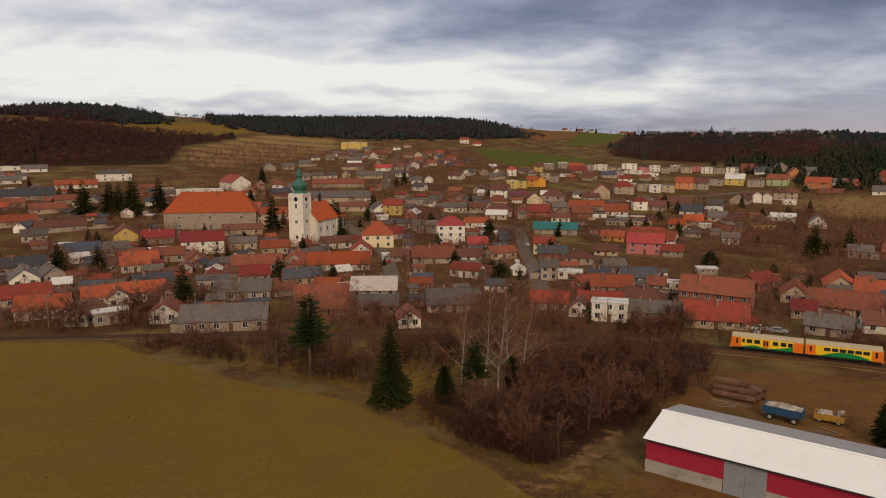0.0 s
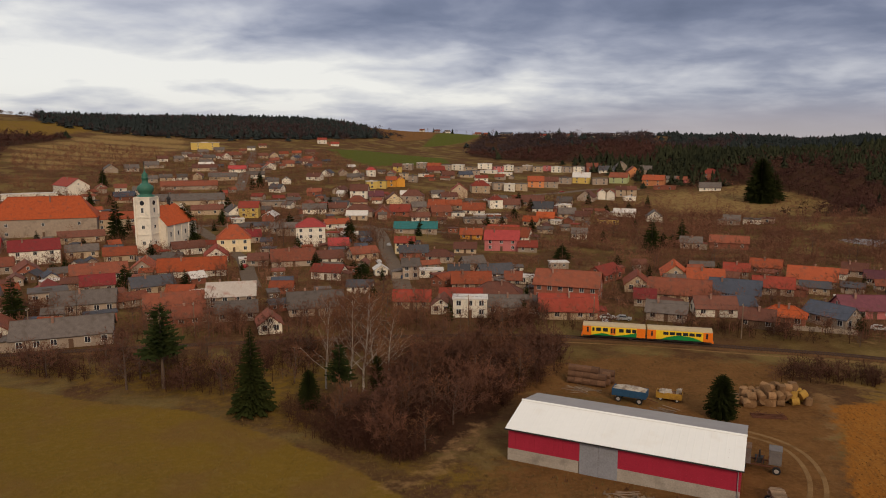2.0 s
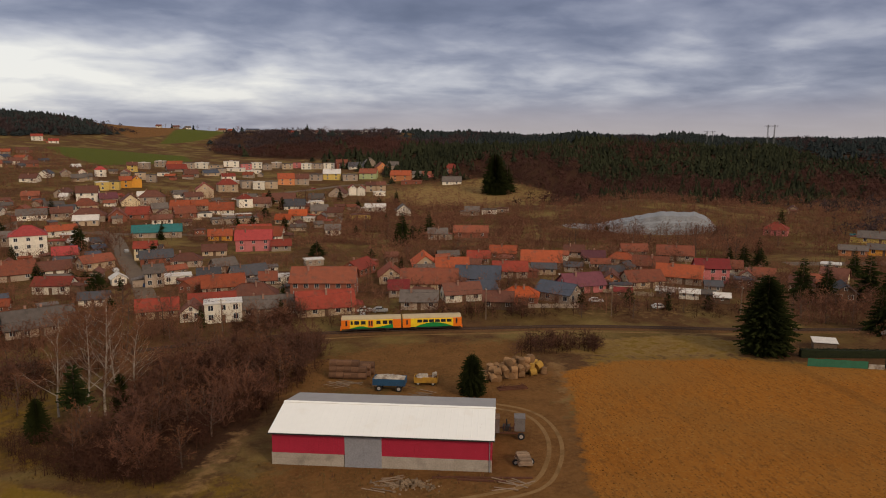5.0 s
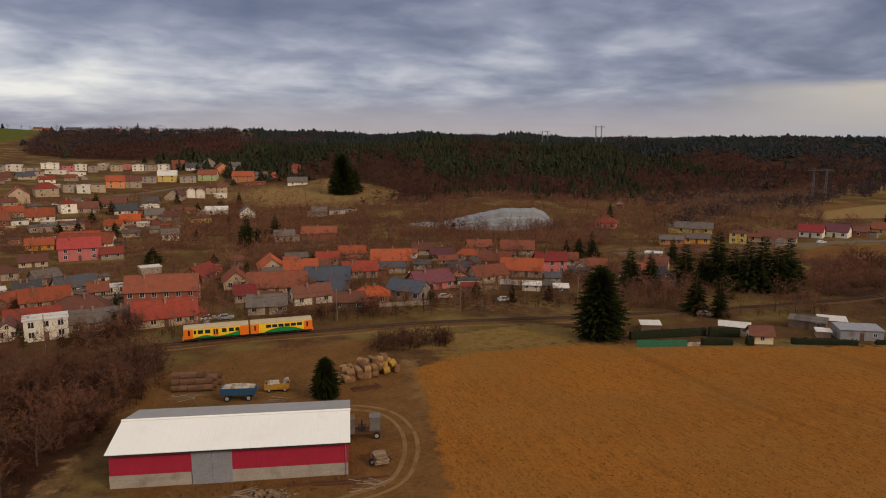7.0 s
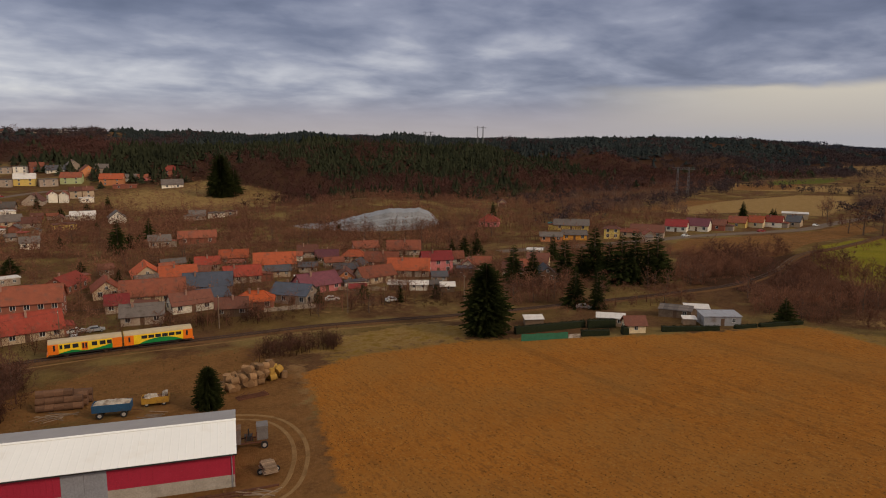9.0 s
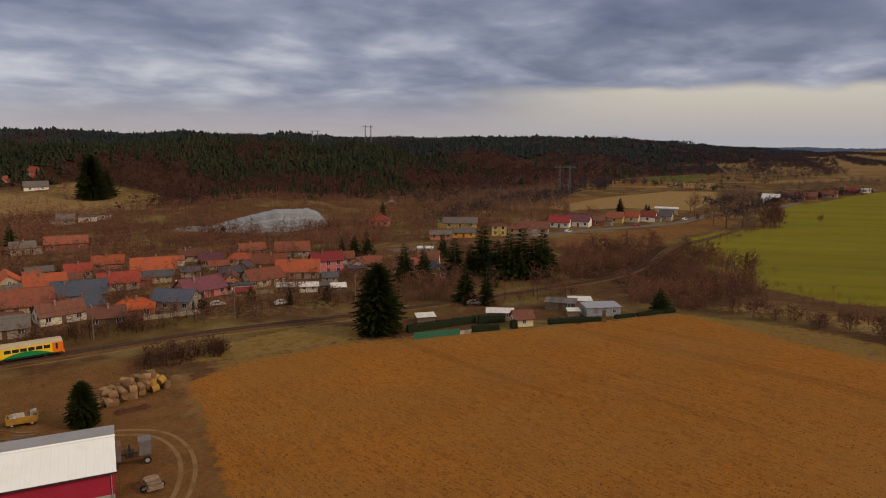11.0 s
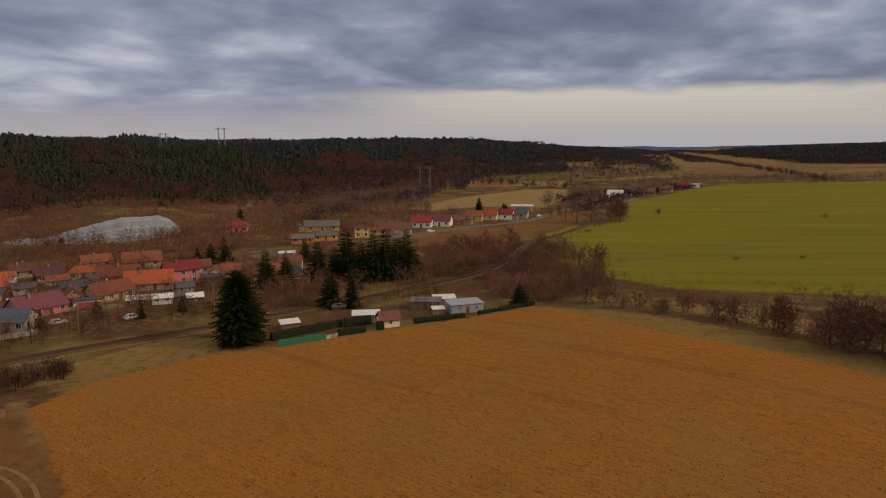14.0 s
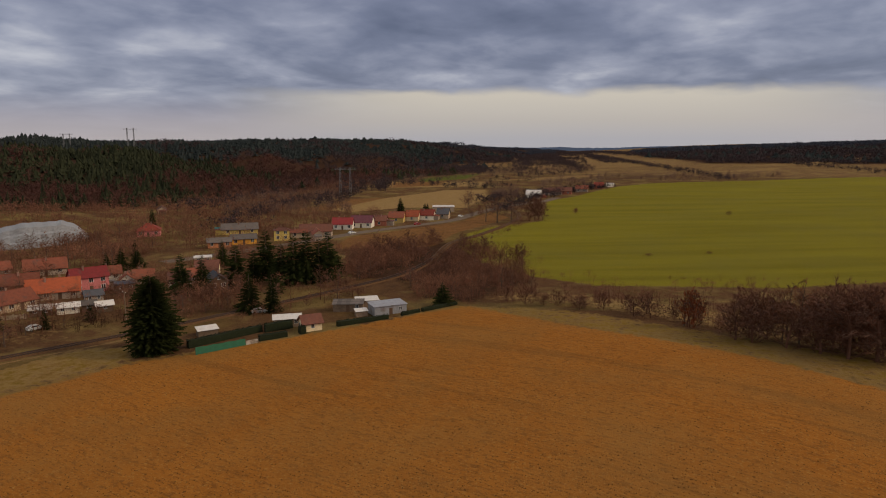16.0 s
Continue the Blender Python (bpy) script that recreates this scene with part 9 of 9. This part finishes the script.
# ---- allotments at the field's edge ----
M_HEDGE = mat("clipped dark green hedge", (0.022, 0.026, 0.008), (0.012, 0.015, 0.006), 1.5, 0.95, 0.5, bump_scale=3)
M_NET = mat("green plastic net", (0.035, 0.14, 0.075), (0.03, 0.11, 0.06), 1.0, 0.8, 0.3)
M_TIN = mat("blue-grey corrugated tin", (0.34, 0.33, 0.34), (0.25, 0.235, 0.235), 0.8, 0.45, 0.2, metal=0.2, stain=(0.16, 0.10, 0.07), stain_amount=0.15)


def hedge(a, b, w, h, seed):
    a, b = Vector(a), Vector(b)
    L, g, rng = (b - a).length, Geo(), random.Random(seed)
    n = max(8, int(L * w * 70))
    for i in range(n):
        x, y, z = rng.uniform(0, L), rng.uniform(-w / 2, w / 2), h * rng.uniform(0.05, 1.0)
        p = Vector((x, y * (1 - 0.25 * z / h), z))
        for _ in range(2):
            d1 = Vector((rng.uniform(-1, 1), rng.uniform(-1, 1), rng.uniform(-0.5, 1))) * 0.24
            d2 = Vector((rng.uniform(-1, 1), rng.uniform(-1, 1), rng.uniform(-0.5, 1))) * 0.24
            g.face([p, p + d1, p + d2])
    g.box(0.1, L - 0.1, -w * 0.4, w * 0.4, -0.3, h * 0.9, taper=0.08)
    solo("hedge", g, M_HEDGE, pose(a.x, a.y, min(ground_z(*a), ground_z(*b)), 0, 0, math.degrees(math.atan2((b - a).y, (b - a).x))), "clipped dark evergreen hedge at the field edge", "hedge", "hedges of the allotments")


hedge((139.5, 82.5), (155.0, 71.7), 1.6, 1.9, 1)
hedge((146.6, 68.7), (151.2, 63.6), 1.6, 1.5, 2)
hedge((154.2, 70.7), (158.9, 65.4), 1.8, 2.2, 3)
hedge((160.5, 54.6), (169.0, 43.6), 1.6, 1.4, 4)
hedge((172.0, 41.0), (176.5, 37.0), 1.2, 0.9, 5)
hedge((154.6, 61.6), (153.0, 60.2), 1.8, 2.0, 6)
hedge((176.8, 36.5), (186.0, 28.6), 1.4, 1.0, 7)


def net_fence():
    a, b = Vector((134.9, 77.9)), Vector((143.2, 70.3))
    L = (b - a).length
    top = thing("net_fence", "green plastic net fence on posts along the field", "fence", pose(a.x, a.y, ground_z(*a), 0, 0, math.degrees(math.atan2((b - a).y, (b - a).x))))
    for i in range(7):
        part("post", Geo().tube((L * i / 6, 0.06, -0.3), (L * i / 6, 0.06, 1.75), 0.04, 0.04, 6), M_RUST, top)
    for i in range(6):
        g = Geo()
        for k in range(5):
            x0, x1 = L * (i + k / 5) / 6, L * (i + (k + 1) / 5) / 6
            g.slab((x0, 0.02 * (k % 2), 0), (x1, 0.02 * ((k + 1) % 2), 0), (x1, 0.02 * ((k + 1) % 2), 1.65 + 0.05 * math.sin(x1 * 2)), (x0, 0.02 * (k % 2), 1.65 + 0.05 * math.sin(x0 * 2)), 0.012)
        part("net", g, M_NET, top)
    part("board", Geo().box(L + 0.1, L + 3.0, -0.04, 0.04, 0.0, 1.1), M_TARP, top, "pale board")


net_fence()


def shed(x, y, rot, w, d, h, rise, wall, roof, name, label, front=True):
    """A small shed with a lean-to roof rising to the back."""
    top = thing(name, label, "shed", pose(x, y, ground_z(x, y) - 0.05, 0, 0, rot), "sheds of the allotments")
    g = Geo()
    X, Y = w / 2, d / 2
    g.face([(-X, -Y, -0.5), (X, -Y, -0.5), (X, -Y, h), (-X, -Y, h)])
    g.face([(X, Y, -0.5), (-X, Y, -0.5), (-X, Y, h + rise), (X, Y, h + rise)])
    g.face([(X, -Y, -0.5), (X, Y, -0.5), (X, Y, h + rise), (X, -Y, h)])
    g.face([(-X, Y, -0.5), (-X, -Y, -0.5), (-X, -Y, h), (-X, Y, h + rise)])
    part("wall", g, wall, top)
    n = max(2, round(w / 1.1))
    for i in range(n):
        x0, x1 = -X - 0.25 + (w + 0.5) * i / n, -X - 0.25 + (w + 0.5) * (i + 1) / n - 0.02
        part("roof_sheet", Geo().slab((x0, -Y - 0.3, h - 0.02 + 0.01 * (i % 2)), (x1, -Y - 0.3, h - 0.02 + 0.01 * (i % 2)), (x1, Y + 0.2, h + rise + 0.03 + 0.01 * (i % 2)), (x0, Y + 0.2, h + rise + 0.03 + 0.01 * (i % 2)), 0.05), roof, top)
    if front:
        part("door", Geo().box(-0.45, 0.45, -Y - 0.05, -Y - 0.005, 0.05, 1.9), M_DOOR, top)
        add_window(top, "small", pose(X * 0.6, -Y - 0.004, 1.0))
    FOOTPRINTS.append((x, y, 0.5 * math.hypot(w, d)))


house(157.4, 60.2, -52, 4.6, 4.0, 2.3, 1.5, "cream", "brown", "gable", 1, 0, "small", "garden_hut", "hut", "cream garden hut with a dark brown gable roof", "sheds of the allotments")
shed(160.6, 67.4, -66, 6.8, 4.0, 2.2, 0.3, M_PLANK, ROOF["white"], "shed", "timber shed with a pale flat sheet roof")
shed(150.2, 83.4, -48, 4.6, 2.6, 1.6, 0.5, M_PLANK, ROOF["white"], "shed", "low hut with pale sloping sheet roof", False)
shed(178.0, 57.0, -78, 8.0, 4.5, 2.1, 0.4, M_PLANK, ROOF["grey"], "shed", "low timber shed under patched grey sheets")
shed(175.6, 45.6, -54, 9.0, 5.2, 2.5, 0.3, M_TIN, M_TIN, "tin_shed", "blue-grey corrugated tin shed at the field edge")
shed(182.0, 53.0, -66, 6.0, 4.0, 2.2, 0.3, M_PLANK, ROOF["white"], "shed", "patched shed with white roof sheets", False)
shed(171.6, 51.6, -60, 3.0, 2.2, 1.5, 0.3, M_PLANK, ROOF["white"], "shed", "small white-roofed garden coop", False)

# ---- pylons ----
M_STEEL = mat("galvanised lattice steel", (0.17, 0.165, 0.165), (0.12, 0.12, 0.12), 1.0, 0.6, 0.0, metal=0.2)


def pylon(x, y, tall, rot, span):
    top = thing("pylon", "twin-legged lattice power pylon on the open ridge" if tall > 23 else "small lattice power pylon beyond the wood", "pylon", pose(x, y, ground_z(x, y) - 0.3, 0, 0, rot), "power line pylons")
    r = 0.16
    for s in (-1, 1):
        g = Geo()
        cx = s * span / 2
        for a, b in ((-0.9, -0.9), (0.9, -0.9), (0.9, 0.9), (-0.9, 0.9)):
            g.tube((cx + a, b, 0), (cx + a * 0.45, b * 0.45, tall), r, r, 4)
        for k in range(8):
            z0, z1 = tall * k / 8, tall * (k + 1) / 8
            w0, w1 = 0.9 - 0.5 * k / 8, 0.9 - 0.5 * (k + 1) / 8
            g.tube((cx - w0, -w0, z0), (cx + w1, -w1, z1), r * 0.6, r * 0.6, 3).tube((cx + w0, w0, z0), (cx - w1, w1, z1), r * 0.6, r * 0.6, 3)
        part("mast", g, M_STEEL, top)
    g = Geo()
    for dz in (0, 1.2):
        g.tube((-span * 1.05, 0, tall * 0.93 + dz), (span * 1.05, 0, tall * 0.93 + dz), r, r, 4)
    for k in range(10):
        x0, x1 = -span * 1.05 + span * 0.21 * k, -span * 1.05 + span * 0.21 * (k + 1)
        g.tube((x0, 0, tall * 0.93 + (1.2 if k % 2 else 0)), (x1, 0, tall * 0.93 + (0 if k % 2 else 1.2)), r * 0.6, r * 0.6, 3)
    part("crossbeam", g, M_STEEL, top)


pylon(872, 580, 36, -30, 9)
pylon(543, 174, 24, -70, 8)
pylon(850, 660, 21, -30, 8)


# ---- cars and poles ----
CAR_PAINT = {"white": mat("white car paint", (0.62, 0.60, 0.57), scale=2, rough=0.3, bump=0.0), "red": mat("red car paint", (0.30, 0.03, 0.025), scale=2, rough=0.3, bump=0.0),
             "grey": mat("silver grey car paint", (0.30, 0.29, 0.28), scale=2, rough=0.3, bump=0.0), "blue": mat("dark blue car paint", (0.03, 0.05, 0.11), scale=2, rough=0.3, bump=0.0)}


def parked_car(x, y, rot, paint):
    top = thing("parked_car", f"small {paint} car parked in a village yard", "car", pose(x, y, ground_z(x, y) + 0.03, 0, 0, rot), "parked cars")
    b = Geo()
    prof = [(-2.0, 0.35), (2.0, 0.35), (2.05, 0.62), (1.95, 0.80), (1.05, 0.92), (0.45, 1.38), (-1.05, 1.42), (-1.75, 0.98), (-2.03, 0.90)]
    for s in (-1, 1):
        b.face([(px, s * 0.8 if pz < 1.0 else s * 0.66, pz) for px, pz in (prof if s < 0 else prof[::-1])])
    for (x0, z0), (x1, z1) in zip(prof, prof[1:] + prof[:1]):
        y0, y1 = (0.8 if z0 < 1.0 else 0.66), (0.8 if z1 < 1.0 else 0.66)
        b.face([(x0, y0, z0), (x1, y1, z1), (x1, -y1, z1), (x0, -y0, z0)])
    part("body", b, CAR_PAINT[paint], top)
    part("windscreen", Geo().slab((0.98, -0.66, 0.96), (0.98, 0.66, 0.96), (0.50, 0.56, 1.34), (0.50, -0.56, 1.34), 0.012), M_PANE, top)
    for s in (-1, 1):
        part("side_window", Geo().slab(*([(-1.4, s * 0.79, 0.98), (0.75, s * 0.79, 0.98), (0.4, s * 0.69, 1.33), (-0.95, s * 0.69, 1.35)] if s < 0 else
                                         [(0.75, 0.79, 0.98), (-1.4, 0.79, 0.98), (-0.95, 0.69, 1.35), (0.4, 0.69, 1.33)]), 0.02), M_PANE, top)
        part("headlight", Geo().box(1.96, 2.06, s * 0.6 - 0.12, s * 0.6 + 0.12, 0.62, 0.76), M_FRAME, top)
    for wx in (-1.25, 1.25):
        for s in (-1, 1):
            wheel(top, wx, s * 0.74, 0.31, 0.2)


for cx_, cy_, cr_, cp_ in ((77.0, 165.5, -20, "white"), (80.5, 163.0, -25, "grey"), (74.0, 160.0, 60, "white"), (-66, 175, 10, "white"), (-73, 174, 5, "grey"), (-60, 178, 80, "white"), (137, 141, -35, "white"),
                           (33, 232, 85, "blue"), (28, 262, 95, "white"), (-21, 262, 80, "red"), (147, 127, -30, "white"), (172, 80, -60, "grey"), (36.5, 300, 88, "grey"), (330, 103, -30, "white"),
                           (372, 79, -35, "red"), (412, 61, -20, "white"), (118, 442, 25, "white"), (190, 493, 30, "red"), (-44, 590, 90, "white"), (-40, 520, 92, "grey")):
    parked_car(cx_, cy_, cr_, cp_)


def utility_pole(x, y, rot):
    top = thing("utility_pole", "weathered wooden utility pole with a short crossarm", "utility pole", pose(x, y, ground_z(x, y) - 0.3, 0, 0, rot), "utility poles")
    part("pole", Geo().tube((0, 0, 0), (0, 0, 8.6), 0.14, 0.10, 7), M_PLANK, top)
    part("crossarm", Geo().box(-0.9, 0.9, -0.06, 0.06, 8.0, 8.14), M_PLANK, top)
    for s in (-0.8, 0, 0.8):
        part("insulator", Geo().tube((s, 0, 8.141), (s, 0, 8.34), 0.05, 0.04, 6), M_FRAME, top)


POLES = [(-98, 169), (-62, 171), (-26, 171), (8, 170), (40, 166), (70, 158), (100, 142), (130, 128), (158, 110)]
for (ax_, ay_), (bx_, by_) in zip(POLES, POLES[1:] + [(180, 96)]):
    utility_pole(ax_, ay_, math.degrees(math.atan2(by_ - ay_, bx_ - ax_)) + 90)
for (ax_, ay_), (bx_, by_) in zip(POLES, POLES[1:]):
    g_ = Geo()
    za_, zb_ = ground_z(ax_, ay_) + 8.0, ground_z(bx_, by_) + 8.0
    last_ = None
    for i_ in range(9):
        k_ = i_ / 8
        p_ = (ax_ + (bx_ - ax_) * k_, ay_ + (by_ - ay_) * k_, za_ + (zb_ - za_) * k_ - 0.7 * math.sin(math.pi * k_))
        if last_:
            g_.tube(last_, p_, 0.025, 0.025, 4, caps=False)
        last_ = p_
    solo("power_cable", g_, M_DARK, Matrix.Identity(4), "thin sagging overhead power cable between poles", "cable", "overhead cables")
